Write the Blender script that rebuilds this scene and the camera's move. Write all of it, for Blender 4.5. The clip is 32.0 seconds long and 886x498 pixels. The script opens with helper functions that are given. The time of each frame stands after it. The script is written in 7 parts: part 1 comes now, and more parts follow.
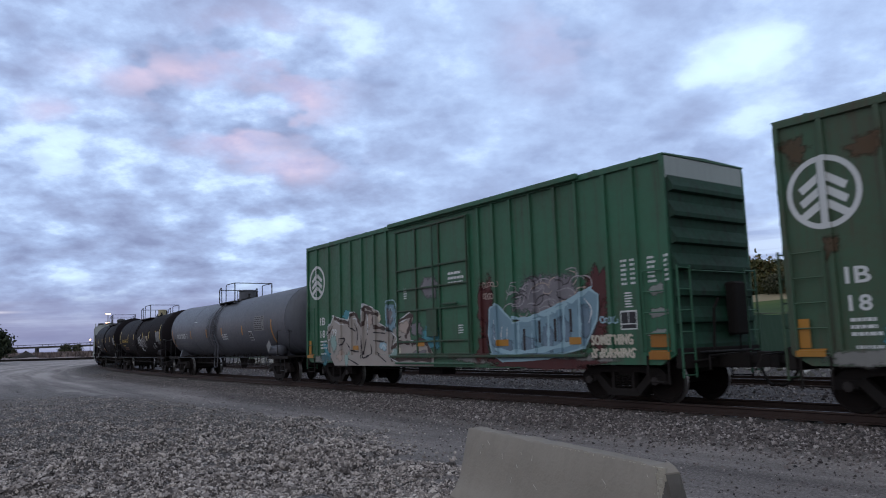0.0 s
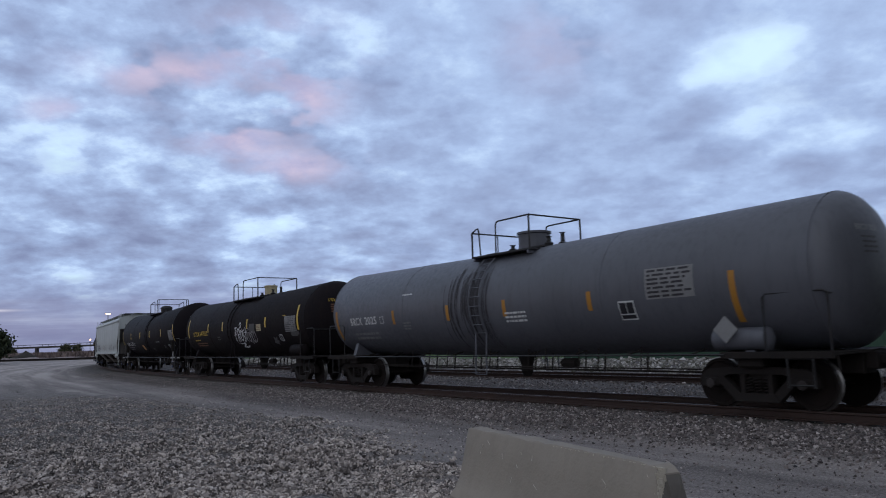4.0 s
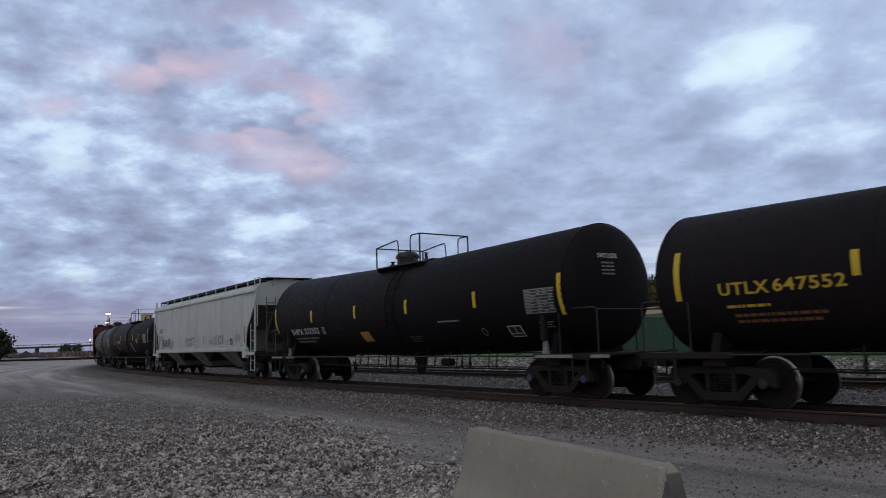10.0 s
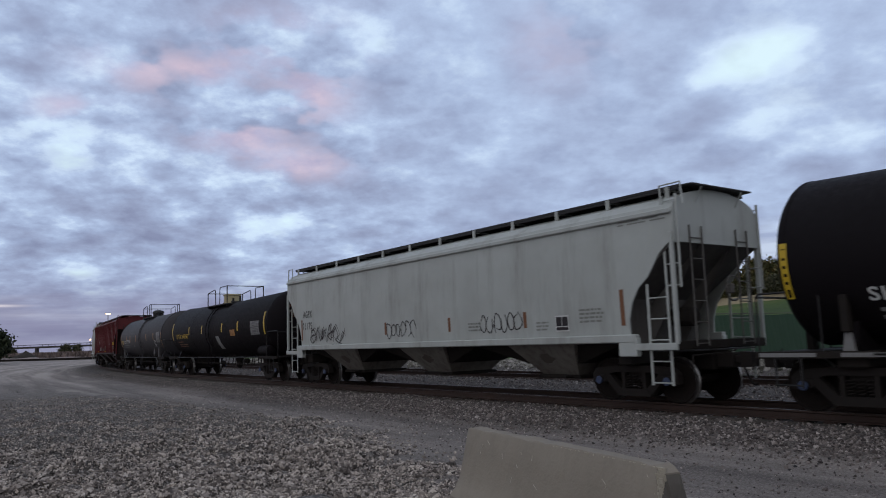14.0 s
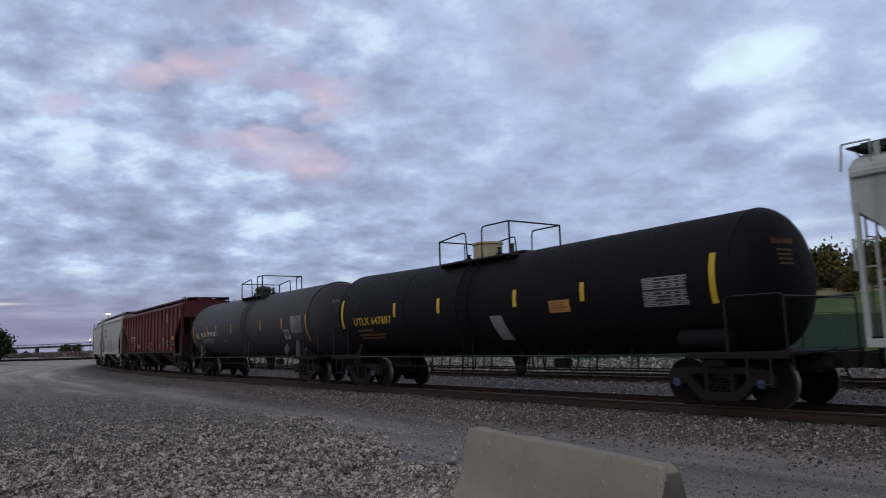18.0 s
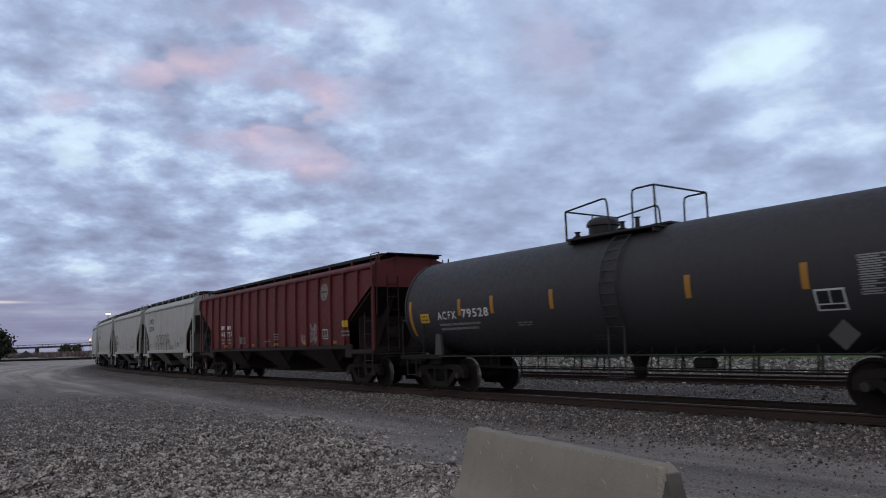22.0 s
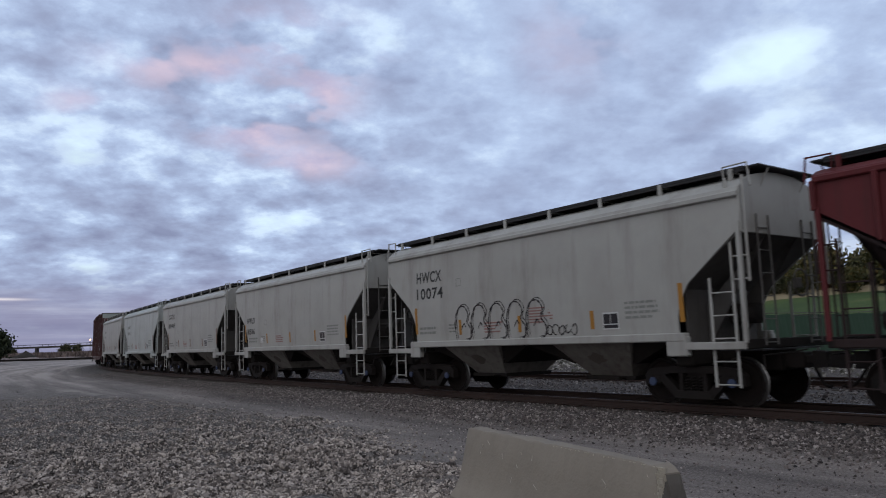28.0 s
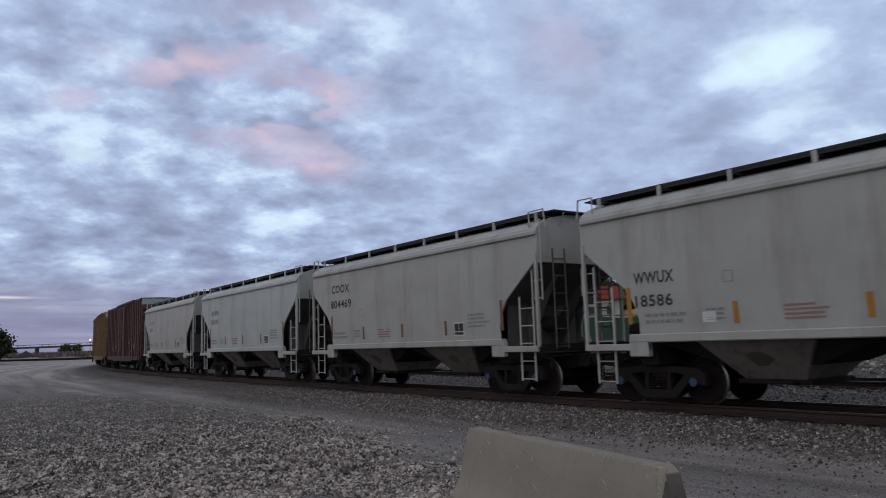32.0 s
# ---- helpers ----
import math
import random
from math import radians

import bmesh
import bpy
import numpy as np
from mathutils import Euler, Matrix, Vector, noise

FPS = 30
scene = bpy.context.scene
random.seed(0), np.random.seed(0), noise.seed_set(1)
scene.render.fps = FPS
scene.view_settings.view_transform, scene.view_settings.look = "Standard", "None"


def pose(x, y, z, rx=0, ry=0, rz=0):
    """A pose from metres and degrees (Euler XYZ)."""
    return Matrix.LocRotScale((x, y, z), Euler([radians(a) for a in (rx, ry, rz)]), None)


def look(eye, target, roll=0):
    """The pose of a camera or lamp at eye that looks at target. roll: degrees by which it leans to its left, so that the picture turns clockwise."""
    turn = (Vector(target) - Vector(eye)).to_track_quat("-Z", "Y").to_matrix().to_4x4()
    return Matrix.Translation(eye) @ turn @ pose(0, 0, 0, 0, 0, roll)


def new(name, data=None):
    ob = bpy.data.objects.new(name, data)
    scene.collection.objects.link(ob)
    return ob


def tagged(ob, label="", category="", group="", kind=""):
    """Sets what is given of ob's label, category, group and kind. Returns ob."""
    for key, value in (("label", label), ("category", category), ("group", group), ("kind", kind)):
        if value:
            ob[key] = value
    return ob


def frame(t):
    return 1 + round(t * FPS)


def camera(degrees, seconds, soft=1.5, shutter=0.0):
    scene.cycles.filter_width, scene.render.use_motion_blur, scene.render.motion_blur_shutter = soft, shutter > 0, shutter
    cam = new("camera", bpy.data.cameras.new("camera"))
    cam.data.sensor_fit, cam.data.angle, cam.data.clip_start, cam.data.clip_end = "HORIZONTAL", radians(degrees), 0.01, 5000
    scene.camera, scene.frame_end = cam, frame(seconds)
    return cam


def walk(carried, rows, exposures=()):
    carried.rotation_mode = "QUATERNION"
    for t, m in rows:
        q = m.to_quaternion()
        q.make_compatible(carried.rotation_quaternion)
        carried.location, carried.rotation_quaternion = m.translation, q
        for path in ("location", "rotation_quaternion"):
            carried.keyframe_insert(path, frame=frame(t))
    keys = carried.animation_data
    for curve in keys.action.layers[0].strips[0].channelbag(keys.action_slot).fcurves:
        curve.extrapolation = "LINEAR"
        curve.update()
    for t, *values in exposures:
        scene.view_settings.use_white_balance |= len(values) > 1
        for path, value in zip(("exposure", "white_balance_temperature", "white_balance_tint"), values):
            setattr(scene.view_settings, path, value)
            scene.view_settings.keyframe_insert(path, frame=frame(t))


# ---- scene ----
SECONDS = 32.0
EYE = (0.0, 0.0, 1.40)
PITCH = radians(7.13)
cam = camera(61.86, SECONDS, soft=1.0, shutter=0.3)
HELD = look(EYE, (0, math.cos(PITCH), EYE[2] + math.sin(PITCH)), -1.86)
walk(cam, [(0, HELD), (SECONDS, HELD)], exposures=[(0, 0.22, 6050, 10), (1.2, 0.16, 6050, 10), (2.6, 0.02, 6050, 10), (6.2, 0.0, 6050, 10), (8.6, 0.0, 6500, 10), (25.5, 0.02, 6500, 10), (27.8, 0.09, 6500, 10), (29.5, 0.05, 6500, 10), (SECONDS, 0.02, 6500, 10)])


# ---- node helpers ----
class Tree:
    """Short way to write a node tree."""

    def __init__(self, tree):
        self.t = tree
        tree.nodes.clear()

    def add(self, kind, ins=None, operation="", blend_type="", feature="", attribute_name=""):
        n = self.t.nodes.new("ShaderNode" + kind)
        if operation:
            n.operation = operation
        if blend_type:
            n.blend_type = blend_type
        if feature:
            n.feature = feature
        if attribute_name:
            n.attribute_name = attribute_name
        for k, v in (ins or {}).items():
            if isinstance(v, bpy.types.NodeSocket):
                self.t.links.new(v, n.inputs[k])
            else:
                n.inputs[k].default_value = v
        return n

    def math(self, op, a, b=0.0, clamp=False):
        n = self.add("Math", {0: a, 1: b}, operation=op)
        n.use_clamp = clamp
        return n.outputs[0]

    def noise(self, vec, scale, detail=4.0, rough=0.55, dist=0.0):
        return self.add("TexNoise", {"Vector": vec, "Scale": scale, "Detail": detail, "Roughness": rough, "Distortion": dist}).outputs["Fac"]

    def ramp(self, fac, *stops):
        n = self.add("ValToRGB", {0: fac})
        el = n.color_ramp.elements
        while len(el) < len(stops):
            el.new(0.5)
        for e, (p, c) in zip(el, stops):
            e.position = p
            e.color = (*c, 1) if isinstance(c, tuple) else (c, c, c, 1)
        return n.outputs[0]

    def span(self, v, a, b, c=0.0, d=1.0, smooth=False):
        n = self.add("MapRange", {0: v, 1: a, 2: b, 3: c, 4: d})
        if smooth:
            n.interpolation_type = "SMOOTHSTEP"
        return n.outputs[0]

    def mix(self, fac, a, b, mode="MIX"):
        n = self.add("MixRGB", {0: fac, 1: a, 2: b}, blend_type=mode)
        return n.outputs[0]


def rgb(r, g, b):
    return (r, g, b, 1.0)


def cloud_colour(T, d):
    """Broken dusk cloud over pale sky, a flat deck seen in perspective, by direction d."""
    xyz = T.add("SeparateXYZ", {0: d})
    az = T.math("ARCTAN2", xyz.outputs[0], xyz.outputs[1])
    el = T.math("ARCSINE", xyz.outputs[2])
    depth = T.math("ADD", T.math("MAXIMUM", xyz.outputs[2], -0.03), 0.30)
    p = T.add("CombineXYZ", {0: T.math("DIVIDE", xyz.outputs[0], depth), 1: T.math("DIVIDE", xyz.outputs[1], depth), 2: 0.37}).outputs[0]

    def moved(x, y):
        return T.add("VectorMath", {0: p, 1: (x, y, 0.0)}, operation="ADD").outputs[0]

    def weigh(value, centre, by):
        return T.math("MULTIPLY", T.math("SUBTRACT", value, centre), by)

    def total(first, *rest):
        for value in rest:
            first = T.math("ADD", first, value)
        return first

    big = T.noise(p, 2.0, 2.0, 0.5)
    mid = T.noise(p, 4.6, 4.0, 0.48)
    lit = T.noise(moved(-0.03, 0.045), 4.6, 3.0, 0.48)
    ruffle = T.add("VectorMath", {0: T.add("TexNoise", {"Vector": p, "Scale": 9.0, "Detail": 3.0}).outputs["Color"], 3: 0.10}, operation="SCALE").outputs[0]
    puff = T.add("TexVoronoi", {"Vector": T.add("VectorMath", {0: p, 1: ruffle}, operation="ADD").outputs[0], "Scale": 8.5, "Smoothness": 0.9}, feature="SMOOTH_F1").outputs["Distance"]
    small = T.noise(p, 12.0, 5.0, 0.56)
    fine = T.noise(p, 42.0, 3.0, 0.6)
    layer = T.noise(T.add("CombineXYZ", {0: T.math("MULTIPLY", az, 5.0), 1: T.math("MULTIPLY", el, 27.0), 2: 0.2}).outputs[0], 1.0, 4.0, 0.55, 0.4)
    cover = total(weigh(big, 0.5, 0.42), weigh(mid, 0.5, 0.66), weigh(small, 0.5, 0.48), weigh(fine, 0.5, 0.14), weigh(puff, 0.36, -0.36))
    cover = T.math("ADD", cover, T.math("MULTIPLY", weigh(layer, 0.5, 0.55), T.span(el, 0.08, 0.22, 1.0, 0.0, True)))
    # broken on the sunset side, smoother towards the open sky
    cover = T.math("ADD", T.math("MULTIPLY", cover, T.span(az, -0.25, 0.12, 1.22, 0.62, True)), T.span(az, -0.25, 0.12, 0.455, 0.475, True))

    def near(a0, e0, wide, high):
        # a soft region of the sky round an azimuth and an elevation
        da = T.math("DIVIDE", T.math("SUBTRACT", az, radians(a0)), radians(wide))
        de = T.math("DIVIDE", T.math("SUBTRACT", el, radians(e0)), radians(high))
        r = T.math("ADD", T.math("MULTIPLY", da, da), T.math("MULTIPLY", de, de))
        return T.math("POWER", 2.718, T.math("MULTIPLY", r, -1.0))

    for a0, e0, wide, high, by in ((23.6, 18.8, 3.6, 1.7, -0.44), (20.4, 18.2, 2.4, 0.7, -0.20), (26.4, 20.0, 2.0, 0.9, -0.2), (24.6, 15.0, 2.8, 1.7, -0.26), (29.5, 13.2, 2.5, 1.2, -0.22), (-27.0, 14.6, 6.0, 1.6, -0.15), (-28.0, 19.8, 3.5, 1.4, -0.13), (-11.0, 9.2, 6.0, 0.9, -0.16), (-22.0, 12.6, 6.0, 1.2, -0.10),
                                (-16.0, 20.5, 8.0, 2.5, 0.03), (-30.0, 22.0, 4.0, 2.0, 0.06), (-24.0, 8.0, 12.0, 3.0, 0.10), (4.0, 9.0, 8.0, 2.0, 0.05), (22.0, 23.0, 4.0, 1.8, -0.08), (3.5, 19.8, 2.5, 1.2, -0.07), (-6.0, 20.0, 9.0, 5.0, 0.055), (29.0, 22.0, 7.0, 3.5, -0.05), (-31.0, 20.5, 5.0, 4.0, -0.05)):
        cover = T.math("ADD", cover, T.math("MULTIPLY", near(a0, e0, wide, high), by))
    body = T.ramp(cover, (0.06, (0.72, 0.91, 1.0)), (0.26, (0.62, 0.765, 0.96)), (0.375, (0.46, 0.575, 0.80)), (0.50, (0.365, 0.447, 0.645)), (0.62, (0.31, 0.368, 0.54)), (0.78, (0.25, 0.288, 0.44)))
    # shaded far sides of the heaps, and the last light on those over the sunset
    edge = T.span(T.math("SUBTRACT", lit, mid), 0.0, 0.12, 0.0, 0.42, True)
    body = T.mix(edge, body, T.mix(1.0, body, rgb(0.72, 0.71, 0.76), "MULTIPLY"))
    blush = total(near(-12.0, 22.4, 5.0, 2.4), near(-20.3, 20.0, 5.0, 1.5), near(-10.2, 18.7, 2.8, 1.8), near(-15.2, 15.8, 3.4, 1.4), near(-10.6, 13.8, 3.4, 1.2), near(-27.5, 16.9, 2.4, 0.9), T.math("MULTIPLY", near(9.5, 22.0, 4.0, 3.0), 0.35))
    pinks = T.math("MULTIPLY", T.math("MINIMUM", blush, 1.0), T.span(T.math("SUBTRACT", mid, T.math("MULTIPLY", edge, 0.25)), 0.36, 0.56, 0.0, 0.72, True))
    body = T.mix(pinks, body, T.mix(T.span(small, 0.38, 0.62), rgb(0.50, 0.425, 0.58), rgb(0.76, 0.61, 0.72)))
    # flat bands towards the horizon
    bands = T.noise(T.add("CombineXYZ", {0: T.math("MULTIPLY", az, 1.6), 1: T.math("MULTIPLY", el, 34.0), 2: 0.0}).outputs[0], 1.6, 5.0, 0.55)
    low = T.ramp(bands, (0.38, (0.222, 0.22, 0.345)), (0.54, (0.272, 0.273, 0.405)), (0.64, (0.36, 0.365, 0.49)), (0.73, (0.56, 0.58, 0.69)))
    body = T.mix(T.span(el, 0.03, 0.12, 0.9, 0.0, True), body, low)
    body = T.mix(near(-31.6, 3.35, 1.7, 0.09), body, rgb(0.72, 0.68, 0.74))
    right = T.math("MULTIPLY", T.span(az, 0.12, 0.3, 0.0, 1.0, True), T.span(el, 0.10, 0.155, 1.0, 0.0, True))
    return T.mix(T.math("MULTIPLY", right, 0.75), body, T.ramp(bands, (0.4, (0.36, 0.42, 0.60)), (0.55, (0.62, 0.71, 0.86))))


# ---- world and light ----
world = bpy.data.worlds.new("dusk")
scene.world = world
world.use_nodes = True
W = Tree(world.node_tree)
gaze = W.add("TexCoord").outputs["Generated"]
sky = W.add("TexSky")
sky.sky_type = "NISHITA"
sky.sun_disc = False
sky.sun_elevation, sky.sun_rotation = radians(3), radians(-70)
clear = W.mix(1.0, sky.outputs[0], rgb(0.12, 0.12, 0.12), "MULTIPLY")
deck = W.mix(1.0, cloud_colour(W, gaze), rgb(1.12, 1.0, 0.86), "MULTIPLY")
both = W.mix(0.92, clear, deck)
W.add("OutputWorld", {0: W.add("Background", {0: both, 1: 1.0}).outputs[0]})

sun = new("sun", bpy.data.lights.new("sun", "SUN"))
sun.data.energy, sun.data.angle, sun.data.color = 0.38, radians(60), (1.0, 0.90, 0.80)
sun.matrix_world = look((-20, -60, 60), (0, 20, 0))

# ---- materials ----
MATS = {}


def paint(name, base, rough=0.6, metal=0.0, dirt=(0.05, 0.045, 0.04), amount=0.35, streak=0.0, grain=9.0, bump=0.12, spec=0.4, worn=None, run=5.0):
    """Weathered surface: two scales of stain, optional runs down the sides, fine relief."""
    m = bpy.data.materials.new(name)
    m.use_nodes = True
    T = Tree(m.node_tree)
    co = T.add("TexCoord").outputs["Object"]
    a = T.noise(co, 0.7, 4.0, 0.6)
    b = T.noise(co, grain, 5.0, 0.65)
    f = T.math("MULTIPLY", T.span(T.math("ADD", T.math("MULTIPLY", a, 0.6), T.math("MULTIPLY", b, 0.4)), 0.36, 0.66), amount)
    if streak:
        stretched = T.add("Mapping", {0: co, 3: (run, run, 0.22)}).outputs[0]
        runs = T.span(T.noise(stretched, 1.6, 4.0, 0.6), 0.5, 0.72)
        f = T.math("ADD", f, T.math("MULTIPLY", runs, streak), True)
    tone = T.mix(T.span(b, 0.3, 0.7, 0.0, 0.5), rgb(*[c * 0.82 for c in base]), rgb(*[min(1, c * 1.12) for c in base]))
    colour = T.mix(f, tone, rgb(*dirt))
    r = T.span(b, 0.3, 0.7, max(0.05, rough - 0.1), min(1, rough + 0.12))
    bp = T.add("Bump", {"Strength": bump, "Distance": 0.01, "Height": T.noise(co, grain * 6, 4.0, 0.6)})
    s = T.add("BsdfPrincipled", {"Base Color": colour, "Roughness": r, "Metallic": metal, "Specular IOR Level": spec, "Normal": bp.outputs[0]})
    if worn is not None:
        # thin paint: frayed towards a sprayed rim, rubbed through in spots
        fray = T.add("Attribute", attribute_name="fray").outputs["Fac"]
        spots = T.math("ADD", T.math("MULTIPLY", T.noise(co, 5.0, 5.0, 0.7), 0.6), T.math("MULTIPLY", T.noise(co, 28.0, 3.0, 0.7), 0.4))
        gone = T.math("ADD", fray, T.math("MULTIPLY", T.math("SUBTRACT", spots, 0.5), 2.6))
        gone = T.span(gone, 0.55 - worn, 1.0 - worn * 0.5, 0.0, 1.0, True)
        s = T.add("MixShader", {0: gone, 1: s.outputs[0], 2: T.add("BsdfTransparent").outputs[0]})
    T.add("OutputMaterial", {0: s.outputs[0]})
    MATS[name] = m
    return m


def pieces(name, stops, rough=0.85, bump=0.4, grain=30.0):
    """Stones or leaves: each island its own tone."""
    m = bpy.data.materials.new(name)
    m.use_nodes = True
    T = Tree(m.node_tree)
    co = T.add("TexCoord").outputs["Object"]
    isl = T.add("NewGeometry").outputs["Random Per Island"]
    c = T.ramp(isl, *stops)
    b = T.noise(co, grain, 4.0, 0.6)
    c = T.mix(T.span(b, 0.35, 0.7, 0.0, 0.45), c, T.mix(1.0, c, rgb(0.5, 0.47, 0.45), "MULTIPLY"))
    c = T.mix(T.span(T.noise(co, 0.35, 3.0), 0.45, 0.65, 0.0, 0.3), c, T.mix(1.0, c, rgb(0.55, 0.52, 0.52), "MULTIPLY"))
    bp = T.add("Bump", {"Strength": bump, "Distance": 0.01, "Height": b})
    s = T.add("BsdfPrincipled", {"Base Color": c, "Roughness": rough, "Specular IOR Level": 0.25, "Normal": bp.outputs[0]})
    T.add("OutputMaterial", {0: s.outputs[0]})
    MATS[name] = m
    return m


GREEN = paint("green_paint", (0.033, 0.138, 0.073), 0.55, amount=0.5, streak=0.40, dirt=(0.045, 0.045, 0.03))
DOORTRIM = paint("rubbed_green_hardware", (0.026, 0.09, 0.05), 0.6, amount=0.6, streak=0.4, dirt=(0.05, 0.026, 0.017))
# side green made darker: shade on the end wall put into the colour, with grime
ENDGREEN = paint("shaded_grimy_green_end", (0.020, 0.070, 0.042), 0.65, amount=0.6, streak=0.5, dirt=(0.02, 0.022, 0.018), spec=0.2)
GREEN_DARK = paint("old_green_paint", (0.045, 0.11, 0.06), 0.6, amount=0.55, streak=0.45, dirt=(0.07, 0.045, 0.03))
GREYTANK = paint("grey_tank_paint", (0.105, 0.108, 0.125), 0.5, amount=0.35, streak=0.22, dirt=(0.03, 0.03, 0.033))
BLACKTANK = paint("black_tank_paint", (0.0105, 0.0085, 0.0105), 0.7, amount=0.4, streak=0.3, dirt=(0.022, 0.016, 0.013), spec=0.08)
BLACKTANK2 = paint("black_gloss_paint", (0.0085, 0.0065, 0.0085), 0.65, amount=0.25, streak=0.12, dirt=(0.012, 0.011, 0.010), spec=0.09)
DARKTANK = paint("charcoal_tank_paint", (0.033, 0.030, 0.035), 0.62, amount=0.4, streak=0.3, dirt=(0.02, 0.018, 0.02))
WHITEHOP = paint("pale_hopper_paint", (0.46, 0.49, 0.475), 0.5, amount=0.4, streak=0.42, run=1.5, dirt=(0.20, 0.20, 0.18))
GREYHOP = paint("light_grey_hopper_paint", (0.42, 0.42, 0.395), 0.5, amount=0.4, streak=0.42, run=1.5, dirt=(0.2, 0.185, 0.165))
REDHOP = paint("mineral_red_paint", (0.128, 0.020, 0.024), 0.6, amount=0.45, streak=0.35, dirt=(0.055, 0.017, 0.016), spec=0.25)
BROWNBOX = paint("boxcar_brown_paint", (0.07, 0.016, 0.014), 0.6, amount=0.5, streak=0.5, dirt=(0.05, 0.03, 0.03))
TANBOX = paint("faded_tan_paint", (0.22, 0.13, 0.06), 0.6, amount=0.5, streak=0.4, dirt=(0.07, 0.045, 0.03))
PALEPRIMER = paint("pale_primer", (0.36, 0.40, 0.38), 0.6, amount=0.3, streak=0.2, dirt=(0.2, 0.22, 0.2))
CAST = paint("dirty_cast_steel", (0.017, 0.015, 0.0145), 0.8, 0.1, amount=0.55, dirt=(0.034, 0.026, 0.022), grain=14, spec=0.15)
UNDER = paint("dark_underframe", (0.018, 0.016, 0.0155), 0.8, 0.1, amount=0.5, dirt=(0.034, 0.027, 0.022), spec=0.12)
TREAD = paint("bright_wheel_steel", (0.30, 0.29, 0.28), 0.32, 0.9, amount=0.25, dirt=(0.1, 0.09, 0.08))
CAP = paint("blue_bearing_cap", (0.05, 0.085, 0.19), 0.5, amount=0.6, spec=0.2)
CAPGREY = paint("greasy_bearing_cap", (0.045, 0.038, 0.036), 0.55, amount=0.6, dirt=(0.02, 0.017, 0.016), spec=0.2)
GRATE = paint("dark_grating", (0.035, 0.035, 0.038), 0.7, 0.4, amount=0.4)
BLACKRAIL = paint("black_pipe", (0.012, 0.012, 0.013), 0.5, 0.2, amount=0.3)
CREAM = paint("cream_dome_paint", (0.50, 0.44, 0.27), 0.5, amount=0.4, streak=0.25, dirt=(0.2, 0.15, 0.08))
YELLOW = paint("yellow_reflector", (0.62, 0.42, 0.02), 0.4, amount=0.3, dirt=(0.2, 0.14, 0.03), grain=20)
AMBER = paint("amber_reflector", (0.43, 0.195, 0.02), 0.45, amount=0.5, dirt=(0.2, 0.1, 0.03), grain=20)
BROWNMARK = paint("rust_brown_mark", (0.20, 0.085, 0.04), 0.6, amount=0.3)
WHEEL = paint("sooty_wheel_steel", (0.013, 0.011, 0.0105), 0.85, 0.1, amount=0.5, dirt=(0.026, 0.019, 0.016), grain=10, spec=0.08)
WHITE = paint("white_lettering", (0.66, 0.67, 0.66), 0.6, amount=0.35, dirt=(0.3, 0.3, 0.28), grain=25, worn=0.25)
GREYLET = paint("worn_grey_lettering", (0.26, 0.26, 0.26), 0.7, amount=0.5, grain=25, worn=0.30)
FAINT = paint("faint_lettering", (0.07, 0.067, 0.07), 0.7, amount=0.5, grain=25, worn=0.15)
TABLEWHITE = paint("worn_table_white", (0.27, 0.27, 0.27), 0.7, amount=0.4, dirt=(0.2, 0.2, 0.2), grain=25, worn=0.12)
YELLET = paint("yellow_lettering", (0.58, 0.38, 0.03), 0.6, amount=0.35, dirt=(0.2, 0.12, 0.02), grain=25, worn=0.15)
BLACKLET = paint("black_lettering", (0.02, 0.022, 0.022), 0.6, amount=0.3, dirt=(0.08, 0.08, 0.08), grain=25, worn=0.15)
PALELET = paint("faded_stencil", (0.27, 0.28, 0.26), 0.7, amount=0.4, grain=25, worn=0.35)
REDLET = paint("faded_red_stencil", (0.36, 0.20, 0.18), 0.7, amount=0.4, grain=25, worn=0.35)
PANEL = paint("black_data_panel", (0.012, 0.012, 0.018), 0.4, amount=0.2, grain=25)
ORANGE = paint("orange_placard", (0.46, 0.22, 0.055), 0.5, amount=0.35, dirt=(0.25, 0.1, 0.02), grain=16)
G_GREY = paint("graffiti_silver", (0.34, 0.32, 0.33), 0.6, amount=0.5, dirt=(0.16, 0.14, 0.15), grain=6, worn=0.15)
G_SMOKE = paint("graffiti_smoke_grey", (0.14, 0.13, 0.145), 0.65, amount=0.6, dirt=(0.24, 0.22, 0.23), grain=4, worn=0.30)
G_BLUE = paint("graffiti_pale_blue", (0.20, 0.31, 0.37), 0.6, amount=0.6, dirt=(0.10, 0.17, 0.22), grain=5, worn=0.15)
G_MAROON = paint("graffiti_maroon", (0.07, 0.020, 0.018), 0.6, amount=0.4, dirt=(0.10, 0.026, 0.024), grain=6, worn=0.25)
G_BLACK = paint("graffiti_black", (0.022, 0.016, 0.02), 0.6, amount=0.3, worn=0.15)
G_WHITE = paint("graffiti_white", (0.62, 0.63, 0.64), 0.6, amount=0.3, dirt=(0.35, 0.35, 0.36), grain=9, worn=0.15)
G_TEAL = paint("graffiti_teal", (0.07, 0.28, 0.34), 0.6, amount=0.4, grain=6, worn=0.15)
G_BEIGE = paint("graffiti_beige", (0.42, 0.34, 0.29), 0.6, amount=0.45, dirt=(0.2, 0.15, 0.13), grain=5, worn=0.15)
RAILSTEEL = paint("rusty_rail_steel", (0.045, 0.03, 0.026), 0.7, 0.4, amount=0.5, dirt=(0.07, 0.04, 0.03), grain=12)
RAILTOP = paint("worn_rail_head", (0.10, 0.085, 0.078), 0.5, 0.6, amount=0.4, dirt=(0.08, 0.06, 0.05))
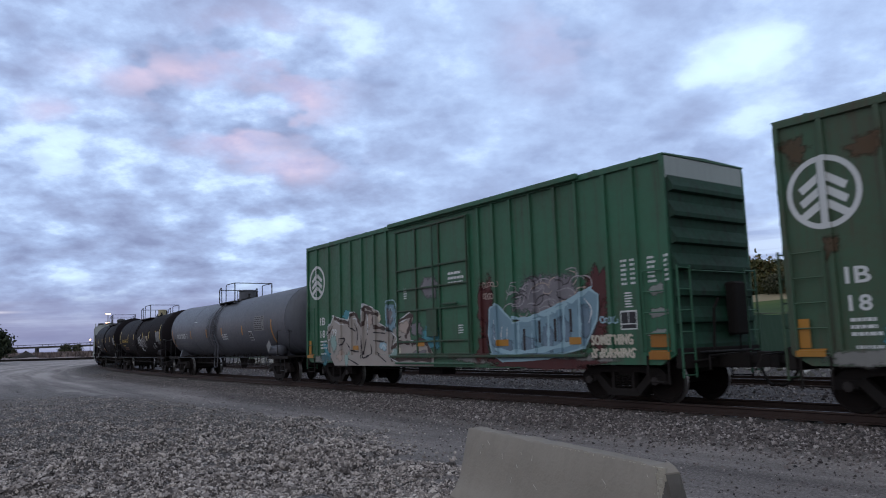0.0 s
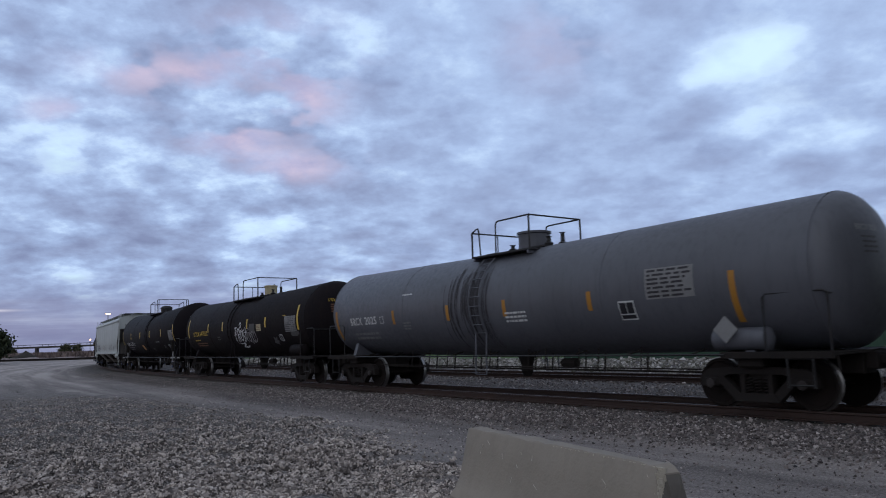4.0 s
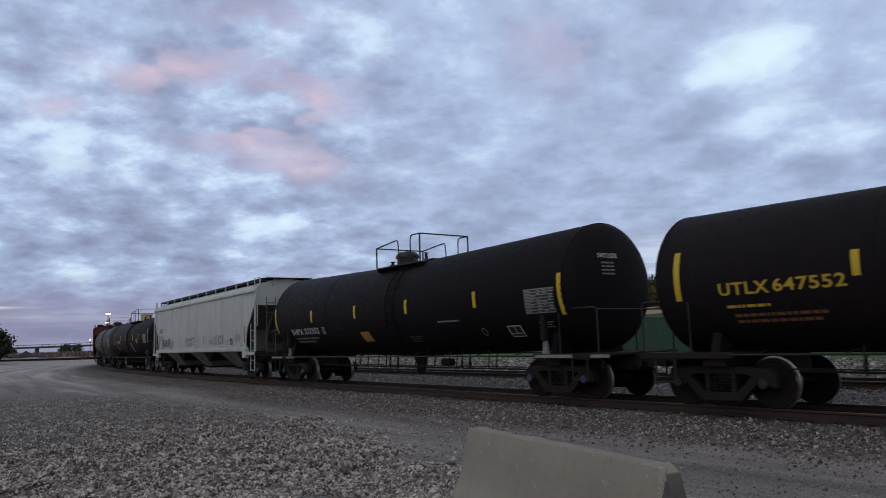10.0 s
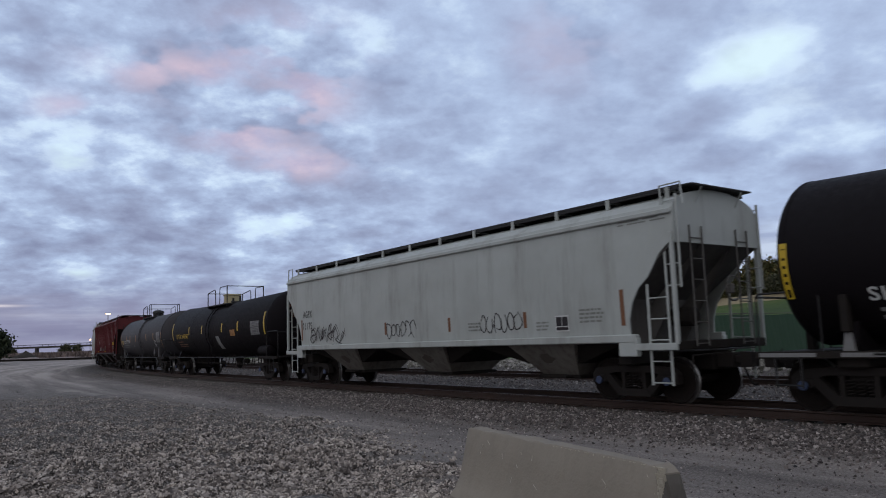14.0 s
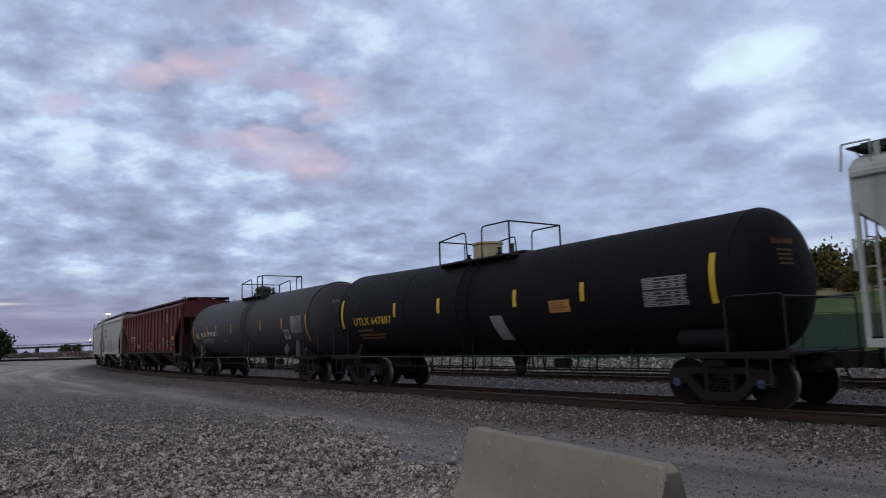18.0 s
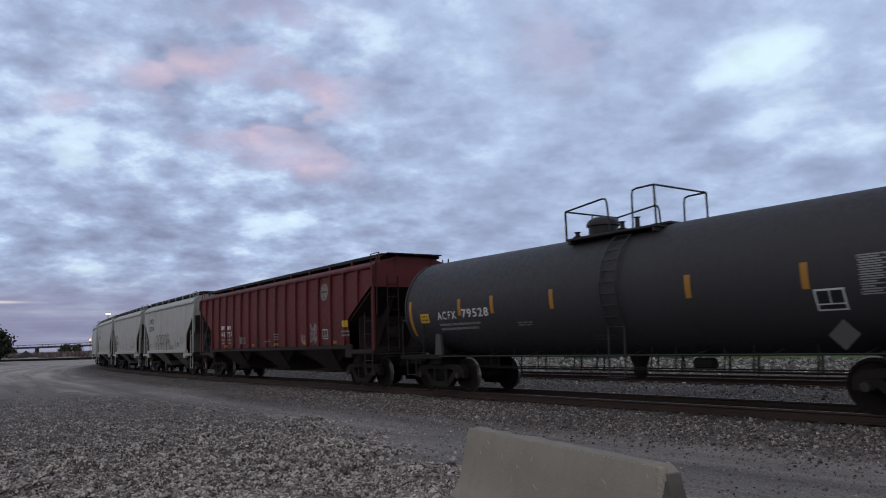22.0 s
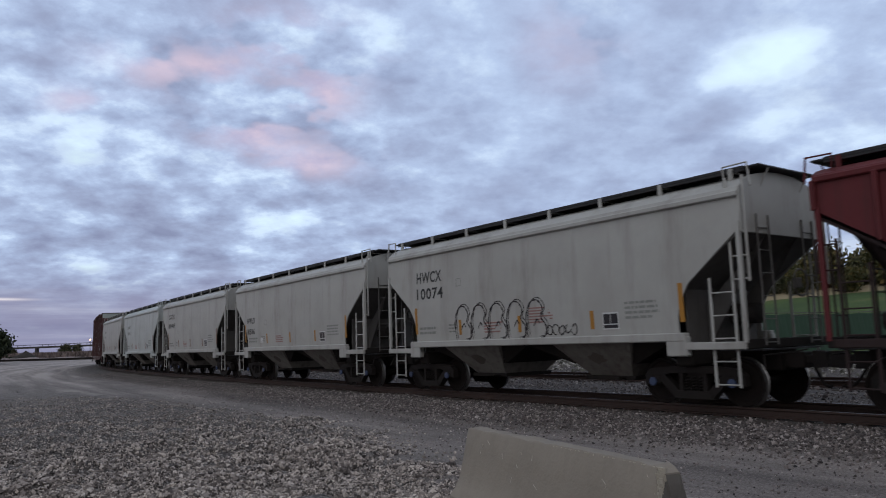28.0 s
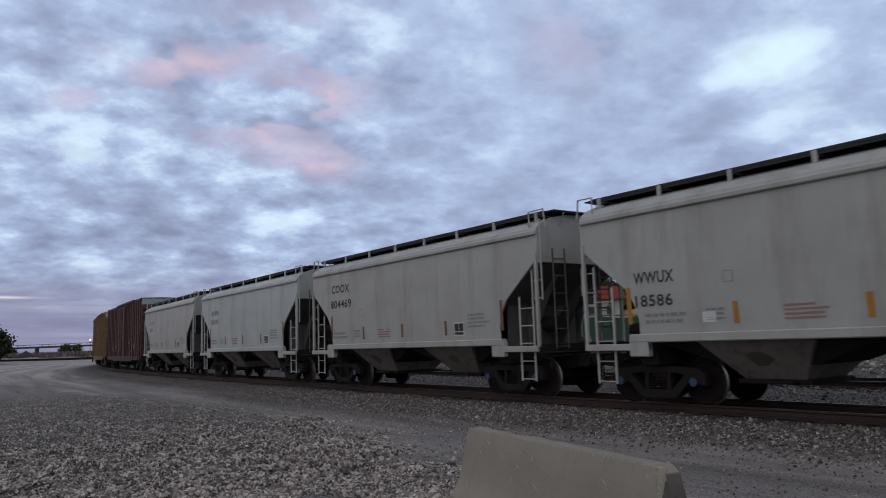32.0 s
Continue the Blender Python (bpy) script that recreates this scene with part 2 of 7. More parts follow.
TIE = paint("creosoted_timber", (0.045, 0.036, 0.03), 0.9, amount=0.5, dirt=(0.09, 0.08, 0.07), grain=16, bump=0.5)
CONCRETE = paint("weathered_concrete", (0.30, 0.263, 0.213), 0.9, amount=0.75, dirt=(0.18, 0.155, 0.126), grain=5.0, bump=0.6, streak=0.2)
CHIPPED = paint("chipped_concrete", (0.46, 0.42, 0.34), 0.95, amount=0.5, dirt=(0.26, 0.23, 0.19), grain=16, bump=0.9)
BARK = paint("bark", (0.07, 0.055, 0.042), 0.95, amount=0.5, grain=8, bump=0.7)
POLE = paint("weathered_pole", (0.10, 0.09, 0.085), 0.8, amount=0.4)
SCREEN = paint("green_windscreen_cloth", (0.036, 0.074, 0.047), 0.9, amount=0.3, dirt=(0.03, 0.055, 0.038), streak=0.15, grain=3)
WALLPALE = paint("pale_wall", (0.45, 0.43, 0.40), 0.8, amount=0.3)
WALLRED = paint("red_painted_wall", (0.38, 0.06, 0.035), 0.7, amount=0.3)
ROOFDARK = paint("dark_roofing", (0.06, 0.055, 0.055), 0.85, amount=0.4)
GLASS = paint("dark_window_pane", (0.03, 0.035, 0.045), 0.15, amount=0.1)
# chute colour holds real dirt and also the shade under the car
CHUTE = paint("shaded_dirty_chute_paint", (0.22, 0.205, 0.182), 0.7, amount=0.7, streak=0.45, dirt=(0.075, 0.062, 0.052), grain=5)
SOOT = paint("soot_stain", (0.07, 0.06, 0.05), 0.8, amount=0.6, dirt=(0.14, 0.12, 0.10), grain=8)
DRYGRASS = paint("dry_yellow_grass", (0.33, 0.27, 0.17), 0.95, amount=0.5, dirt=(0.2, 0.17, 0.1), grain=2.0, bump=0.6)
PALEEARTH = paint("pale_dry_earth", (0.31, 0.26, 0.245), 0.95, amount=0.6, dirt=(0.16, 0.12, 0.11), grain=1.0, bump=0.5)
SPOIL = paint("dark_spoil", (0.03, 0.026, 0.024), 0.95, amount=0.5, dirt=(0.055, 0.048, 0.04), grain=3, bump=0.8)
RUSTSTAIN = paint("thin_rust_stain", (0.075, 0.055, 0.03), 0.8, amount=0.5, dirt=(0.1, 0.05, 0.025), grain=6, worn=0.5)
RUSTAMBER = paint("rusty_amber_plate", (0.32, 0.13, 0.015), 0.55, amount=0.6, dirt=(0.10, 0.05, 0.02), grain=14)
# hopper grey for the end bays: soot, plus their shade put into the colour
BAYGREY = paint("shaded_sooty_grey_paint", (0.125, 0.118, 0.112), 0.8, amount=0.6, streak=0.3, dirt=(0.06, 0.055, 0.05), grain=5)
GRIME = paint("pale_road_grime", (0.24, 0.235, 0.22), 0.9, amount=0.5, dirt=(0.1, 0.1, 0.09), grain=12, worn=0.45)
PALERIM = paint("scraped_concrete", (0.62, 0.57, 0.48), 0.95, amount=0.2, dirt=(0.4, 0.36, 0.3), grain=20)
G_ICE = paint("graffiti_ice_blue", (0.33, 0.47, 0.53), 0.6, amount=0.5, dirt=(0.18, 0.28, 0.33), grain=7, worn=0.2)
G_SAND = paint("graffiti_sand", (0.55, 0.50, 0.40), 0.6, amount=0.35, dirt=(0.3, 0.26, 0.2), grain=9, worn=0.1)
G_SILVER = paint("graffiti_dull_silver", (0.37, 0.33, 0.295), 0.55, amount=0.6, dirt=(0.19, 0.165, 0.15), grain=3, worn=0.05)
G_STEEL = paint("graffiti_steel_blue", (0.11, 0.16, 0.21), 0.6, amount=0.6, dirt=(0.2, 0.27, 0.33), grain=5, worn=0.25)
G_WINE = paint("graffiti_wine_red", (0.062, 0.014, 0.014), 0.6, amount=0.4, dirt=(0.09, 0.022, 0.02), grain=6, worn=0.02)
G_MINT = paint("graffiti_pale_mint", (0.22, 0.36, 0.33), 0.6, amount=0.5, dirt=(0.3, 0.3, 0.28), grain=6, worn=0.2)
G_UMBER = paint("graffiti_umber", (0.055, 0.034, 0.03), 0.6, amount=0.4, dirt=(0.09, 0.06, 0.05), grain=8, worn=0.08)
# hopper red darkened for shade at the ends and below the side sheets
REDDARK = paint("shaded_red_brown", (0.022, 0.010, 0.0095), 0.8, amount=0.5, dirt=(0.03, 0.02, 0.018))
# stained broken concrete, with the shade of the end face in its colour
BROKEN = paint("shaded_broken_concrete", (0.17, 0.155, 0.135), 0.95, amount=0.6, dirt=(0.08, 0.072, 0.065), grain=14, bump=1.0)
STONE = pieces("limestone_gravel", ((0.0, (0.05, 0.043, 0.039)), (0.28, (0.185, 0.16, 0.146)), (0.62, (0.37, 0.328, 0.296)), (1.0, (0.66, 0.59, 0.525))))
BALLAST = pieces("mixed_ballast", ((0.0, (0.045, 0.038, 0.037)), (0.35, (0.135, 0.115, 0.108)), (0.75, (0.23, 0.20, 0.188)), (1.0, (0.44, 0.395, 0.37))))
RIPRAP = pieces("pale_riprap", ((0.0, (0.08, 0.078, 0.06)), (0.3, (0.17, 0.165, 0.14)), (0.7, (0.29, 0.275, 0.25)), (1.0, (0.46, 0.44, 0.41))))
CRUMB = pieces("dark_crumbs", ((0.0, (0.025, 0.024, 0.026)), (0.6, (0.07, 0.066, 0.066)), (1.0, (0.16, 0.15, 0.15))))
LEAF_DARK = pieces("dark_leaves", ((0.0, (0.011, 0.017, 0.009)), (0.5, (0.025, 0.035, 0.017)), (1.0, (0.045, 0.056, 0.027))), 0.7)
LEAF_DULL = pieces("dull_leaves", ((0.0, (0.035, 0.04, 0.022)), (0.5, (0.07, 0.075, 0.042)), (1.0, (0.12, 0.11, 0.065))), 0.8)
LEAF_AUTUMN = pieces("autumn_leaves", ((0.0, (0.06, 0.062, 0.022)), (0.45, (0.09, 0.092, 0.034)), (0.8, (0.145, 0.122, 0.045)), (1.0, (0.20, 0.138, 0.05))), 0.7)
WEED = pieces("dry_weeds", ((0.0, (0.09, 0.068, 0.062)), (0.5, (0.155, 0.118, 0.106)), (1.0, (0.24, 0.19, 0.17))), 0.9)


def glow(name, colour, strength):
    m = bpy.data.materials.new(name)
    m.use_nodes = True
    T = Tree(m.node_tree)
    T.add("OutputMaterial", {0: T.add("Emission", {0: rgb(*colour), 1: strength}).outputs[0]})
    return m


LAMPGLOW = glow("lamp_glow", (1.0, 0.60, 0.36), 4.5)


# ---- mesh helpers ----
class Shape:
    """Gathers vertices and faces for one mesh."""

    def __init__(self):
        self.v, self.f = [], []

    def put(self, verts, faces):
        n = len(self.v)
        self.v.extend(verts)
        self.f.extend([tuple(i + n for i in f) for f in faces])
        return self

    def box(self, x0, x1, y0, y1, z0, z1, c=0.012):
        c = min(c, (x1 - x0) * 0.3, (y1 - y0) * 0.3, (z1 - z0) * 0.3)
        vs, ids = [], {}
        for i, X in enumerate((x0, x1)):
            for j, Y in enumerate((y0, y1)):
                for k, Z in enumerate((z0, z1)):
                    sx, sy, sz = (1, -1)[i], (1, -1)[j], (1, -1)[k]
                    ids[i, j, k] = len(vs)
                    vs += [(X, Y + sy * c, Z + sz * c), (X + sx * c, Y, Z + sz * c), (X + sx * c, Y + sy * c, Z)]
        q = lambda a, o: ids[a] + o
        fs = []
        for o, order in ((0, lambda s: [(s, 0, 0), (s, 0, 1), (s, 1, 1), (s, 1, 0)]), (1, lambda s: [(0, s, 0), (1, s, 0), (1, s, 1), (0, s, 1)]), (2, lambda s: [(0, 0, s), (0, 1, s), (1, 1, s), (1, 0, s)])):
            for s in (0, 1):
                f = [q(a, o) for a in order(s)]
                fs.append(tuple(f if s == 0 else f[::-1]))
        for j in (0, 1):
            for k in (0, 1):
                fs.append((q((0, j, k), 1), q((1, j, k), 1), q((1, j, k), 2), q((0, j, k), 2)))
                fs.append((q((j, 0, k), 0), q((j, 1, k), 0), q((j, 1, k), 2), q((j, 0, k), 2)))
                fs.append((q((j, k, 0), 0), q((j, k, 1), 0), q((j, k, 1), 1), q((j, k, 0), 1)))
        for a in ids:
            fs.append((ids[a], ids[a] + 1, ids[a] + 2))
        return self.put(vs, fs)

    def tube(self, pts, r, n=6):
        pts = [Vector(p) for p in pts]
        rings, vs = [], []
        for i, p in enumerate(pts):
            d = (pts[min(i + 1, len(pts) - 1)] - pts[max(i - 1, 0)]).normalized()
            a = d.cross(Vector((0, 0, 1)))
            if a.length < 0.05:
                a = d.cross(Vector((0, 1, 0)))
            a.normalize()
            b = d.cross(a).normalized()
            vs += [tuple(p + r * (math.cos(2 * math.pi * k / n) * a + math.sin(2 * math.pi * k / n) * b)) for k in range(n)]
        fs = [(i * n + k, i * n + (k + 1) % n, (i + 1) * n + (k + 1) % n, (i + 1) * n + k) for i in range(len(pts) - 1) for k in range(n)]
        fs += [tuple(range(n))[::-1], tuple((len(pts) - 1) * n + k for k in range(n))]
        return self.put(vs, fs)

    def prism(self, outline, y0, y1):
        """Outline in x, z pushed from y0 to y1."""
        n = len(outline)
        vs = [(x, y0, z) for x, z in outline] + [(x, y1, z) for x, z in outline]
        return self.put(vs, [tuple(range(n)), tuple(range(2 * n - 1, n - 1, -1))] + [(i, n + i, n + (i + 1) % n, (i + 1) % n) for i in range(n)])

    def prism_x(self, outline, x0, x1):
        """Outline in y, z pushed from x0 to x1."""
        n = len(outline)
        vs = [(x0, y, z) for y, z in outline] + [(x1, y, z) for y, z in outline]
        return self.put(vs, [tuple(range(n)), tuple(range(2 * n - 1, n - 1, -1))] + [(i, n + i, n + (i + 1) % n, (i + 1) % n) for i in range(n)])

    def lathe(self, profile, axis="y", centre=(0, 0, 0), n=32):
        """Profile of (along, radius) turned round an axis."""
        vs = []
        for a, r in profile:
            for k in range(n):
                c, s = r * math.cos(2 * math.pi * k / n), r * math.sin(2 * math.pi * k / n)
                p = {"x": (a, c, s), "y": (c, a, s), "z": (c, s, a)}[axis]
                vs.append(tuple(p[i] + centre[i] for i in range(3)))
        m = len(profile)
        fs = [(i * n + k, i * n + (k + 1) % n, (i + 1) * n + (k + 1) % n, (i + 1) * n + k) for i in range(m - 1) for k in range(n)]
        fs += [tuple(range(n)), tuple((m - 1) * n + k for k in range(n))]
        return self.put(vs, fs)

    def loft(self, a, b):
        """Solid between two outlines of as many points."""
        n = len(a)
        return self.put(list(a) + list(b), [tuple(range(n)), tuple(range(2 * n - 1, n - 1, -1))] + [(i, n + i, n + (i + 1) % n, (i + 1) % n) for i in range(n)])

    def mesh(self, name, material, smooth=False):
        me = bpy.data.meshes.new(name)
        me.from_pydata(self.v, [], self.f)
        bm = bmesh.new()
        bm.from_mesh(me)
        bmesh.ops.recalc_face_normals(bm, faces=bm.faces)
        bm.to_mesh(me)
        bm.free()
        me.materials.append(material)
        if smooth:
            me.polygons.foreach_set("use_smooth", [True] * len(me.polygons))
            me.set_sharp_from_angle(angle=radians(38))
        return me


def part(name, shape, material, parent, label="", smooth=False):
    """One mesh object under a thing or a part."""
    ob = new(name, shape if isinstance(shape, bpy.types.Mesh) else shape.mesh(name, material, smooth))
    ob.parent = parent
    if label:
        ob["label"] = label
    return ob


def thing(name, label, category, group="", kind="", m=None):
    ob = tagged(new(name), label, category, group, kind)
    if m is not None:
        ob.matrix_world = m
    return ob


def solid(name, shape, material, label, category, group="", kind="", smooth=False):
    return tagged(new(name, shape.mesh(name, material, smooth)), label, category, group, kind)


# ---- the line of the track ----
TH0 = radians(37.128)
FOOT = (13.71 * math.cos(TH0), 13.71 * math.sin(TH0))
GRID = np.arange(-260.0, 420.01, 0.25)


def bend(s):
    k = 0.000357 + 5.776e-5 * s - 4.23e-7 * s * s
    k = np.where(s < 0, 0.0, k)
    return np.where(s > 75, 0.0045, k)


HEAD = np.cumsum(bend(GRID)) * 0.25
HEAD = TH0 - (HEAD - np.interp(0, GRID, HEAD))
LINE_X = np.cumsum(-np.sin(HEAD)) * 0.25
LINE_Y = np.cumsum(np.cos(HEAD)) * 0.25
LINE_X += FOOT[0] - np.interp(0, GRID, LINE_X)
LINE_Y += FOOT[1] - np.interp(0, GRID, LINE_Y)


def line(s, w=0.0):
    """Place on the ground plan s metres along the main track and w metres off it, away from the eye."""
    x, y, th = np.interp(s, GRID, LINE_X), np.interp(s, GRID, LINE_Y), np.interp(s, GRID, HEAD)
    return x + w * np.cos(th), y + w * np.sin(th)


def off_line(x, y):
    """s and w of points of the plan."""
    step = slice(None, None, 4)
    gx, gy, gs, gh = LINE_X[step], LINE_Y[step], GRID[step], HEAD[step]
    s, w = np.empty(len(x)), np.empty(len(x))
    for i in range(0, len(x), 4000):
        X, Y = x[i:i + 4000, None], y[i:i + 4000, None]
        j = np.argmin((gx - X) ** 2 + (gy - Y) ** 2, axis=1)
        dx, dy = X[:, 0] - gx[j], Y[:, 0] - gy[j]
        s[i:i + 4000] = gs[j] - dx * np.sin(gh[j]) + dy * np.cos(gh[j])
        w[i:i + 4000] = dx * np.cos(gh[j]) + dy * np.sin(gh[j])
    return s, w


def ease(v, a, b):
    t = np.clip((v - a) / (b - a), 0, 1)
    return t * t * (3 - 2 * t)


SECOND = 6.3


def rough(x, y, size, seed=0.0):
    """Cheap smooth unevenness, vectorised."""
    r = np.zeros_like(x)
    rng = np.random.RandomState(int(seed) + 5)
    for k in range(7):
        a, p = rng.uniform(0, 6.28), rng.uniform(0, 6.28)
        f = 6.28 / size * (0.6 + 0.45 * k)
        r += np.sin((x * math.cos(a) + y * math.sin(a)) * f + p) / (1.0 + 0.5 * k)
    return r / 2.5


def heap_mask(x, y):
    """Where the tipped gravel of the foreground lies."""
    edge = np.where(y < 17, 0.15 - (y - 9) * 0.33, -2.49 - (y - 17) * 0.85)
    return ease(edge + 0.6 * rough(x, y, 2.5, 3) + 0.3 * rough(x, y, 0.9, 4) - x, -0.7, 0.9) * ease(y, 3.0, 5.0)


def height(x, y):
    s, w = off_line(x, y)
    z = np.interp(w, [-3.6, -1.55, 1.55, 2.4, 3.4, 4.7, 7.9, 8.7, 10.2, 12.2, 14.5], [-0.42, -0.20, -0.20, -0.34, -0.30, -0.09, -0.09, -0.22, 0.10, 0.36, -0.05])
    z = z + 7.0 * ease(w, 36, 108) + 0.9 * ease(s, 150, 260) * ease(-w, -20, 60)
    z = z + 0.018 * rough(x, y, 3.1) + 0.03 * rough(x, y, 14.0, 2) * ease(-w, 3, 6)
    z = z + heap_mask(x, y) * (0.10 + 0.16 * rough(x, y, 2.2, 7) * ease(-y, -22, -12) + 0.10 * rough(x, y, 0.8, 9))
    return z, s, w


def ground_material():
    m = bpy.data.materials.new("trodden_stone_dust")
    m.use_nodes = True
    T = Tree(m.node_tree)
    co = T.add("TexCoord").outputs["Object"]
    lat = T.add("Attribute", attribute_name="lat").outputs["Fac"]
    lon = T.add("Attribute", attribute_name="lon").outputs["Fac"]
    grass = T.add("Attribute", attribute_name="grass").outputs["Fac"]
    heap = T.add("Attribute", attribute_name="heap").outputs["Fac"]
    lane = T.add("CombineXYZ", {0: T.math("MULTIPLY", lat, 0.55), 1: T.math("MULTIPLY", lon, 0.035), 2: 0.0}).outputs[0]
    ruts = T.noise(lane, 1.3, 4.0, 0.6, 0.4)
    patch = T.noise(co, 0.16, 4.0, 0.55)
    grit = T.noise(co, 38.0, 5.0, 0.75)
    pebble = T.add("TexVoronoi", {"Vector": co, "Scale": 22.0}).outputs["Distance"]
    dust = T.ramp(ruts, (0.34, (0.12, 0.10, 0.094)), (0.45, (0.205, 0.177, 0.165)), (0.54, (0.30, 0.263, 0.243)), (0.64, (0.43, 0.386, 0.355)))
    dust = T.mix(T.span(patch, 0.4, 0.62, 0.0, 0.6), dust, rgb(0.12, 0.11, 0.106))
    speck = T.noise(co, 95.0, 4.0, 0.8)
    dust = T.mix(T.span(grit, 0.50, 0.66, 0.0, 0.7), dust, rgb(0.05, 0.048, 0.047))
    dust = T.mix(T.span(speck, 0.55, 0.70, 0.0, 0.8), dust, rgb(0.055, 0.052, 0.05))
    dust = T.mix(T.span(speck, 0.44, 0.32, 0.0, 0.75), dust, rgb(0.42, 0.41, 0.39))
    stony = T.mix(T.span(pebble, 0.1, 0.6), rgb(0.30, 0.28, 0.26), rgb(0.055, 0.05, 0.048))
    dust = T.mix(T.math("MULTIPLY", T.math("MAXIMUM", T.math("MAXIMUM", heap, 0.42), T.span(lat, -4.2, -2.4, 0.0, 1.0, True)), 0.85), dust, stony)
    dust = T.mix(T.span(lat, -4.6, -2.6, 0.0, 0.6, True), dust, T.mix(1.0, dust, rgb(0.42, 0.38, 0.37), "MULTIPLY"))
    yard = T.span(lon, 22.0, 80.0, 0.0, 0.75, True)
    dust = T.mix(T.math("MULTIPLY", yard, T.span(lat, -2.6, -6.0)), dust, T.ramp(ruts, (0.38, (0.215, 0.188, 0.176)), (0.6, (0.42, 0.378, 0.35))))
    turf = T.ramp(T.noise(co, 0.09, 5.0, 0.7), (0.35, (0.035, 0.062, 0.018)), (0.55, (0.06, 0.095, 0.024)), (0.7, (0.10, 0.105, 0.035)))
    c = T.mix(grass, dust, turf)
    h = T.math("ADD", T.math("MULTIPLY", grit, 0.6), T.math("MULTIPLY", pebble, 0.5))
    bp = T.add("Bump", {"Strength": 0.55, "Distance": 0.03, "Height": h})
    sh = T.add("BsdfPrincipled", {"Base Color": c, "Roughness": 0.92, "Specular IOR Level": 0.2, "Normal": bp.outputs[0]})
    T.add("OutputMaterial", {0: sh.outputs[0]})
    return m


def build_ground():
    rings = np.concatenate([[0.0], np.geomspace(1.5, 60, 260), np.geomspace(60.6, 4200, 150)])
    turn = np.concatenate([np.arange(-50, 50, 0.35), np.arange(50, 310, 4.0)])
    a = np.radians(turn)
    X = (rings[1:, None] * np.sin(a)).ravel()
    Y = (rings[1:, None] * np.cos(a)).ravel()
    X, Y = np.append(X, 0.0), np.append(Y, 0.0)
    Z, S, Wd = height(X, Y)
    n, m = len(rings) - 1, len(turn)
    i, j = np.meshgrid(np.arange(n - 1), np.arange(m), indexing="ij")
    k = (j + 1) % m
    quads = np.stack([i * m + j, i * m + k, (i + 1) * m + k, (i + 1) * m + j], -1).reshape(-1, 4)
    j = np.arange(m)
    fan = np.stack([np.full(m, n * m), j, (j + 1) % m], -1)
    me = bpy.data.meshes.new("ground")
    me.from_pydata(np.stack([X, Y, Z], -1).tolist(), [], quads[:, ::-1].tolist() + fan.tolist())
    for name, data in (("lat", Wd), ("lon", S), ("grass", ease(Wd, 12.6, 14.5)), ("heap", heap_mask(X, Y))):
        at = me.attributes.new(name, "FLOAT", "POINT")
        at.data.foreach_set("value", data.astype(np.float32))
    me.materials.append(ground_material())
    me.polygons.foreach_set("use_smooth", [True] * len(me.polygons))
    return tagged(new("ground", me), "grey stone-dust yard with ruts and grass beyond the tracks", "ground", kind="structure")


def rotations(n, rng):
    q = rng.normal(size=(n, 4))
    q /= np.linalg.norm(q, axis=1)[:, None]
    w, x, y, z = q.T
    return np.stack([1 - 2 * (y * y + z * z), 2 * (x * y - z * w), 2 * (x * z + y * w), 2 * (x * y + z * w), 1 - 2 * (x * x + z * z), 2 * (y * z - x * w), 2 * (x * z - y * w), 2 * (y * z + x * w), 1 - 2 * (x * x + y * y)], -1).reshape(n, 3, 3)


def scatter(name, places, sizes, material, label, category, seed, sink=0.3):
    """Many angular stones in one mesh."""
    rng = np.random.RandomState(seed)
    base = np.array([(0.68, 0, -0.34), (-0.34, 0.59, -0.34), (-0.34, -0.59, -0.34), (0.30, 0.52, 0.34), (-0.60, 0, 0.34), (0.30, -0.52, 0.34)])
    faces = np.array([(0, 2, 1), (3, 4, 5), (0, 1, 3), (1, 4, 3), (1, 2, 4), (2, 5, 4), (2, 0, 5), (0, 3, 5)])
    n = len(places)
    v = (base[None] * rng.uniform(0.75, 1.2, size=(n, len(base), 1)) + rng.uniform(-0.22, 0.22, size=(n, len(base), 3))) * rng.uniform(0.7, 1.3, size=(n, 1, 3)) * 1.25
    turn, tip = rng.uniform(0, 6.28, n), rng.normal(0, 0.9, n)
    ct, st, cp, sp = np.cos(turn), np.sin(turn), np.cos(tip), np.sin(tip)
    rot = np.stack([ct, -st * cp, st * sp, st, ct * cp, -ct * sp, 0 * ct, sp, cp], -1).reshape(n, 3, 3)
    v = np.einsum("nij,nkj->nki", rot, v) * sizes[:, None, None]
    v += places[:, None, :]
    v[:, :, 2] += (sizes * (0.5 - sink))[:, None]
    f = faces[None] + (np.arange(n) * len(base))[:, None, None]
    me = bpy.data.meshes.new(name)
    me.vertices.add(n * len(base))
    me.vertices.foreach_set("co", v.ravel())
    f = f.reshape(-1, 3)
    me.loops.add(f.size)
    me.loops.foreach_set("vertex_index", f.ravel())
    me.polygons.add(len(f))
    me.polygons.foreach_set("loop_start", np.arange(len(f)) * 3)
    me.update(calc_edges=True)
    me.shade_flat()
    me.materials.append(material)
    return tagged(new(name, me), label, category, kind="stuff")


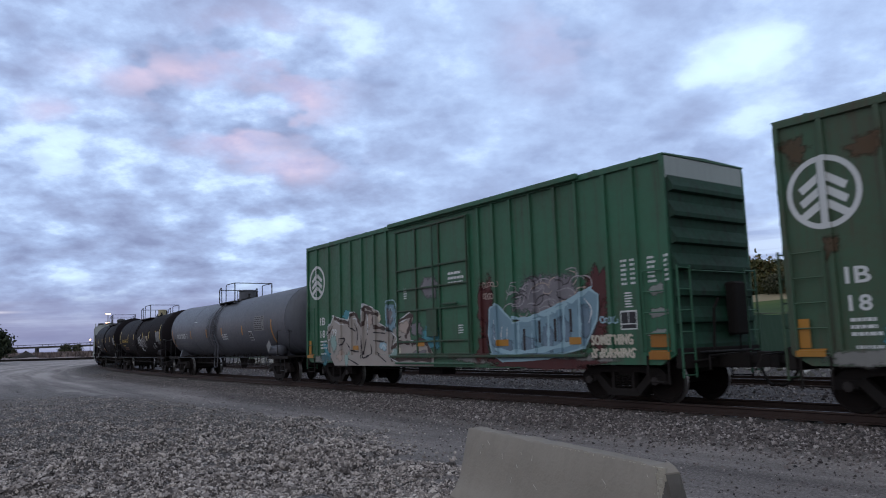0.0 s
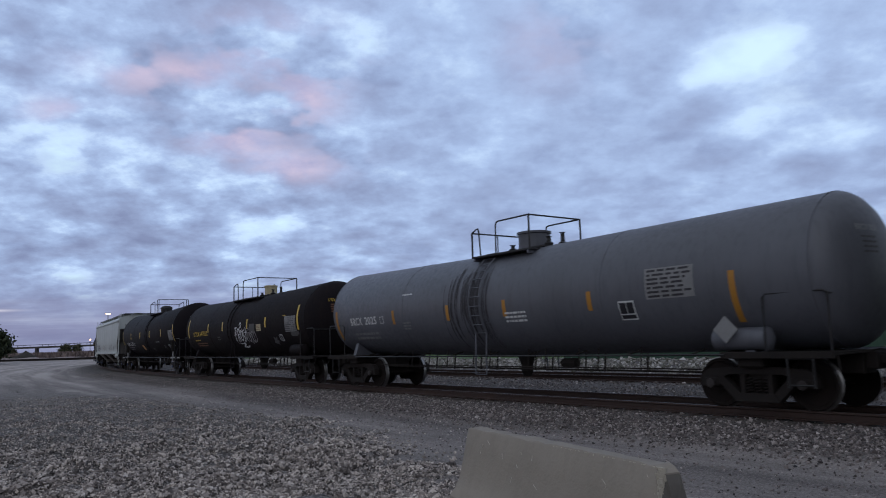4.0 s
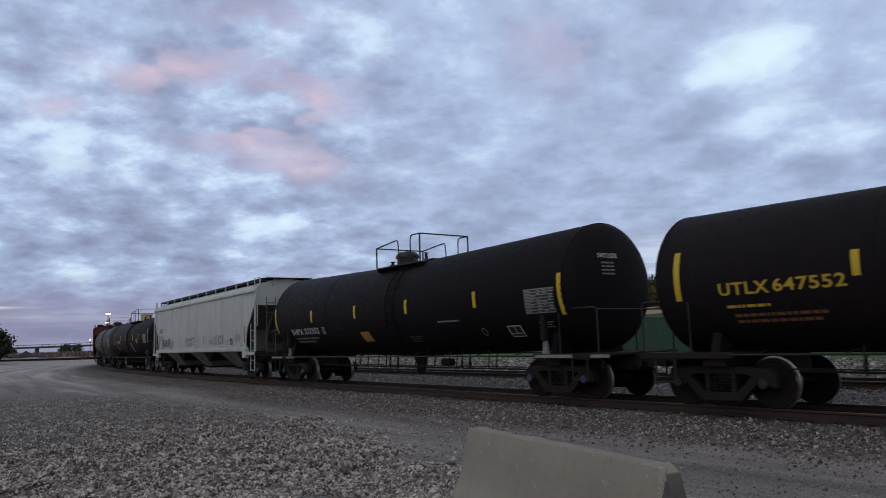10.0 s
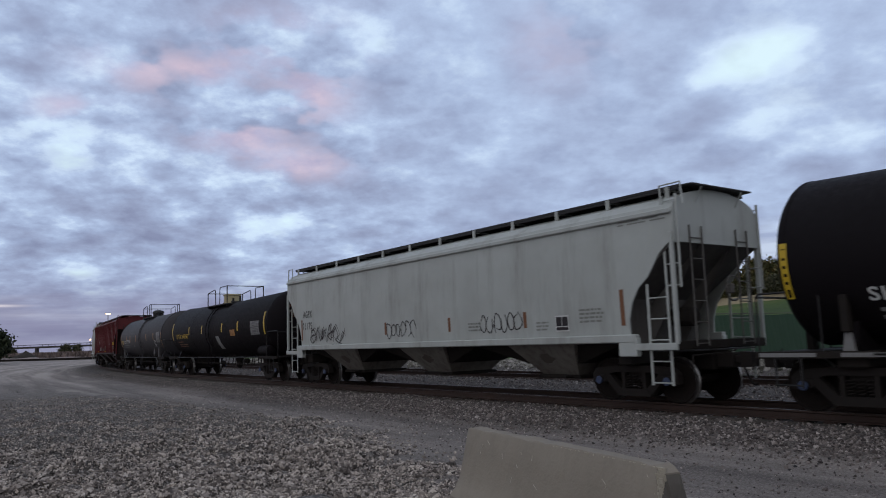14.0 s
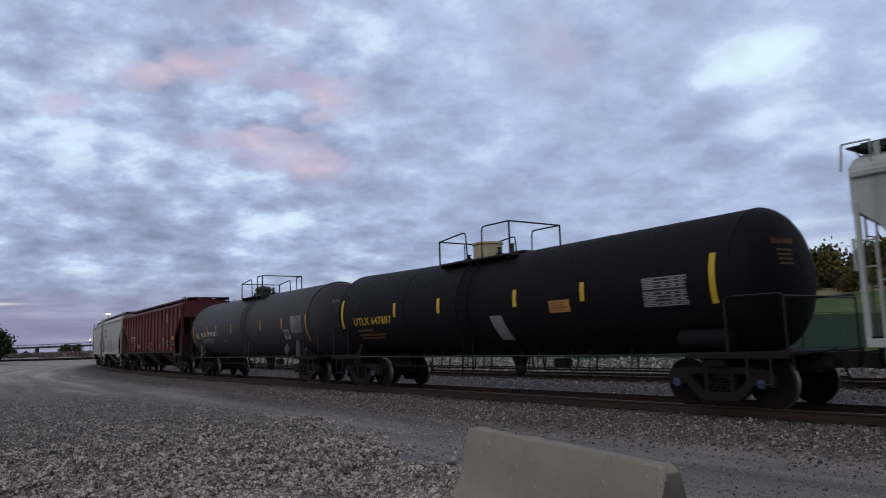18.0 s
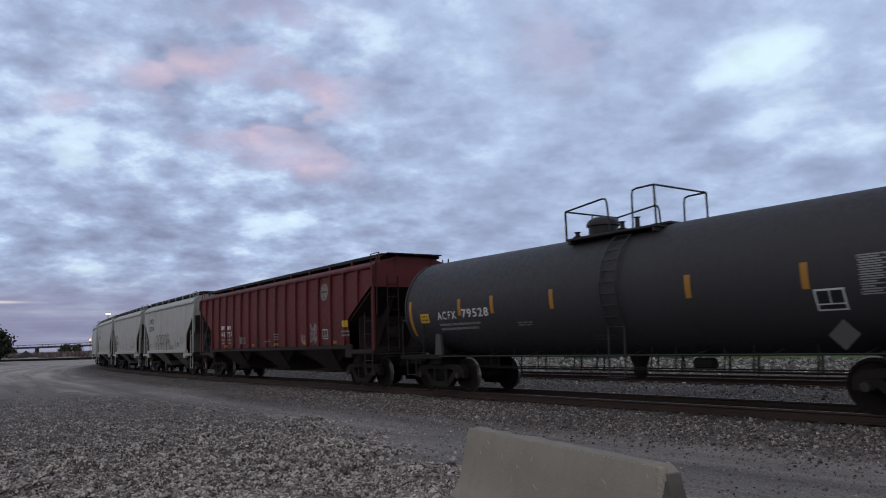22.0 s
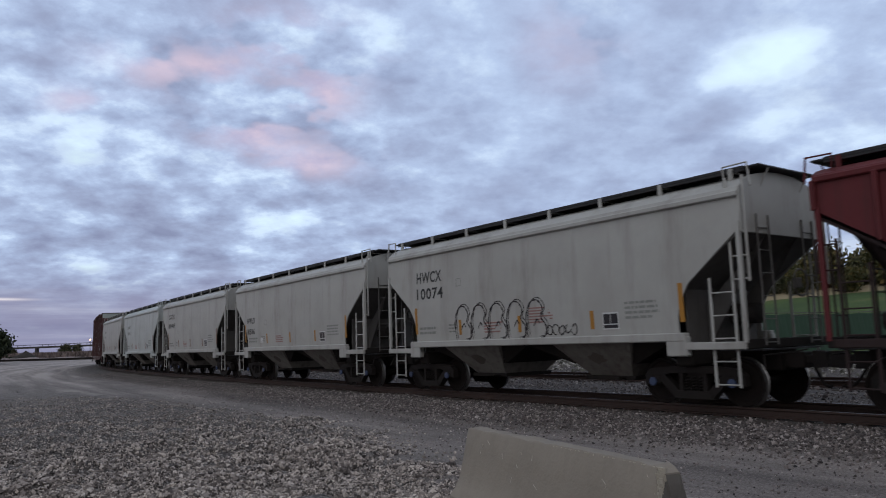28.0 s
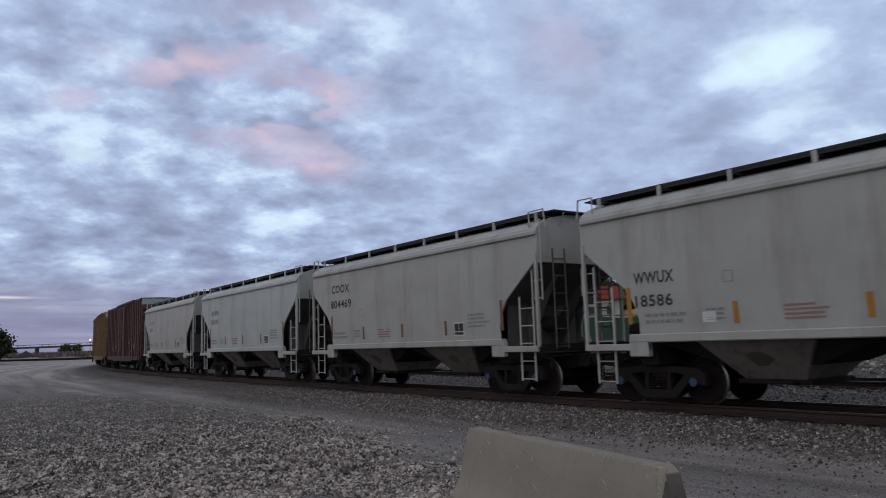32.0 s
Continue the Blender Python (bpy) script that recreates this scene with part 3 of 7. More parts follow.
def stones():
    rng = np.random.RandomState(4)
    # tipped gravel in the foreground
    n = 190000
    y = 8.4 + 21 * rng.uniform(0, 1, n) ** 1.7
    x = rng.uniform(-0.62, 0.13, n) * y + rng.uniform(-0.3, 0.3, n)
    keep = rng.uniform(0, 1, n) < heap_mask(x, y) * 1.05 + 0.03
    x, y = x[keep], y[keep]
    z = height(x, y)[0]
    scatter("gravel_heap", np.stack([x, y, z], -1), (np.minimum(rng.gamma(2.6, 0.0074, len(x)), 0.05) * (0.85 + 0.35 * rough(x, y, 3.0, 31)) + 0.008) * np.interp(y, [9, 13, 20], [1.0, 0.85, 0.6]), STONE, "heap of pale crushed limestone gravel on the yard", "gravel", 11)
    # ballast of the main track
    n = 72000
    s = -6 + 70 * rng.uniform(0, 1, n) ** 1.7
    w = np.where(rng.uniform(size=n) < 0.72, rng.normal(-2.3, 0.62, n), rng.uniform(-1.3, 4.6, n))
    x, y = line(s, w)
    z = height(x, y)[0]
    scatter("track_ballast", np.stack([x, y, z], -1), (rng.gamma(5.0, 0.0042, n) + 0.007) * np.interp(s, [0, 18, 45], [0.9, 0.8, 0.5]), BALLAST, "grey and brown crushed ballast along the main track", "ballast", 12)
    n = 20000
    s = -16 + 85 * rng.uniform(0, 1, n) ** 1.5
    w = rng.uniform(3.2, 9.4, n)
    x, y = line(s, w)
    z = height(x, y)[0]
    scatter("siding_ballast", np.stack([x, y, z], -1), rng.gamma(5.0, 0.0055, n) + 0.01, BALLAST, "pale brown ballast round the second track", "ballast", 13)
    n = 15000
    s = -24 + 95 * rng.uniform(0, 1, n) ** 1.3
    w = rng.normal(11.4, 1.1, n)
    x, y = line(s, w)
    z = height(x, y)[0]
    scatter("riprap_bank", np.stack([x, y, z], -1), rng.gamma(4.0, 0.014, n) + 0.02, RIPRAP, "bank of whitish broken rock behind the second track", "riprap", 14)
    # dark crumbs and loose stones on the trodden strip
    n = 3000
    s = -2 + 50 * rng.uniform(0, 1, n) ** 1.5
    w = rng.uniform(-10.5, -3.0, n)
    x, y = line(s, w)
    clump = rough(x, y, 1.6, 21) + 0.6 * rough(x, y, 0.7, 22) > 0.15
    x, y = x[clump], y[clump]
    z = height(x, y)[0]
    scatter("loose_crumbs", np.stack([x, y, z], -1), rng.gamma(2.2, 0.0042, len(x)) + 0.003, CRUMB, "dark crumbs of clay and coal scattered on the dust", "gravel", 15)
    n = 16000
    s = -2 + 34 * rng.uniform(0, 1, n) ** 1.4
    w = rng.uniform(-11, -3.2, n)
    x, y = line(s, w)
    z = height(x, y)[0]
    scatter("loose_pebbles", np.stack([x, y, z], -1), rng.gamma(2.0, 0.0042, n) + 0.004, BALLAST, "small pale pebbles strewn over the stone dust", "gravel", 16)


def rail_sweep(w, top, s0, s1):
    head = [(-0.036, 0.0), (0.036, 0.0), (0.038, -0.03), (0.012, -0.05), (0.010, -0.13), (0.070, -0.148), (0.070, -0.165), (-0.070, -0.165), (-0.070, -0.148), (-0.010, -0.13), (-0.012, -0.05), (-0.038, -0.03)]
    ss = np.concatenate([np.arange(s0, 60, 1.0), np.arange(60, s1, 3.0)])
    rings = []
    for s in ss:
        for dw, dz in head:
            x, y = line(s, w + dw)
            rings.append((float(x), float(y), top + dz))
    n = len(head)
    sh = Shape()
    fs = [(i * n + k, i * n + (k + 1) % n, (i + 1) * n + (k + 1) % n, (i + 1) * n + k) for i in range(len(ss) - 1) for k in range(n)]
    return sh.put(rings, fs + [tuple(range(n)), tuple((len(ss) - 1) * n + k for k in range(n))])


def build_track(name, w, top, s0, s1, label):
    base = thing(name, label, "railway track", "railway tracks", "structure")
    for side in (-1, 1):
        rail = part("rail", rail_sweep(w + side * 0.7535, top, s0, s1), RAILSTEEL, base, "rust-brown steel rail")
        me = rail.data
        me.materials.append(RAILTOP)
        for p in me.polygons:
            if p.normal.z > 0.9 and p.center.z > top - 0.01:
                p.material_index = 1
    sh = Shape().box(-1.28, 1.28, -0.115, 0.115, -0.18, 0.0, 0.02)
    tie = sh.mesh("tie", TIE)
    plate = Shape().box(-0.16, 0.16, -0.09, 0.09, 0.0, 0.018, 0.004).mesh("tie_plate", RAILSTEEL)
    for i, s in enumerate(np.arange(-8, 72, 0.53)):
        x, y = line(s, w)
        th = float(np.interp(s, GRID, HEAD))
        ob = part("tie", tie, None, base)
        ob.matrix_local = pose(float(x), float(y), top - 0.185, 0, 0, math.degrees(th) + random.uniform(-1, 1))
        if s < 36:
            for side in (-1, 1):
                pl = part("tie_plate", plate, None, ob)
                pl.matrix_local = pose(side * 0.7535, 0, 0.0)
    return base


def build_barrier():
    far, near = Vector((0.229, 8.51, 0)), Vector((1.573, 5.614, 0))
    along = (near - far).normalized()
    side = Vector((-along.y, along.x, 0))
    if side.dot(far) < 0:
        side = -side
    half = [(0.075, 0.43), (0.09, 0.415), (0.150, 0.17), (0.212, -0.07), (0.236, -0.125), (0.275, -0.19), (0.345, -0.275), (0.35, -0.46)]
    prof = [(-a, z) for a, z in half] + [(a, z) for a, z in reversed(half)]
    rng = random.Random(8)
    length = (near - far).length
    steps = [0, 0.008] + [length * i / 22 for i in range(1, 22)] + [length - 0.10, length - 0.05, length]
    vs = []
    for i, d in enumerate(steps):
        for a, z in prof:
            k = 1.0
            if i >= len(steps) - 2:
                z -= (0.018, 0.05)[i - len(steps) + 2] * (1.0 if z > 0.3 else 0.0)
                k = (0.97, 0.86)[i - len(steps) + 2]
            if i == 0:
                k = 0.97
            jig = rng.uniform(-0.004, 0.004) if z > 0.3 else rng.uniform(-0.002, 0.002)
            p = far + along * d + side * (a * k + 0.075 + jig)
            vs.append((p.x, p.y, z + jig * (1.6 if z > 0.4 else 0.5)))
    n = len(prof)
    fs = [(i * n + k, i * n + (k + 1) % n, (i + 1) * n + (k + 1) % n, (i + 1) * n + k) for i in range(len(steps) - 1) for k in range(n)]
    fs += [tuple(range(n)), tuple((len(steps) - 1) * n + k for k in range(n))]
    base = thing("concrete_barrier", "weathered tan concrete road barrier with a chipped end", "barrier")
    part("barrier_block", Shape().put(vs, fs), CONCRETE, base, smooth=True)
    # rough face where the end has broken off, its shade put into darker concrete
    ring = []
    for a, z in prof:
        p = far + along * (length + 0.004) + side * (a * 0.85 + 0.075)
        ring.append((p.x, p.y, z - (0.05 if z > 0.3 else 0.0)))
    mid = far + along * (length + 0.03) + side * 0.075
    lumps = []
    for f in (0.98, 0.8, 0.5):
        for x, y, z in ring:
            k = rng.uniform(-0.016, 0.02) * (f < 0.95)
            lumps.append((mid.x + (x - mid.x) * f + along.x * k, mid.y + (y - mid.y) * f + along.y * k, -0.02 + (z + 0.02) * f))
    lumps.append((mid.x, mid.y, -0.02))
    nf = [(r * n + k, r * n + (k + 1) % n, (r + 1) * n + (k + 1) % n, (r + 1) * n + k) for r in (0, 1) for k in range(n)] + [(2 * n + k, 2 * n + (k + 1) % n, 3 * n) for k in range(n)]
    part("broken_face", Shape().put(lumps, nf), BROKEN, base, "rough broken end face, coloured dark for shade")
    # broken edge: exposed pale aggregate down the end corner and along the top
    chips = Shape()
    for i in range(260):
        f = rng.uniform(0, 1) ** 1.3
        a, z = -0.07 - 0.10 * f - rng.uniform(-0.008, 0.012), 0.385 - 0.47 * f + rng.uniform(-0.02, 0.02)
        d = length - 0.035 + rng.uniform(-0.045, 0.03)
        c = far + along * d + side * (a + 0.075)
        r = rng.uniform(0.006, 0.022)
        bm_pts = [(c.x + r * math.cos(t) * rng.uniform(0.6, 1.2), c.y + r * math.sin(t) * rng.uniform(0.6, 1.2), z + dz) for dz in (-r, r) for t in (0, 1.25, 2.5, 3.75, 5.0)]
        chips.loft(bm_pts[:5], bm_pts[5:])
    for i in range(150):
        d = length - rng.uniform(0.03, 1.5) ** 1.0
        c = far + along * d + side * (0.002 + rng.uniform(-0.006, 0.006))
        r = rng.uniform(0.004, 0.011)
        bm_pts = [(c.x + r * 1.6 * math.cos(t), c.y + r * math.sin(t), 0.418 + dz) for dz in (-r, r * 0.6) for t in (0, 1.25, 2.5, 3.75, 5.0)]
        chips.loft(bm_pts[:5], bm_pts[5:])
    tagged(part("broken_edge", chips, CHIPPED, base, "pale exposed aggregate along the broken edge"), kind="stuff")
    scr = Shape()
    for i in range(13):
        d, z = rng.uniform(0.35, length - 0.1), rng.uniform(-0.02, 0.36)
        l, lean = rng.uniform(0.008, 0.06), rng.uniform(-1.4, 1.4)
        f = (0.43 - z) / 0.52
        a = -(0.09 + 0.125 * f) - 0.0045
        p0 = far + along * d + side * (a + 0.075)
        p1 = far + along * (d + l * lean) + side * (a + 0.075)
        t = rng.uniform(0.002, 0.006)
        scr.loft([(p0.x, p0.y, z), (p0.x + along.x * t, p0.y + along.y * t, z), (p1.x + along.x * t, p1.y + along.y * t, z + l), (p1.x, p1.y, z + l)], [(q[0] + side.x * 0.003, q[1] + side.y * 0.003, q[2]) for q in ((p0.x, p0.y, z), (p0.x + along.x * t, p0.y + along.y * t, z), (p1.x + along.x * t, p1.y + along.y * t, z + l), (p1.x, p1.y, z + l))])
    tagged(part("scrape_marks", scr, PALERIM, base, "pale scrapes on the concrete face"), kind="stuff")


def build_sky():
    """Cloud deck seen ahead, far off; it drifts slowly."""
    m = bpy.data.materials.new("dusk_cloud")
    m.use_nodes = True
    T = Tree(m.node_tree)
    co = T.add("TexCoord").outputs["Object"]
    d = T.add("VectorMath", {0: co}, operation="NORMALIZE").outputs[0]
    T.add("OutputMaterial", {0: T.add("Emission", {0: cloud_colour(T, d), 1: 1.0}).outputs[0]})
    m.cycles.emission_sampling = "NONE"
    az = np.radians(np.arange(-52, 52.1, 4))
    el = np.radians(np.arange(-3, 42.1, 3))
    vs = [(4300 * math.sin(a) * math.cos(e), 4300 * math.cos(a) * math.cos(e), 4300 * math.sin(e)) for e in el for a in az]
    n = len(az)
    fs = [(i * n + j, i * n + j + 1, (i + 1) * n + j + 1, (i + 1) * n + j) for i in range(len(el) - 1) for j in range(n - 1)]
    me = bpy.data.meshes.new("backdrop")
    me.from_pydata(vs, [], fs)
    me.materials.append(m)
    ob = tagged(new("backdrop", me), "broken blue-grey dusk clouds with pink tinges", "sky", kind="structure")
    ob.location = EYE
    return ob


ground = build_ground()
main_track = build_track("main_track", 0.0, 0.0, -150, 330, "main railway track with rusty rails on dark timber ties")
second_track = build_track("second_track", SECOND, 0.10, -150, 330, "empty second railway track behind the main one")
stones()
build_barrier()
backdrop = build_sky()


# ---- parts shared by the cars (x forward, -y the side seen, z up from the rail) ----
TRAIN = []
SHARED = {}


def shared(key, make):
    if key not in SHARED:
        SHARED[key] = make()
    return SHARED[key]


def wheelset_mesh():
    sh = Shape()
    sh.lathe([(-1.0, 0.06), (-0.9, 0.08), (0.9, 0.08), (1.0, 0.06)], "y", n=12)
    for sg in (-1, 1):
        prof = [(0.66, 0.10), (0.665, 0.36), (0.69, 0.385), (0.684, 0.485), (0.71, 0.487), (0.722, 0.462), (0.80, 0.455), (0.812, 0.447), (0.812, 0.40), (0.785, 0.375), (0.775, 0.16), (0.82, 0.15), (0.82, 0.09)]
        sh.lathe([(sg * a, r) for a, r in prof], "y", n=40)
    me = sh.mesh("wheelset", WHEEL, True)
    me.materials.append(TREAD)
    for p in me.polygons:
        c = p.center
        r = math.hypot(c.x, c.z)
        if r > 0.452:
            p.material_index = 1
    return me


def cap_mesh(material):
    return Shape().lathe([(-0.10, 0.05), (-0.15, 0.088), (-0.17, 0.08), (-0.175, 0.03)], "y", n=12).mesh("bearing_cap", material, True)


def frame_mesh():
    """Cast side frame of a truck."""
    sh = Shape()
    y0, y1 = -0.085, 0.085
    sh.prism([(-1.12, 0.40), (-1.12, 0.60), (-0.98, 0.72), (-0.5, 0.76), (0.5, 0.76), (0.98, 0.72), (1.12, 0.60), (1.12, 0.40), (1.02, 0.40), (1.0, 0.55), (0.78, 0.56), (0.5, 0.63), (-0.5, 0.63), (-0.78, 0.56), (-1.0, 0.55), (-1.02, 0.40)], y0, y1)
    sh.prism([(-0.86, 0.58), (-0.66, 0.60), (-0.30, 0.26), (-0.42, 0.14)], y0, y1)
    sh.prism([(0.86, 0.58), (0.42, 0.14), (0.30, 0.26), (0.66, 0.60)], y0, y1)
    sh.prism([(-0.44, 0.14), (-0.36, 0.29), (0.36, 0.29), (0.44, 0.14)], y0 - 0.02, y1 + 0.02)
    for x in (-0.27, 0.27):
        sh.box(x - 0.045, x + 0.045, y0, y1, 0.27, 0.66, 0.01)
    for x in (-0.89, 0.89):
        sh.box(x - 0.13, x + 0.13, y0 - 0.02, y1 + 0.02, 0.40, 0.57, 0.02)
    return sh.mesh("side_frame", CAST)


def spring_mesh():
    pts = [(0.06 * math.cos(a), 0.06 * math.sin(a), 0.29 + 0.27 * a / 31.4) for a in np.linspace(0, 31.4, 40)]
    return Shape().tube(pts, 0.016, 4).mesh("coil_spring", CAST)


def bolster_mesh():
    sh = Shape().box(-0.2, 0.2, -1.0, 1.0, 0.44, 0.70, 0.03)
    sh.lathe([(0.70, 0.24), (0.82, 0.24)], "z", n=16)
    for x in (-0.40, 0.40):
        sh.box(x - 0.05, x + 0.05, -0.85, 0.85, 0.32, 0.42, 0.01)
    return sh.mesh("truck", CAST)


def add_trucks(car, half, cap="grey"):
    sets = []

    def make_cap():
        return cap_mesh(CAP if cap == "blue" else CAPGREY)

    for sg in (1, -1):
        tr = part("truck", shared("bolster", bolster_mesh), None, car, "cast steel truck caked in brake dust")
        tr.matrix_local = pose(sg * half, 0, 0)
        for y in (-1.0, 1.0):
            sf = part("side_frame", shared("side", frame_mesh), None, tr)
            sf.location = (0, y, 0)
            for x in (-0.16, 0.0, 0.16):
                sp = part("coil_spring", shared("spring", spring_mesh), None, tr)
                sp.location = (x, y, 0)
        for x in (-0.89, 0.89):
            ws = part("wheelset", shared("wheelset", wheelset_mesh), None, tr, "steel wheels with bright worn treads")
            ws.location = (x, 0, 0.457)
            sets.append((ws, x))
            for y, r in ((-1, 0), (1, 180)):
                bc = part("bearing_cap", shared("cap_" + cap, make_cap), None, tr)
                bc.matrix_local = pose(x, y, 0.457, 0, 0, r)
    return sets


def coupler(car, x_from, x_to):
    """Draft gear and knuckle at one end."""
    sg = 1 if x_to > 0 else -1
    sh = Shape().box(min(x_from, x_to - sg * 0.35), max(x_from, x_to - sg * 0.35), -0.17, 0.17, 0.70, 1.0, 0.02)
    sh.box(min(x_to - sg * 0.4, x_to - sg * 0.1), max(x_to - sg * 0.4, x_to - sg * 0.1), -0.08, 0.08, 0.78, 0.94, 0.02)
    sh.prism([(x_to - sg * 0.2, 0.70), (x_to + sg * 0.05, 0.72), (x_to + sg * 0.05, 1.0), (x_to - sg * 0.2, 1.02)], -0.15, 0.12)
    part("coupler", sh, CAST, car, "rusty knuckle coupler")
    hose = Shape().tube([(x_to - sg * (0.42 - 0.42 * t), 0.28 - 0.2 * t, 0.78 - 0.42 * math.sin(math.pi * min(t, 1) * 0.62)) for t in np.linspace(0, 1, 9)], 0.028, 6)
    part("air_hose", hose, UNDER, car)
    lever = Shape().tube([(x_to - sg * 0.3, -0.1, 1.05), (x_to - sg * 0.45, -0.3, 1.0), (x_to - sg * 0.5, -1.25, 0.98), (x_to - sg * 0.42, -1.36, 0.72)], 0.016, 5)
    part("uncoupling_lever", lever, UNDER, car)


def ladder(car, x, y, z0, z1, width, material, step=0.42, name="ladder", across="x", r=0.018, flat=0.0):
    sh = Shape()
    d = width / 2
    for s in (-d, d):
        p = (lambda z: (x + s, y, z)) if across == "x" else (lambda z: (x, y + s, z))
        if flat:
            sh.box(x + s - flat / 2, x + s + flat / 2, y - 0.012, y + 0.012, z0, z1, 0.004)
        else:
            sh.tube([p(z0), p(z1)], r * 1.25, 5)
    z = z0 + 0.05
    while z < z1 - 0.02:
        a, b = ((x - d, y, z), (x + d, y, z)) if across == "x" else ((x, y - d, z), (x, y + d, z))
        sh.tube([a, b], r * 0.8, 5)
        z += step
    return part(name, sh, material, car)


def glyphs(body, gap=1.1):
    """Flat outline mesh of words in the built-in font, one unit high capitals."""
    cu = bpy.data.curves.new("words", "FONT")
    cu.body = body
    cu.resolution_u = 3
    cu.offset = 0.02
    cu.space_character = gap
    ob = bpy.data.objects.new("words", cu)
    scene.collection.objects.link(ob)
    me = bpy.data.meshes.new_from_object(ob)
    v = np.array([q.co for q in me.vertices])
    f = [tuple(p.vertices) for p in me.polygons]
    bpy.data.objects.remove(ob)
    bpy.data.curves.remove(cu)
    bpy.data.meshes.remove(me)
    v = v[:, :2] - v[:, :2].min(0)
    v /= v.max(0)
    return v, f


class Skin:
    """Puts flat marks on the seen side of a car, following its surface."""

    def __init__(self, car, y_at, cuts=(), step=None):
        self.car, self.y, self.cuts, self.step = car, y_at, cuts, step

    def lay(self, name, pts, faces, material, label="", lift=0.006, fray=None):
        """Marks bend over posts and doors where the side has cuts."""
        bm = bmesh.new()
        layer = bm.verts.layers.float.new("fray")
        vs = [bm.verts.new((x, 0.0, z)) for x, z in pts]
        for i, v in enumerate(vs):
            v[layer] = fray[i] if fray else 0.0
        for f in faces:
            bm.faces.new([vs[i] for i in f])
        x0, x1 = min(p[0] for p in pts), max(p[0] for p in pts)
        for c in self.cuts:
            if x0 < c < x1:
                bmesh.ops.bisect_plane(bm, geom=bm.verts[:] + bm.edges[:] + bm.faces[:], plane_co=(c, 0, 0), plane_no=(1, 0, 0), dist=1e-5)
        if self.step:
            bmesh.ops.bisect_plane(bm, geom=bm.verts[:] + bm.edges[:] + bm.faces[:], plane_co=(0, 0, self.step), plane_no=(0, 0, 1), dist=1e-5)
            bmesh.ops.bisect_plane(bm, geom=bm.verts[:] + bm.edges[:] + bm.faces[:], plane_co=(0, 0, self.step - 0.004), plane_no=(0, 0, 1), dist=1e-5)
        for v in bm.verts:
            v.co.y = self.y(v.co.x, v.co.z) - lift
        me = bpy.data.meshes.new(name)
        bm.to_mesh(me)
        bm.free()
        me.materials.append(material)
        ob = new(name, me)
        ob.parent = self.car
        if label:
            ob["label"] = label
        return ob

    def outline(self, pts, material, edge=None, name="graffiti", label="", lift=0.008, width=0.06):
        """Sprayed flat shape, with an outline in another colour."""
        self.lay(name, pts, [tuple(range(len(pts)))], material, label, lift)
        if edge:
            self.stroke([list(pts) + [pts[0]]], width, edge, lift=lift + 0.002, straight=True)

    def patch(self, name, x, z, w, h, material, label="", lean=0.0, lift=0.006, n=6):
        pts, fs = [], []
        for i in range(n + 1):
            zz = z - h / 2 + h * i / n
            dx = lean * (i / n - 0.5)
            pts += [(x - w / 2 + dx, zz), (x + w / 2 + dx, zz)]
        fs = [(2 * i, 2 * i + 1, 2 * i + 3, 2 * i + 2) for i in range(n)]
        return self.lay(name, pts, fs, material, label, lift)

    def words(self, body, x0, x1, z, h, material, name="lettering", lift=0.007, gap=1.1):
        v, f = glyphs(body, gap)
        return self.lay(name, [(x0 + p[0] * (x1 - x0), z - h / 2 + p[1] * h) for p in v], f, material, "", lift)

    def rows(self, x0, x1, z, h, n, material, seed=1, name="stencil", lift=0.006, dash=0.12):
        """Writing too small to read: rows of short bars."""
        rng = random.Random(seed)
        pts, fs = [], []
        for i in range(n):
            zc = z + h / 2 - h * (i + 0.5) / n
            hh = h / n * 0.25
            x = x0
            end = x1 - rng.uniform(0, 0.25) * (x1 - x0)
            while x < end:
                l = min(rng.uniform(0.4, 1.6) * dash, end - x)
                k = len(pts)
                pts += [(x, zc - hh), (x + l, zc - hh), (x + l, zc + hh), (x, zc + hh)]
                fs.append((k, k + 1, k + 2, k + 3))
                x += l + 0.25 * dash
        return tagged(self.lay(name, pts, fs, material, "", lift), kind="stuff")

    def stroke(self, lines, width, material, name="graffiti", label="", lift=0.008, straight=False, taper=True):
        pts, fs = [], []
        for line_pts in lines:
            p = [Vector(q) for q in line_pts]
            fine = []
            for i in range(len(p) - 1):
                a, b, c, d = p[max(i - 1, 0)], p[i], p[i + 1], p[min(i + 2, len(p) - 1)]
                if straight:
                    fine += [b.copy(), b.lerp(c, 0.03), b.lerp(c, 0.5), b.lerp(c, 0.97)]
                    continue
                for t in (0.0, 0.25, 0.5, 0.75):
                    fine.append(0.5 * ((2 * b) + (c - a) * t + (2 * a - 5 * b + 4 * c - d) * t * t + (3 * b - a - 3 * c + d) * t ** 3))
            fine.append(p[-1])
            k = len(pts)
            for i, q in enumerate(fine):
                t = (fine[min(i + 1, len(fine) - 1)] - fine[max(i - 1, 0)])
                nrm = Vector((-t.y, t.x)).normalized() * width / 2 if t.length > 1e-6 else Vector((0, width / 2))
                nrm *= (0.75 + 0.35 * math.sin(2.3 * i + k)) * (min(1.0, 0.45 + 0.2 * min(i, len(fine) - 1 - i)) if taper and not straight else 1.0)
                pts += [tuple(q + nrm), tuple(q - nrm)]
            fs += [(k + 2 * i, k + 2 * i + 1, k + 2 * i + 3, k + 2 * i + 2) for i in range(len(fine) - 1)]
        return self.lay(name, pts, fs, material, label, lift)

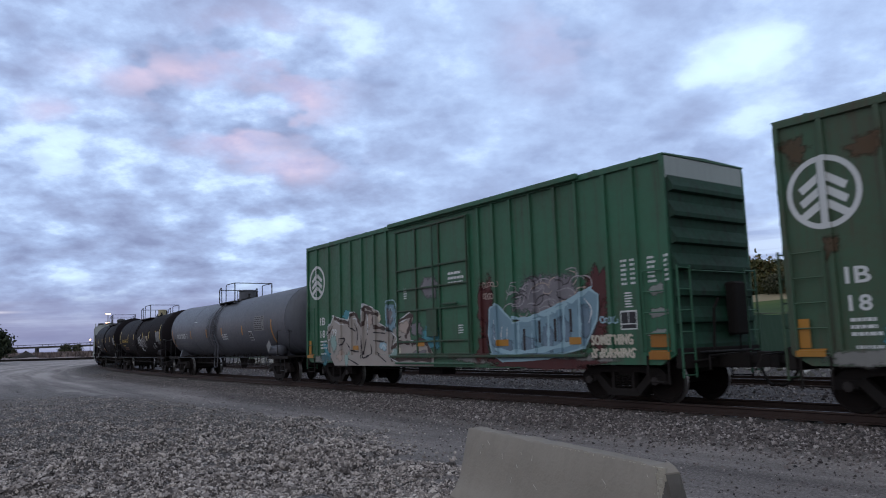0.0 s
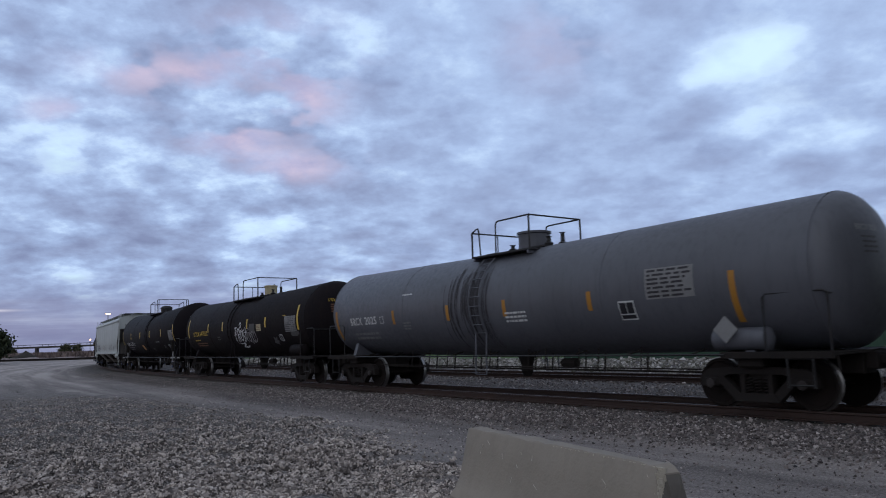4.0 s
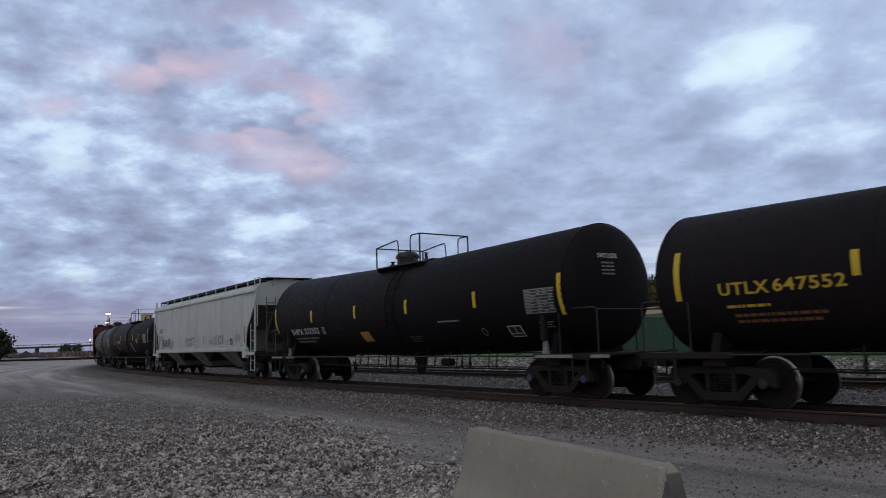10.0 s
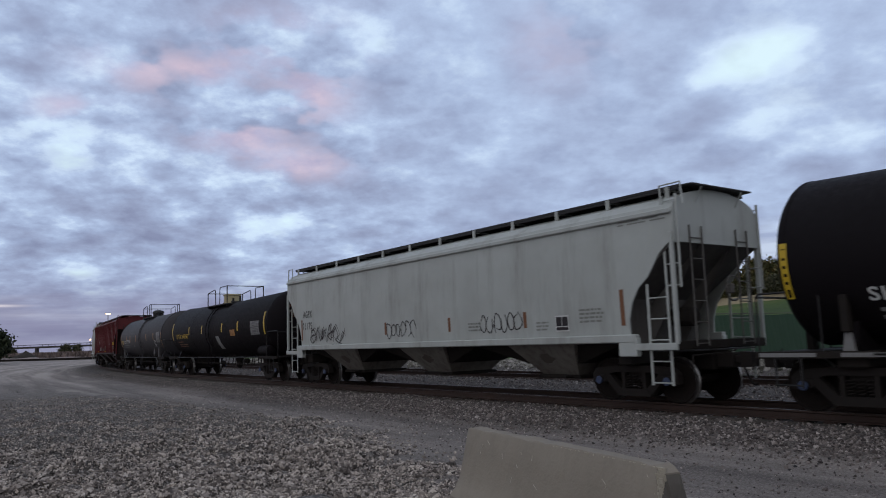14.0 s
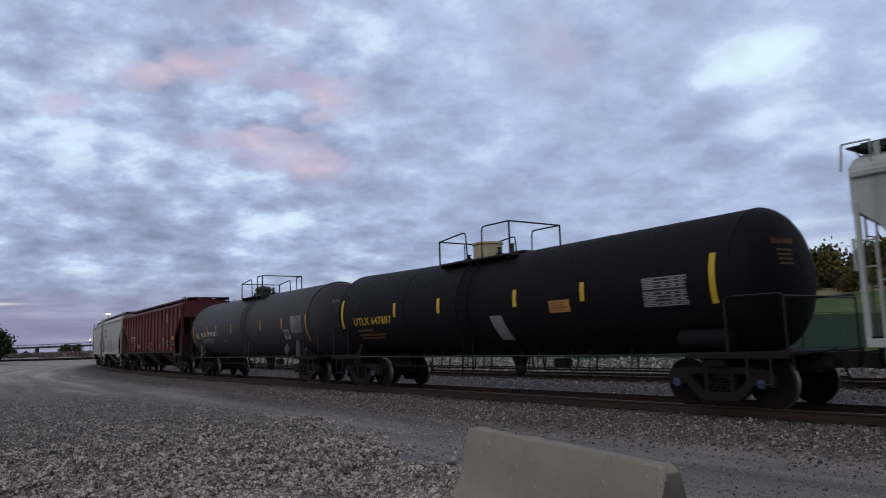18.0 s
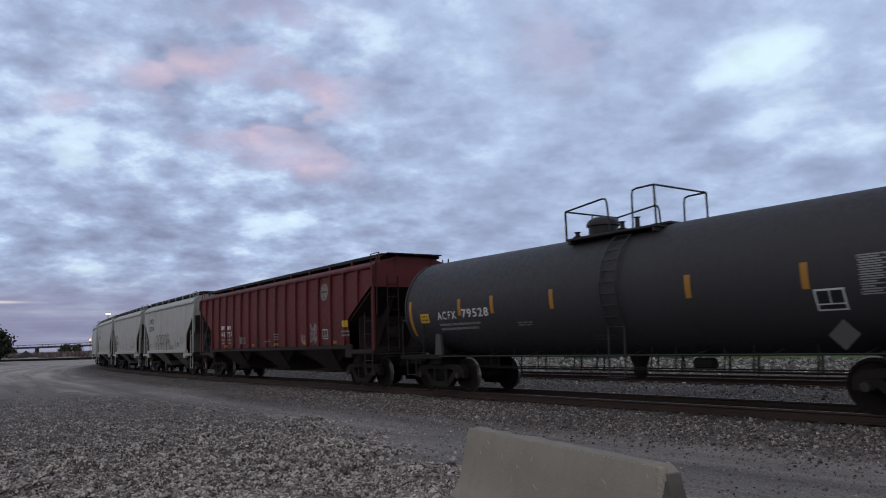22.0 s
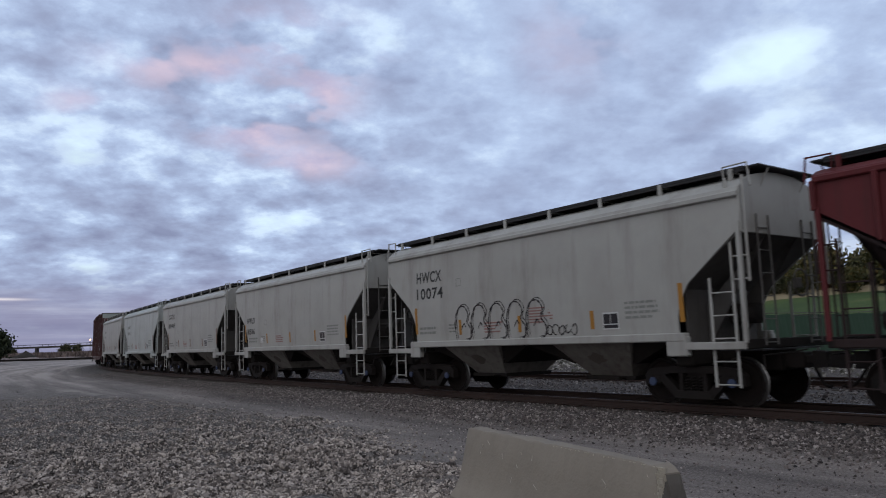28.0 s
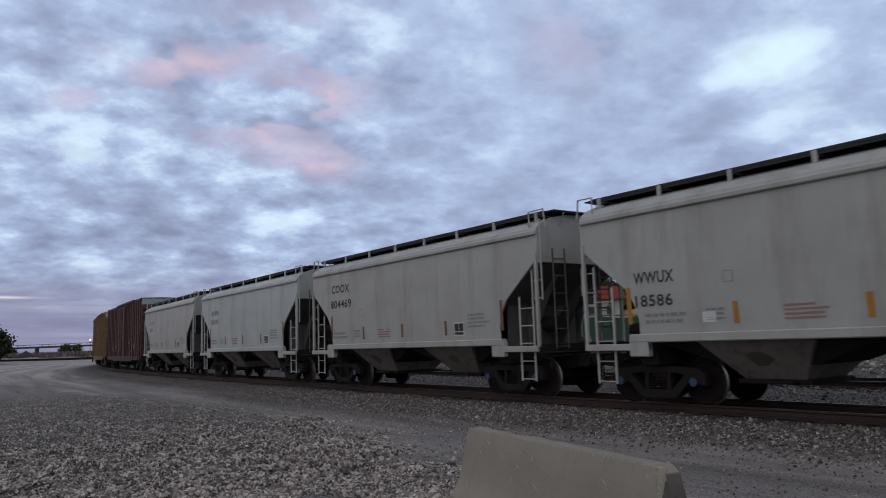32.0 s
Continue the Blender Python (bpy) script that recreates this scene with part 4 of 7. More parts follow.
    def blob(self, x, z, w, h, material, seed, name="graffiti", label="", ragged=0.2, lift=0.006, square=0.6):
        """Sprayed patch with an uneven edge."""
        rng = random.Random(seed)
        ph = [(rng.uniform(0, 6.28), rng.uniform(0.3, 1.0)) for _ in range(6)]
        ring = []
        for i in range(72):
            a = 2 * math.pi * i / 72
            r = 1 + ragged * sum(k * math.sin((j + 2) * a + p) for j, (p, k) in enumerate(ph)) / 3
            c, s = math.cos(a), math.sin(a)
            e = (abs(c) ** 4 + abs(s) ** 4) ** -0.25
            r *= (1 - square) + square * e
            ring.append((x + c * r * w / 2, z + s * r * h / 2))
        pts = ring + [(x + (q[0] - x) * 0.42, z + (q[1] - z) * 0.42) for q in ring] + [(x, z)]
        n = 72
        fs = [(i, (i + 1) % n, n + (i + 1) % n, n + i) for i in range(n)] + [(n + i, n + (i + 1) % n, 2 * n) for i in range(n)]
        return self.lay(name, pts, fs, material, label, lift, [1.0] * n + [0.0] * (n + 1))

    def ring(self, x, z, r, thick, material, name="emblem", label="", lift=0.008, n=40):
        t0 = math.pi / 4 if n == 4 else 0.0
        pts = [(x + q * math.cos(t0 + 2 * math.pi * i / n), z + q * math.sin(t0 + 2 * math.pi * i / n)) for q in (r, r - thick) for i in range(n)]
        return self.lay(name, pts, [(i, (i + 1) % n, n + (i + 1) % n, n + i) for i in range(n)], material, label, lift)

    def table(self, x, z, w, h, lean=0.0):
        """Black sheet ruled with white lines, its entries as short bars."""
        self.patch("capacity_sheet", x, z, w, h, PANEL, "black capacity table ruled in white", lean=lean)
        rng = random.Random(int(x * 100))
        pts, fs = [], []

        def bar(x0, x1, z0, z1):
            k = len(pts)
            for a, b in ((x0, z0), (x1, z0), (x1, z1), (x0, z1)):
                pts.append((a + lean * (b - z) / h, b))
            fs.append((k, k + 1, k + 2, k + 3))

        t = 0.011
        for i in range(9):
            zz = z - h / 2 + h * i / 8
            bar(x - w / 2, x + w / 2, zz - t, zz + t)
        for f in (0.0, 0.42, 0.62, 0.82, 1.0):
            xx = x - w / 2 + w * f
            bar(xx - t, xx + t, z - h / 2, z + h / 2)
        for i in range(8):
            zz = z - h / 2 + h * (i + 0.5) / 8
            for f0, f1 in ((0.02, 0.40), (0.45, 0.60), (0.65, 0.80), (0.85, 0.98)):
                if rng.random() < 0.8:
                    bar(x - w / 2 + w * f0, x - w / 2 + w * (f0 + (f1 - f0) * rng.uniform(0.5, 1.0)), zz - h * 0.02, zz + h * 0.02)
        tagged(self.lay("table_ruling", pts, fs, TABLEWHITE, "", 0.011), kind="stuff")

    def data_panel(self, x, z, w, h):
        self.patch("data_panel", x, z, w, h, WHITE, "black data panel with a white border", lift=0.006)
        t = 0.035
        self.patch("panel_field", x - w * 0.23, z + h * 0.12, w * 0.42, h * 0.58, PANEL, lift=0.010)
        self.patch("panel_field", x + w * 0.23, z + h * 0.12, w * 0.42, h * 0.58, PANEL, lift=0.010)
        self.patch("panel_field", x, z - h * 0.33, w * 0.88, h * 0.20, PANEL, lift=0.010)


def scribble(x, z, w, h, n, seed):
    """A tag: n looping strokes."""
    rng = random.Random(seed)
    out = []
    for i in range(n):
        cx = x - w / 2 + w * (i + 0.5) / n
        k = rng.choice((5, 6, 7))
        a0 = rng.uniform(0, 6.28)
        out.append([(cx + w / n * 0.62 * math.cos(a0 + 1.25 * j) * rng.uniform(0.5, 1.1), z + h / 2 * math.sin(a0 + 1.25 * j) * rng.uniform(0.5, 1.1)) for j in range(k)])
    return out


# ---- boxcars ----
def boxcar(label, u, paint_mat, doors=True, seen=True, seed=0, length=16.2, half=6.45, top=5.03, width=1.42):
    car = thing("boxcar", label, "boxcar", "train cars")
    L = length / 2
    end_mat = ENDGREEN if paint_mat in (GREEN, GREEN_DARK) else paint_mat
    trim = DOORTRIM if paint_mat is GREEN else paint_mat
    w = width - 0.06
    sh = Shape().prism_x([(-w, 0.98), (w, 0.98), (w, top - 0.04), (-w, top - 0.04)], -L + 0.06, L - 0.06)
    part("body", sh, paint_mat, car)
    part("roof", Shape().prism_x([(-w - 0.05, top - 0.03), (w + 0.05, top - 0.03), (w + 0.05, top), (0, top + 0.035), (-w - 0.05, top)], -L, L), paint_mat, car)
    for i in range(13):
        x = -L + 0.6 + i * (length - 1.2) / 12
        part("roof_rib", Shape().prism_x([(-w - 0.04, top + 0.003), (w + 0.04, top + 0.003), (w + 0.04, top + 0.02), (0, top + 0.055), (-w - 0.04, top + 0.02)], x - 0.03, x + 0.03), paint_mat, car)
    for y0, y1 in ((-width, -width + 0.08), (width - 0.08, width)):
        part("side_sill", Shape().prism([(-L + 0.35, 0.80), (-4.6, 0.80), (-4.3, 0.70), (4.3, 0.70), (4.6, 0.80), (L - 0.35, 0.80), (L - 0.03, 0.98), (L - 0.03, 1.06), (-L + 0.03, 1.06), (-L + 0.03, 0.98)], y0, y1), paint_mat, car)
        part("roof_rail", Shape().box(-L + 0.02, L - 0.02, y0, y1, top - 0.14, top - 0.02, 0.01), paint_mat, car)
    posts = [-8.04, -7.28, -6.38, -5.53, -4.79, -4.04, -3.24, -2.47, 2.12, 2.72, 3.4, 4.12, 4.97, 5.64, 6.49, 7.27, 8.04]
    for x in posts:
        for sg in (-1, 1):
            y0, y1 = sorted((sg * w, sg * width))
            part("side_post", Shape().prism_x([(y0, 1.0), (y1, 1.0), (y1, top - 0.12), (y0, top - 0.12)], x - 0.045, x + 0.045), paint_mat, car)
    # pressed ends with deep horizontal ribs
    for sg in (-1, 1):
        xe = sg * (L - 0.06)
        z = 1.05
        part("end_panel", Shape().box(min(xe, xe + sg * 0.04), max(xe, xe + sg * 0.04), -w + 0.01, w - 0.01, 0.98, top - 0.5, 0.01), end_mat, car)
        part("end_top_panel", Shape().box(min(xe, xe + sg * 0.045), max(xe, xe + sg * 0.045), -w + 0.01, w - 0.01, top - 0.5, top - 0.04, 0.01), PALEPRIMER, car, "bare pale repainted top panel")
        while z < top - 0.75:
            a, b = (xe, xe + sg * 0.14)
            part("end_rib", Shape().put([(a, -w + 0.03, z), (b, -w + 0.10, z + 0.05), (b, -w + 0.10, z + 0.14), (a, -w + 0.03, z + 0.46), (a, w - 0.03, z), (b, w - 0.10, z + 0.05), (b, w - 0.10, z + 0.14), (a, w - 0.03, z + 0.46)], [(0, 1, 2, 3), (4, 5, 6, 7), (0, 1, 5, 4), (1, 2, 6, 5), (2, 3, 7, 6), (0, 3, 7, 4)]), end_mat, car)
            z += 0.53
        for y in (-w + 0.2, w - 0.2):
            ladder(car, xe + sg * 0.17, y, 0.55, 2.75, 0.40, paint_mat, across="y")
        part("brake_housing", Shape().box(min(xe + sg * 0.1, xe + sg * 0.34), max(xe + sg * 0.1, xe + sg * 0.34), 0.28, 0.72, 1.35, 2.45, 0.04), UNDER, car)
        part("brake_chain_pipe", Shape().tube([(xe + sg * 0.25, 0.5, 1.4), (xe + sg * 0.25, 0.5, 1.0), (xe + sg * 0.1, 0.3, 0.75)], 0.04, 6), UNDER, car)
        part("trainline_pipe", Shape().tube([(xe + sg * 0.22, -1.1, 0.85), (xe + sg * 0.22, -0.4, 0.9), (xe + sg * 0.22, -0.3, 1.9), (xe + sg * 0.2, -0.1, 2.1)], 0.03, 6), UNDER, car)
        part("buffer_beam", Shape().box(min(xe, xe + sg * 0.16), max(xe, xe + sg * 0.16), -w, w, 0.72, 1.12, 0.02), UNDER, car)
        part("crossover_platform", Shape().box(min(xe, xe + sg * 0.36), max(xe, xe + sg * 0.36), -0.8, 0.8, 1.02, 1.05, 0.005), GRATE, car)
        part("end_grab_iron", Shape().tube([(xe + sg * 0.03, -0.95, 2.65), (xe + sg * 0.2, -0.93, 2.65), (xe + sg * 0.2, 0.93, 2.65), (xe + sg * 0.03, 0.95, 2.65)], 0.016, 5), paint_mat, car)
        coupler(car, sg * (L - 1.0), sg * (L + 1.12))
        for y in (-width - 0.03, width + 0.03):
            ladder(car, sg * (L - 0.42), y, 0.95, 2.75, 0.55, paint_mat)
            ladder(car, sg * (L - 0.42), y, 0.42, 0.98, 0.50, UNDER, 0.5, "stirrup_step")
    part("brake_wheel", Shape().tube([(-L - 0.16, 0.6 + 0.27 * math.cos(a), 3.0 + 0.27 * math.sin(a)) for a in np.linspace(0, 6.283, 17)], 0.02, 5), UNDER, car)
    part("underframe", Shape().box(-L + 0.3, L - 0.3, -0.22, 0.22, 0.62, 0.98, 0.02).box(-1.6, -0.4, -0.9, -0.35, 0.45, 0.9, 0.04).box(-half - 0.3, -half + 0.3, -1.2, 1.2, 0.80, 0.98).box(half - 0.3, half + 0.3, -1.2, 1.2, 0.80, 0.98), UNDER, car)
    for x in (-3.1, -1.2, 1.2, 3.1):
        part("cross_bearer", Shape().box(x - 0.06, x + 0.06, -1.3, 1.3, 0.66, 0.98, 0.01), UNDER, car)
    part("brake_pipe", Shape().tube([(-4.5, -0.7, 0.6), (4.5, -0.7, 0.55)], 0.02, 5).tube([(-4.4, -1.0, 0.68), (4.6, -1.0, 0.62)], 0.014, 5), UNDER, car)
    # sliding door on both sides
    for sg in (-1, 1):
        ys = lambda a, b: sorted((sg * a, sg * b))
        y0, y1 = ys(w, width + 0.02)
        door = part("door", Shape().box(-1.84, 1.72, y0, y1, 1.02, 4.80, 0.015), paint_mat, car, "wide sliding door with raised bars")
        y0, y1 = ys(width + 0.02, width + 0.075)
        for z in (1.06, 1.42, 2.33, 2.96, 3.55, 4.74):
            part("door_bar", Shape().box(-1.84, 1.72, y0, y1, z - 0.026, z + 0.026, 0.01), trim, door)
        for x in (-1.80, -0.75, 0.42, 1.68):
            part("door_stile", Shape().box(x - 0.026, x + 0.026, y0, y1 - 0.01 if sg > 0 else y1, 1.05, 4.76, 0.01), trim, door)
        y0, y1 = ys(width + 0.06, width + 0.11)
        part("locking_bar", Shape().tube([(0.15, sum((y0, y1)) / 2, 1.0), (0.15, sum((y0, y1)) / 2, 4.7)], 0.025, 6), trim, door)
        part("door_handle", Shape().box(0.55, 1.25, y0, y1, 2.40, 2.46, 0.01).box(-0.2, 0.3, y0, y1, 1.55, 2.3, 0.01), trim, door)
        y0, y1 = ys(width - 0.02, width + 0.10)
        part("door_track", Shape().box(-2.2, 5.8, y0, y1, top - 0.10, top + 0.03, 0.015), paint_mat, car, "long overhead door track")
        part("lower_door_track", Shape().box(-2.2, 5.8, y0, y1, 0.96, 1.03, 0.01), trim, car)
        part("fork_rail", Shape().tube([(-1.9, sg * (width + 0.08), 0.80), (1.9, sg * (width + 0.08), 0.80)], 0.03, 6), paint_mat, car)
    ridges = [(x - 0.045, x + 0.045, width) for x in posts] + [(-1.84, 1.72, width + 0.02)]

    def side_y(x, z):
        return -max([width if z < 1.06 else w] + [h - max(0.0, max(x0 - x, x - x1)) * 20 for x0, x1, h in ridges])

    skin = Skin(car, side_y, sorted(x for x0, x1, h in ridges for x in (x0 - (h - w) / 20, x0, x1, x1 + (h - w) / 20)), 1.062)
    TRAIN.append((car, u, half, add_trucks(car, half)))
    return car, skin


def tree_emblem(s, x, z, r, material):
    s.ring(x, z, r, r * 0.15, material, "emblem", "white ring with a stylised tree")
    s.patch("emblem", x, z, r * 0.24, r * 1.7, material, lift=0.009)
    pts, fs = [], []
    for dz in (0.42, 0.05, -0.32):
        for sg in (-1, 1):
            k = len(pts)
            pts += [(x + sg * r * 0.14, z + r * (dz + 0.10)), (x + sg * r * 0.14, z + r * (dz - 0.14)), (x + sg * r * 0.56, z + r * (dz - 0.42)), (x + sg * r * 0.66, z + r * (dz - 0.24))]
            fs.append((k, k + 1, k + 2, k + 3))
    s.lay("emblem", pts, fs, material, lift=0.009)


def green_boxcars():
    for i, (u, mat) in enumerate(((-1.52, GREEN_DARK), (16.95, GREEN))):
        car, s = boxcar("dark green weathered boxcar at the end of view" if i == 0 else "green boxcar with a big sliding door and sprayed graffiti", u, mat, seed=i)
        tree_emblem(s, -7.33, 3.66, 0.62, WHITE)
        s.words("IB", -7.12, -6.72, 2.25, 0.27, WHITE)
        s.words("T", -6.20, -6.05, 2.30, 0.27, WHITE)
        s.words("18", -7.10, -6.74, 1.80, 0.26, WHITE)
        s.words("79", -6.18, -5.86, 1.82, 0.26, WHITE, lift=0.02)
        s.rows(-7.10, -6.6, 1.42, 0.34, 3, WHITE, i, dash=0.07)
        s.rows(-7.05, -6.6, 1.10, 0.10, 1, WHITE, i + 4, dash=0.07)
        s.patch("reflector", -7.84, 1.34, 0.19, 0.48, AMBER, "amber reflective plate", lift=0.05)
        s.patch("step_plate", -7.74, 1.02, 0.50, 0.13, AMBER, "amber step marking", lift=0.05)
        for x, w in ((6.90, 0.16), (7.14, 0.15), (7.62, 0.22), (8.0, 0.16)):
            s.rows(x - w / 2, x + w / 2, 2.72, 0.58, 6, WHITE, int(x * 7) + i, dash=0.05)
        s.data_panel(6.95, 1.72, 0.44, 0.40)
        s.rows(6.88, 7.08, 2.14, 0.34, 6, WHITE, 9, dash=0.3)
        for z in (1.42, 1.84, 2.30):
            s.blob(7.70, z, 0.55, 0.26, PALELET, int(z * 10), "worn_patch", ragged=0.4, lift=0.005)
            s.rows(7.55, 7.95, z, 0.16, 2, PALELET, int(z * 30), dash=0.08)
        s.patch("reflector", 7.74, 1.28, 0.46, 0.26, RUSTAMBER, "amber reflective plate", lift=0.05)
        s.patch("step_plate", 7.74, 1.0, 0.5, 0.18, RUSTAMBER, "amber step marking", lift=0.05)
        for k, x in enumerate((-6.6, -4.4, -1.0, 1.9, 3.9, 5.6)):
            s.blob(x, 0.93, 2.6, 0.34, GRIME, 60 + k, "grime", ragged=0.3, lift=0.006)
        if i == 1:
            s.rows(0.80, 1.5, 3.12, 0.40, 3, WHITE, 5, dash=0.09)
            s.rows(-1.45, -1.28, 2.85, 0.34, 5, WHITE, 6, dash=0.2)
            s.rows(1.2, 1.45, 1.72, 0.26, 4, WHITE, 16, dash=0.06)
            s.blob(-0.1, 2.95, 1.0, 0.8, G_SMOKE, 44, "faded_patch", "faded grey patch")
            # silver letters near the rear end, brown outlines, teal and blue behind
            s.blob(-6.5, 1.15, 1.0, 0.9, G_TEAL, 43, ragged=0.35)
            s.blob(-5.15, 2.40, 0.6, 0.35, G_TEAL, 46, ragged=0.3)
            s.blob(-0.1, 1.50, 1.1, 0.75, G_TEAL, 42, ragged=0.35)
            s.blob(-0.8, 1.80, 0.8, 0.5, G_SMOKE, 47, ragged=0.3)
            silver = [(-6.06, 2.37), (-5.05, 2.20), (-4.76, 2.45), (-4.54, 2.44), (-4.13, 2.04), (-3.97, 2.69), (-3.44, 2.55), (-2.99, 2.37), (-3.05, 2.05), (-2.63, 1.88), (-2.16, 1.88), (-1.12, 2.27), (-0.95, 2.14), (-1.16, 1.76), (-1.11, 1.43), (-0.25, 1.36), (0.03, 1.05), (0.02, 0.72), (-5.93, 0.70), (-6.36, 1.17), (-6.58, 1.79)]
            s.outline([(x - 0.04, z + 0.04) for x, z in silver], G_WHITE, label="silver angular sprayed letters with brown outlines", lift=0.010)
            s.outline(silver, G_SILVER, lift=0.013)
            for x, z, w, h, mat2, seed in ((-6.08, 1.47, 0.55, 0.7, G_MINT, 61), (-5.07, 0.92, 0.32, 0.5, G_MINT, 62), (-2.80, 1.33, 0.55, 0.36, G_ICE, 63), (-2.11, 1.07, 0.55, 0.5, G_MINT, 64), (-1.43, 1.86, 0.7, 0.4, G_BEIGE, 65), (-3.60, 2.15, 0.4, 0.5, G_BEIGE, 66), (-0.7, 1.05, 0.9, 0.3, G_SMOKE, 67), (-5.55, 1.05, 0.5, 0.4, G_BEIGE, 68), (-3.0, 2.2, 0.2, 0.3, G_SAND, 69), (-1.75, 1.18, 0.2, 0.24, G_SAND, 70)):
                s.blob(x, z, w, h, mat2, seed, ragged=0.3, lift=0.017)
            brown = [[(-6.02, 2.34), (-5.56, 2.22), (-5.05, 2.13), (-4.95, 2.0)], [(-4.97, 2.13), (-4.76, 2.38), (-4.5, 2.39), (-4.27, 2.11), (-4.1, 2.0)], [(-4.07, 1.96), (-3.9, 2.22), (-3.93, 2.60), (-3.44, 2.48)], [(-3.92, 2.42), (-3.41, 2.38), (-3.03, 2.31)], [(-3.35, 2.34), (-3.35, 1.97), (-2.66, 1.86)], [(-2.51, 1.83), (-1.92, 1.97), (-1.12, 2.20), (-1.0, 2.12)], [(-1.05, 2.14), (-1.2, 1.81), (-1.40, 1.54)], [(-1.07, 1.32), (-0.71, 1.47), (-0.34, 1.39), (-0.06, 0.97)], [(-2.33, 1.22), (-1.86, 1.41), (-1.17, 1.39)], [(-2.24, 0.90), (-1.16, 0.93), (-0.07, 0.88)]]
            s.stroke(brown, 0.15, G_UMBER, lift=0.020, taper=False)
            s.stroke([[(-3.33, 1.76), (-2.65, 1.71)], [(-3.32, 1.50), (-2.55, 1.43)], [(-5.69, 1.6), (-5.25, 1.59), (-5.63, 1.34), (-5.69, 1.6)], [(-4.91, 2.0), (-4.51, 1.82)], [(-4.09, 1.69), (-4.05, 1.3), (-4.14, 0.93)], [(-3.82, 1.57), (-4.0, 0.98), (-3.52, 1.09), (-3.56, 1.40)], [(-3.19, 1.14), (-2.54, 0.83)], [(-1.98, 1.9), (-1.96, 1.55), (-1.62, 1.59)], [(-5.14, 1.44), (-4.78, 1.21), (-4.34, 1.15)], [(-4.95, 0.93), (-4.23, 0.73)], [(-6.36, 1.17), (-6.5, 1.6), (-6.12, 2.07)], [(-3.7, 2.1), (-3.75, 1.7)], [(-2.9, 1.9), (-2.2, 1.7), (-2.3, 1.3)], [(-4.6, 2.1), (-4.4, 1.8), (-4.45, 1.4)]], 0.075, G_BLACK, lift=0.024)
            s.stroke([[(-5.95, 2.22), (-5.6, 2.12), (-5.25, 2.06)], [(-4.7, 2.24), (-4.5, 2.24), (-4.35, 2.0)], [(-3.75, 2.4), (-3.7, 2.0), (-3.75, 1.75)], [(-2.35, 1.75), (-2.0, 1.55), (-2.2, 1.35)], [(-1.7, 2.0), (-1.3, 2.1)], [(-2.9, 1.24), (-2.75, 1.36), (-2.62, 1.25)], [(-2.2, 1.2), (-2.25, 0.95), (-1.9, 0.85)], [(-6.2, 1.9), (-6.35, 1.55)]], 0.045, G_WHITE, lift=0.026)
            s.blob(-2.30, 2.20, 0.62, 1.0, G_BLUE, 40, ragged=0.12, lift=0.022)
            s.blob(-2.32, 2.22, 0.36, 0.62, G_SMOKE, 41, ragged=0.2, lift=0.025)
            s.stroke([[(-2.50, 1.75), (-2.60, 2.2), (-2.58, 2.62), (-2.35, 2.72), (-2.05, 2.66), (-1.98, 2.3), (-2.1, 1.9)], [(-2.40, 2.4), (-2.28, 2.5), (-2.2, 2.3), (-2.3, 2.1)]], 0.05, G_ICE, lift=0.028)
            s.patch("reflector", -0.6, 1.36, 0.42, 0.15, AMBER, lift=0.036)
            s.patch("reflector", -4.5, 1.29, 0.36, 0.14, AMBER, lift=0.036)
            # crate in pale blue with a smoky head, on maroon
            s.blob(2.35, 2.1, 0.75, 2.1, G_MAROON, 5, label="large sprayed crate in pale blue with grey smoke on maroon", ragged=0.2)
            s.blob(3.9, 1.08, 3.8, 0.55, G_MAROON, 8, ragged=0.15)
            s.blob(6.0, 1.85, 0.9, 1.9, G_MAROON, 9, ragged=0.25)
            s.blob(4.55, 2.40, 2.9, 1.15, G_SMOKE, 6, ragged=0.15, lift=0.009)
            for x, z, w, h, seed in ((2.30, 2.25, 0.75, 1.0, 81), (2.15, 1.15, 0.55, 0.8, 82), (4.2, 0.82, 4.0, 0.30, 83), (6.05, 1.40, 0.55, 0.6, 84), (6.15, 2.45, 0.55, 1.1, 85)):
                s.blob(x, z, w, h, G_WINE, seed, ragged=0.3, lift=0.011)
            rng = random.Random(77)
            for mat2, n in ((G_GREY, 26), (G_BLACK, 14), (G_BEIGE, 12)):
                curls = []
                for k in range(n):
                    x, z, r, a0 = rng.uniform(3.25, 5.75), rng.uniform(1.98, 2.8), rng.uniform(0.10, 0.26), rng.uniform(0, 6.28)
                    z = min(z, 2.62 + 0.08 * (x - 3.2))
                    curls.append([(x + r * 1.3 * math.cos(a0 + q), z + r * math.sin(a0 + q) * (1 - 0.08 * q)) for q in (0, 0.6, 1.2, 1.8, 2.5)])
                s.stroke(curls, 0.035, mat2, lift=0.012 if mat2 is G_GREY else 0.014)
            crate = [(2.46, 2.21), (2.75, 2.30), (3.05, 2.05), (3.41, 1.79), (4.30, 1.98), (5.10, 2.20), (5.91, 2.45), (6.16, 2.30), (6.10, 1.80), (5.70, 1.17), (4.50, 0.93), (2.97, 0.86), (2.50, 1.05), (2.38, 1.50)]
            s.outline(crate, G_BLUE, G_ICE, lift=0.017, width=0.07)
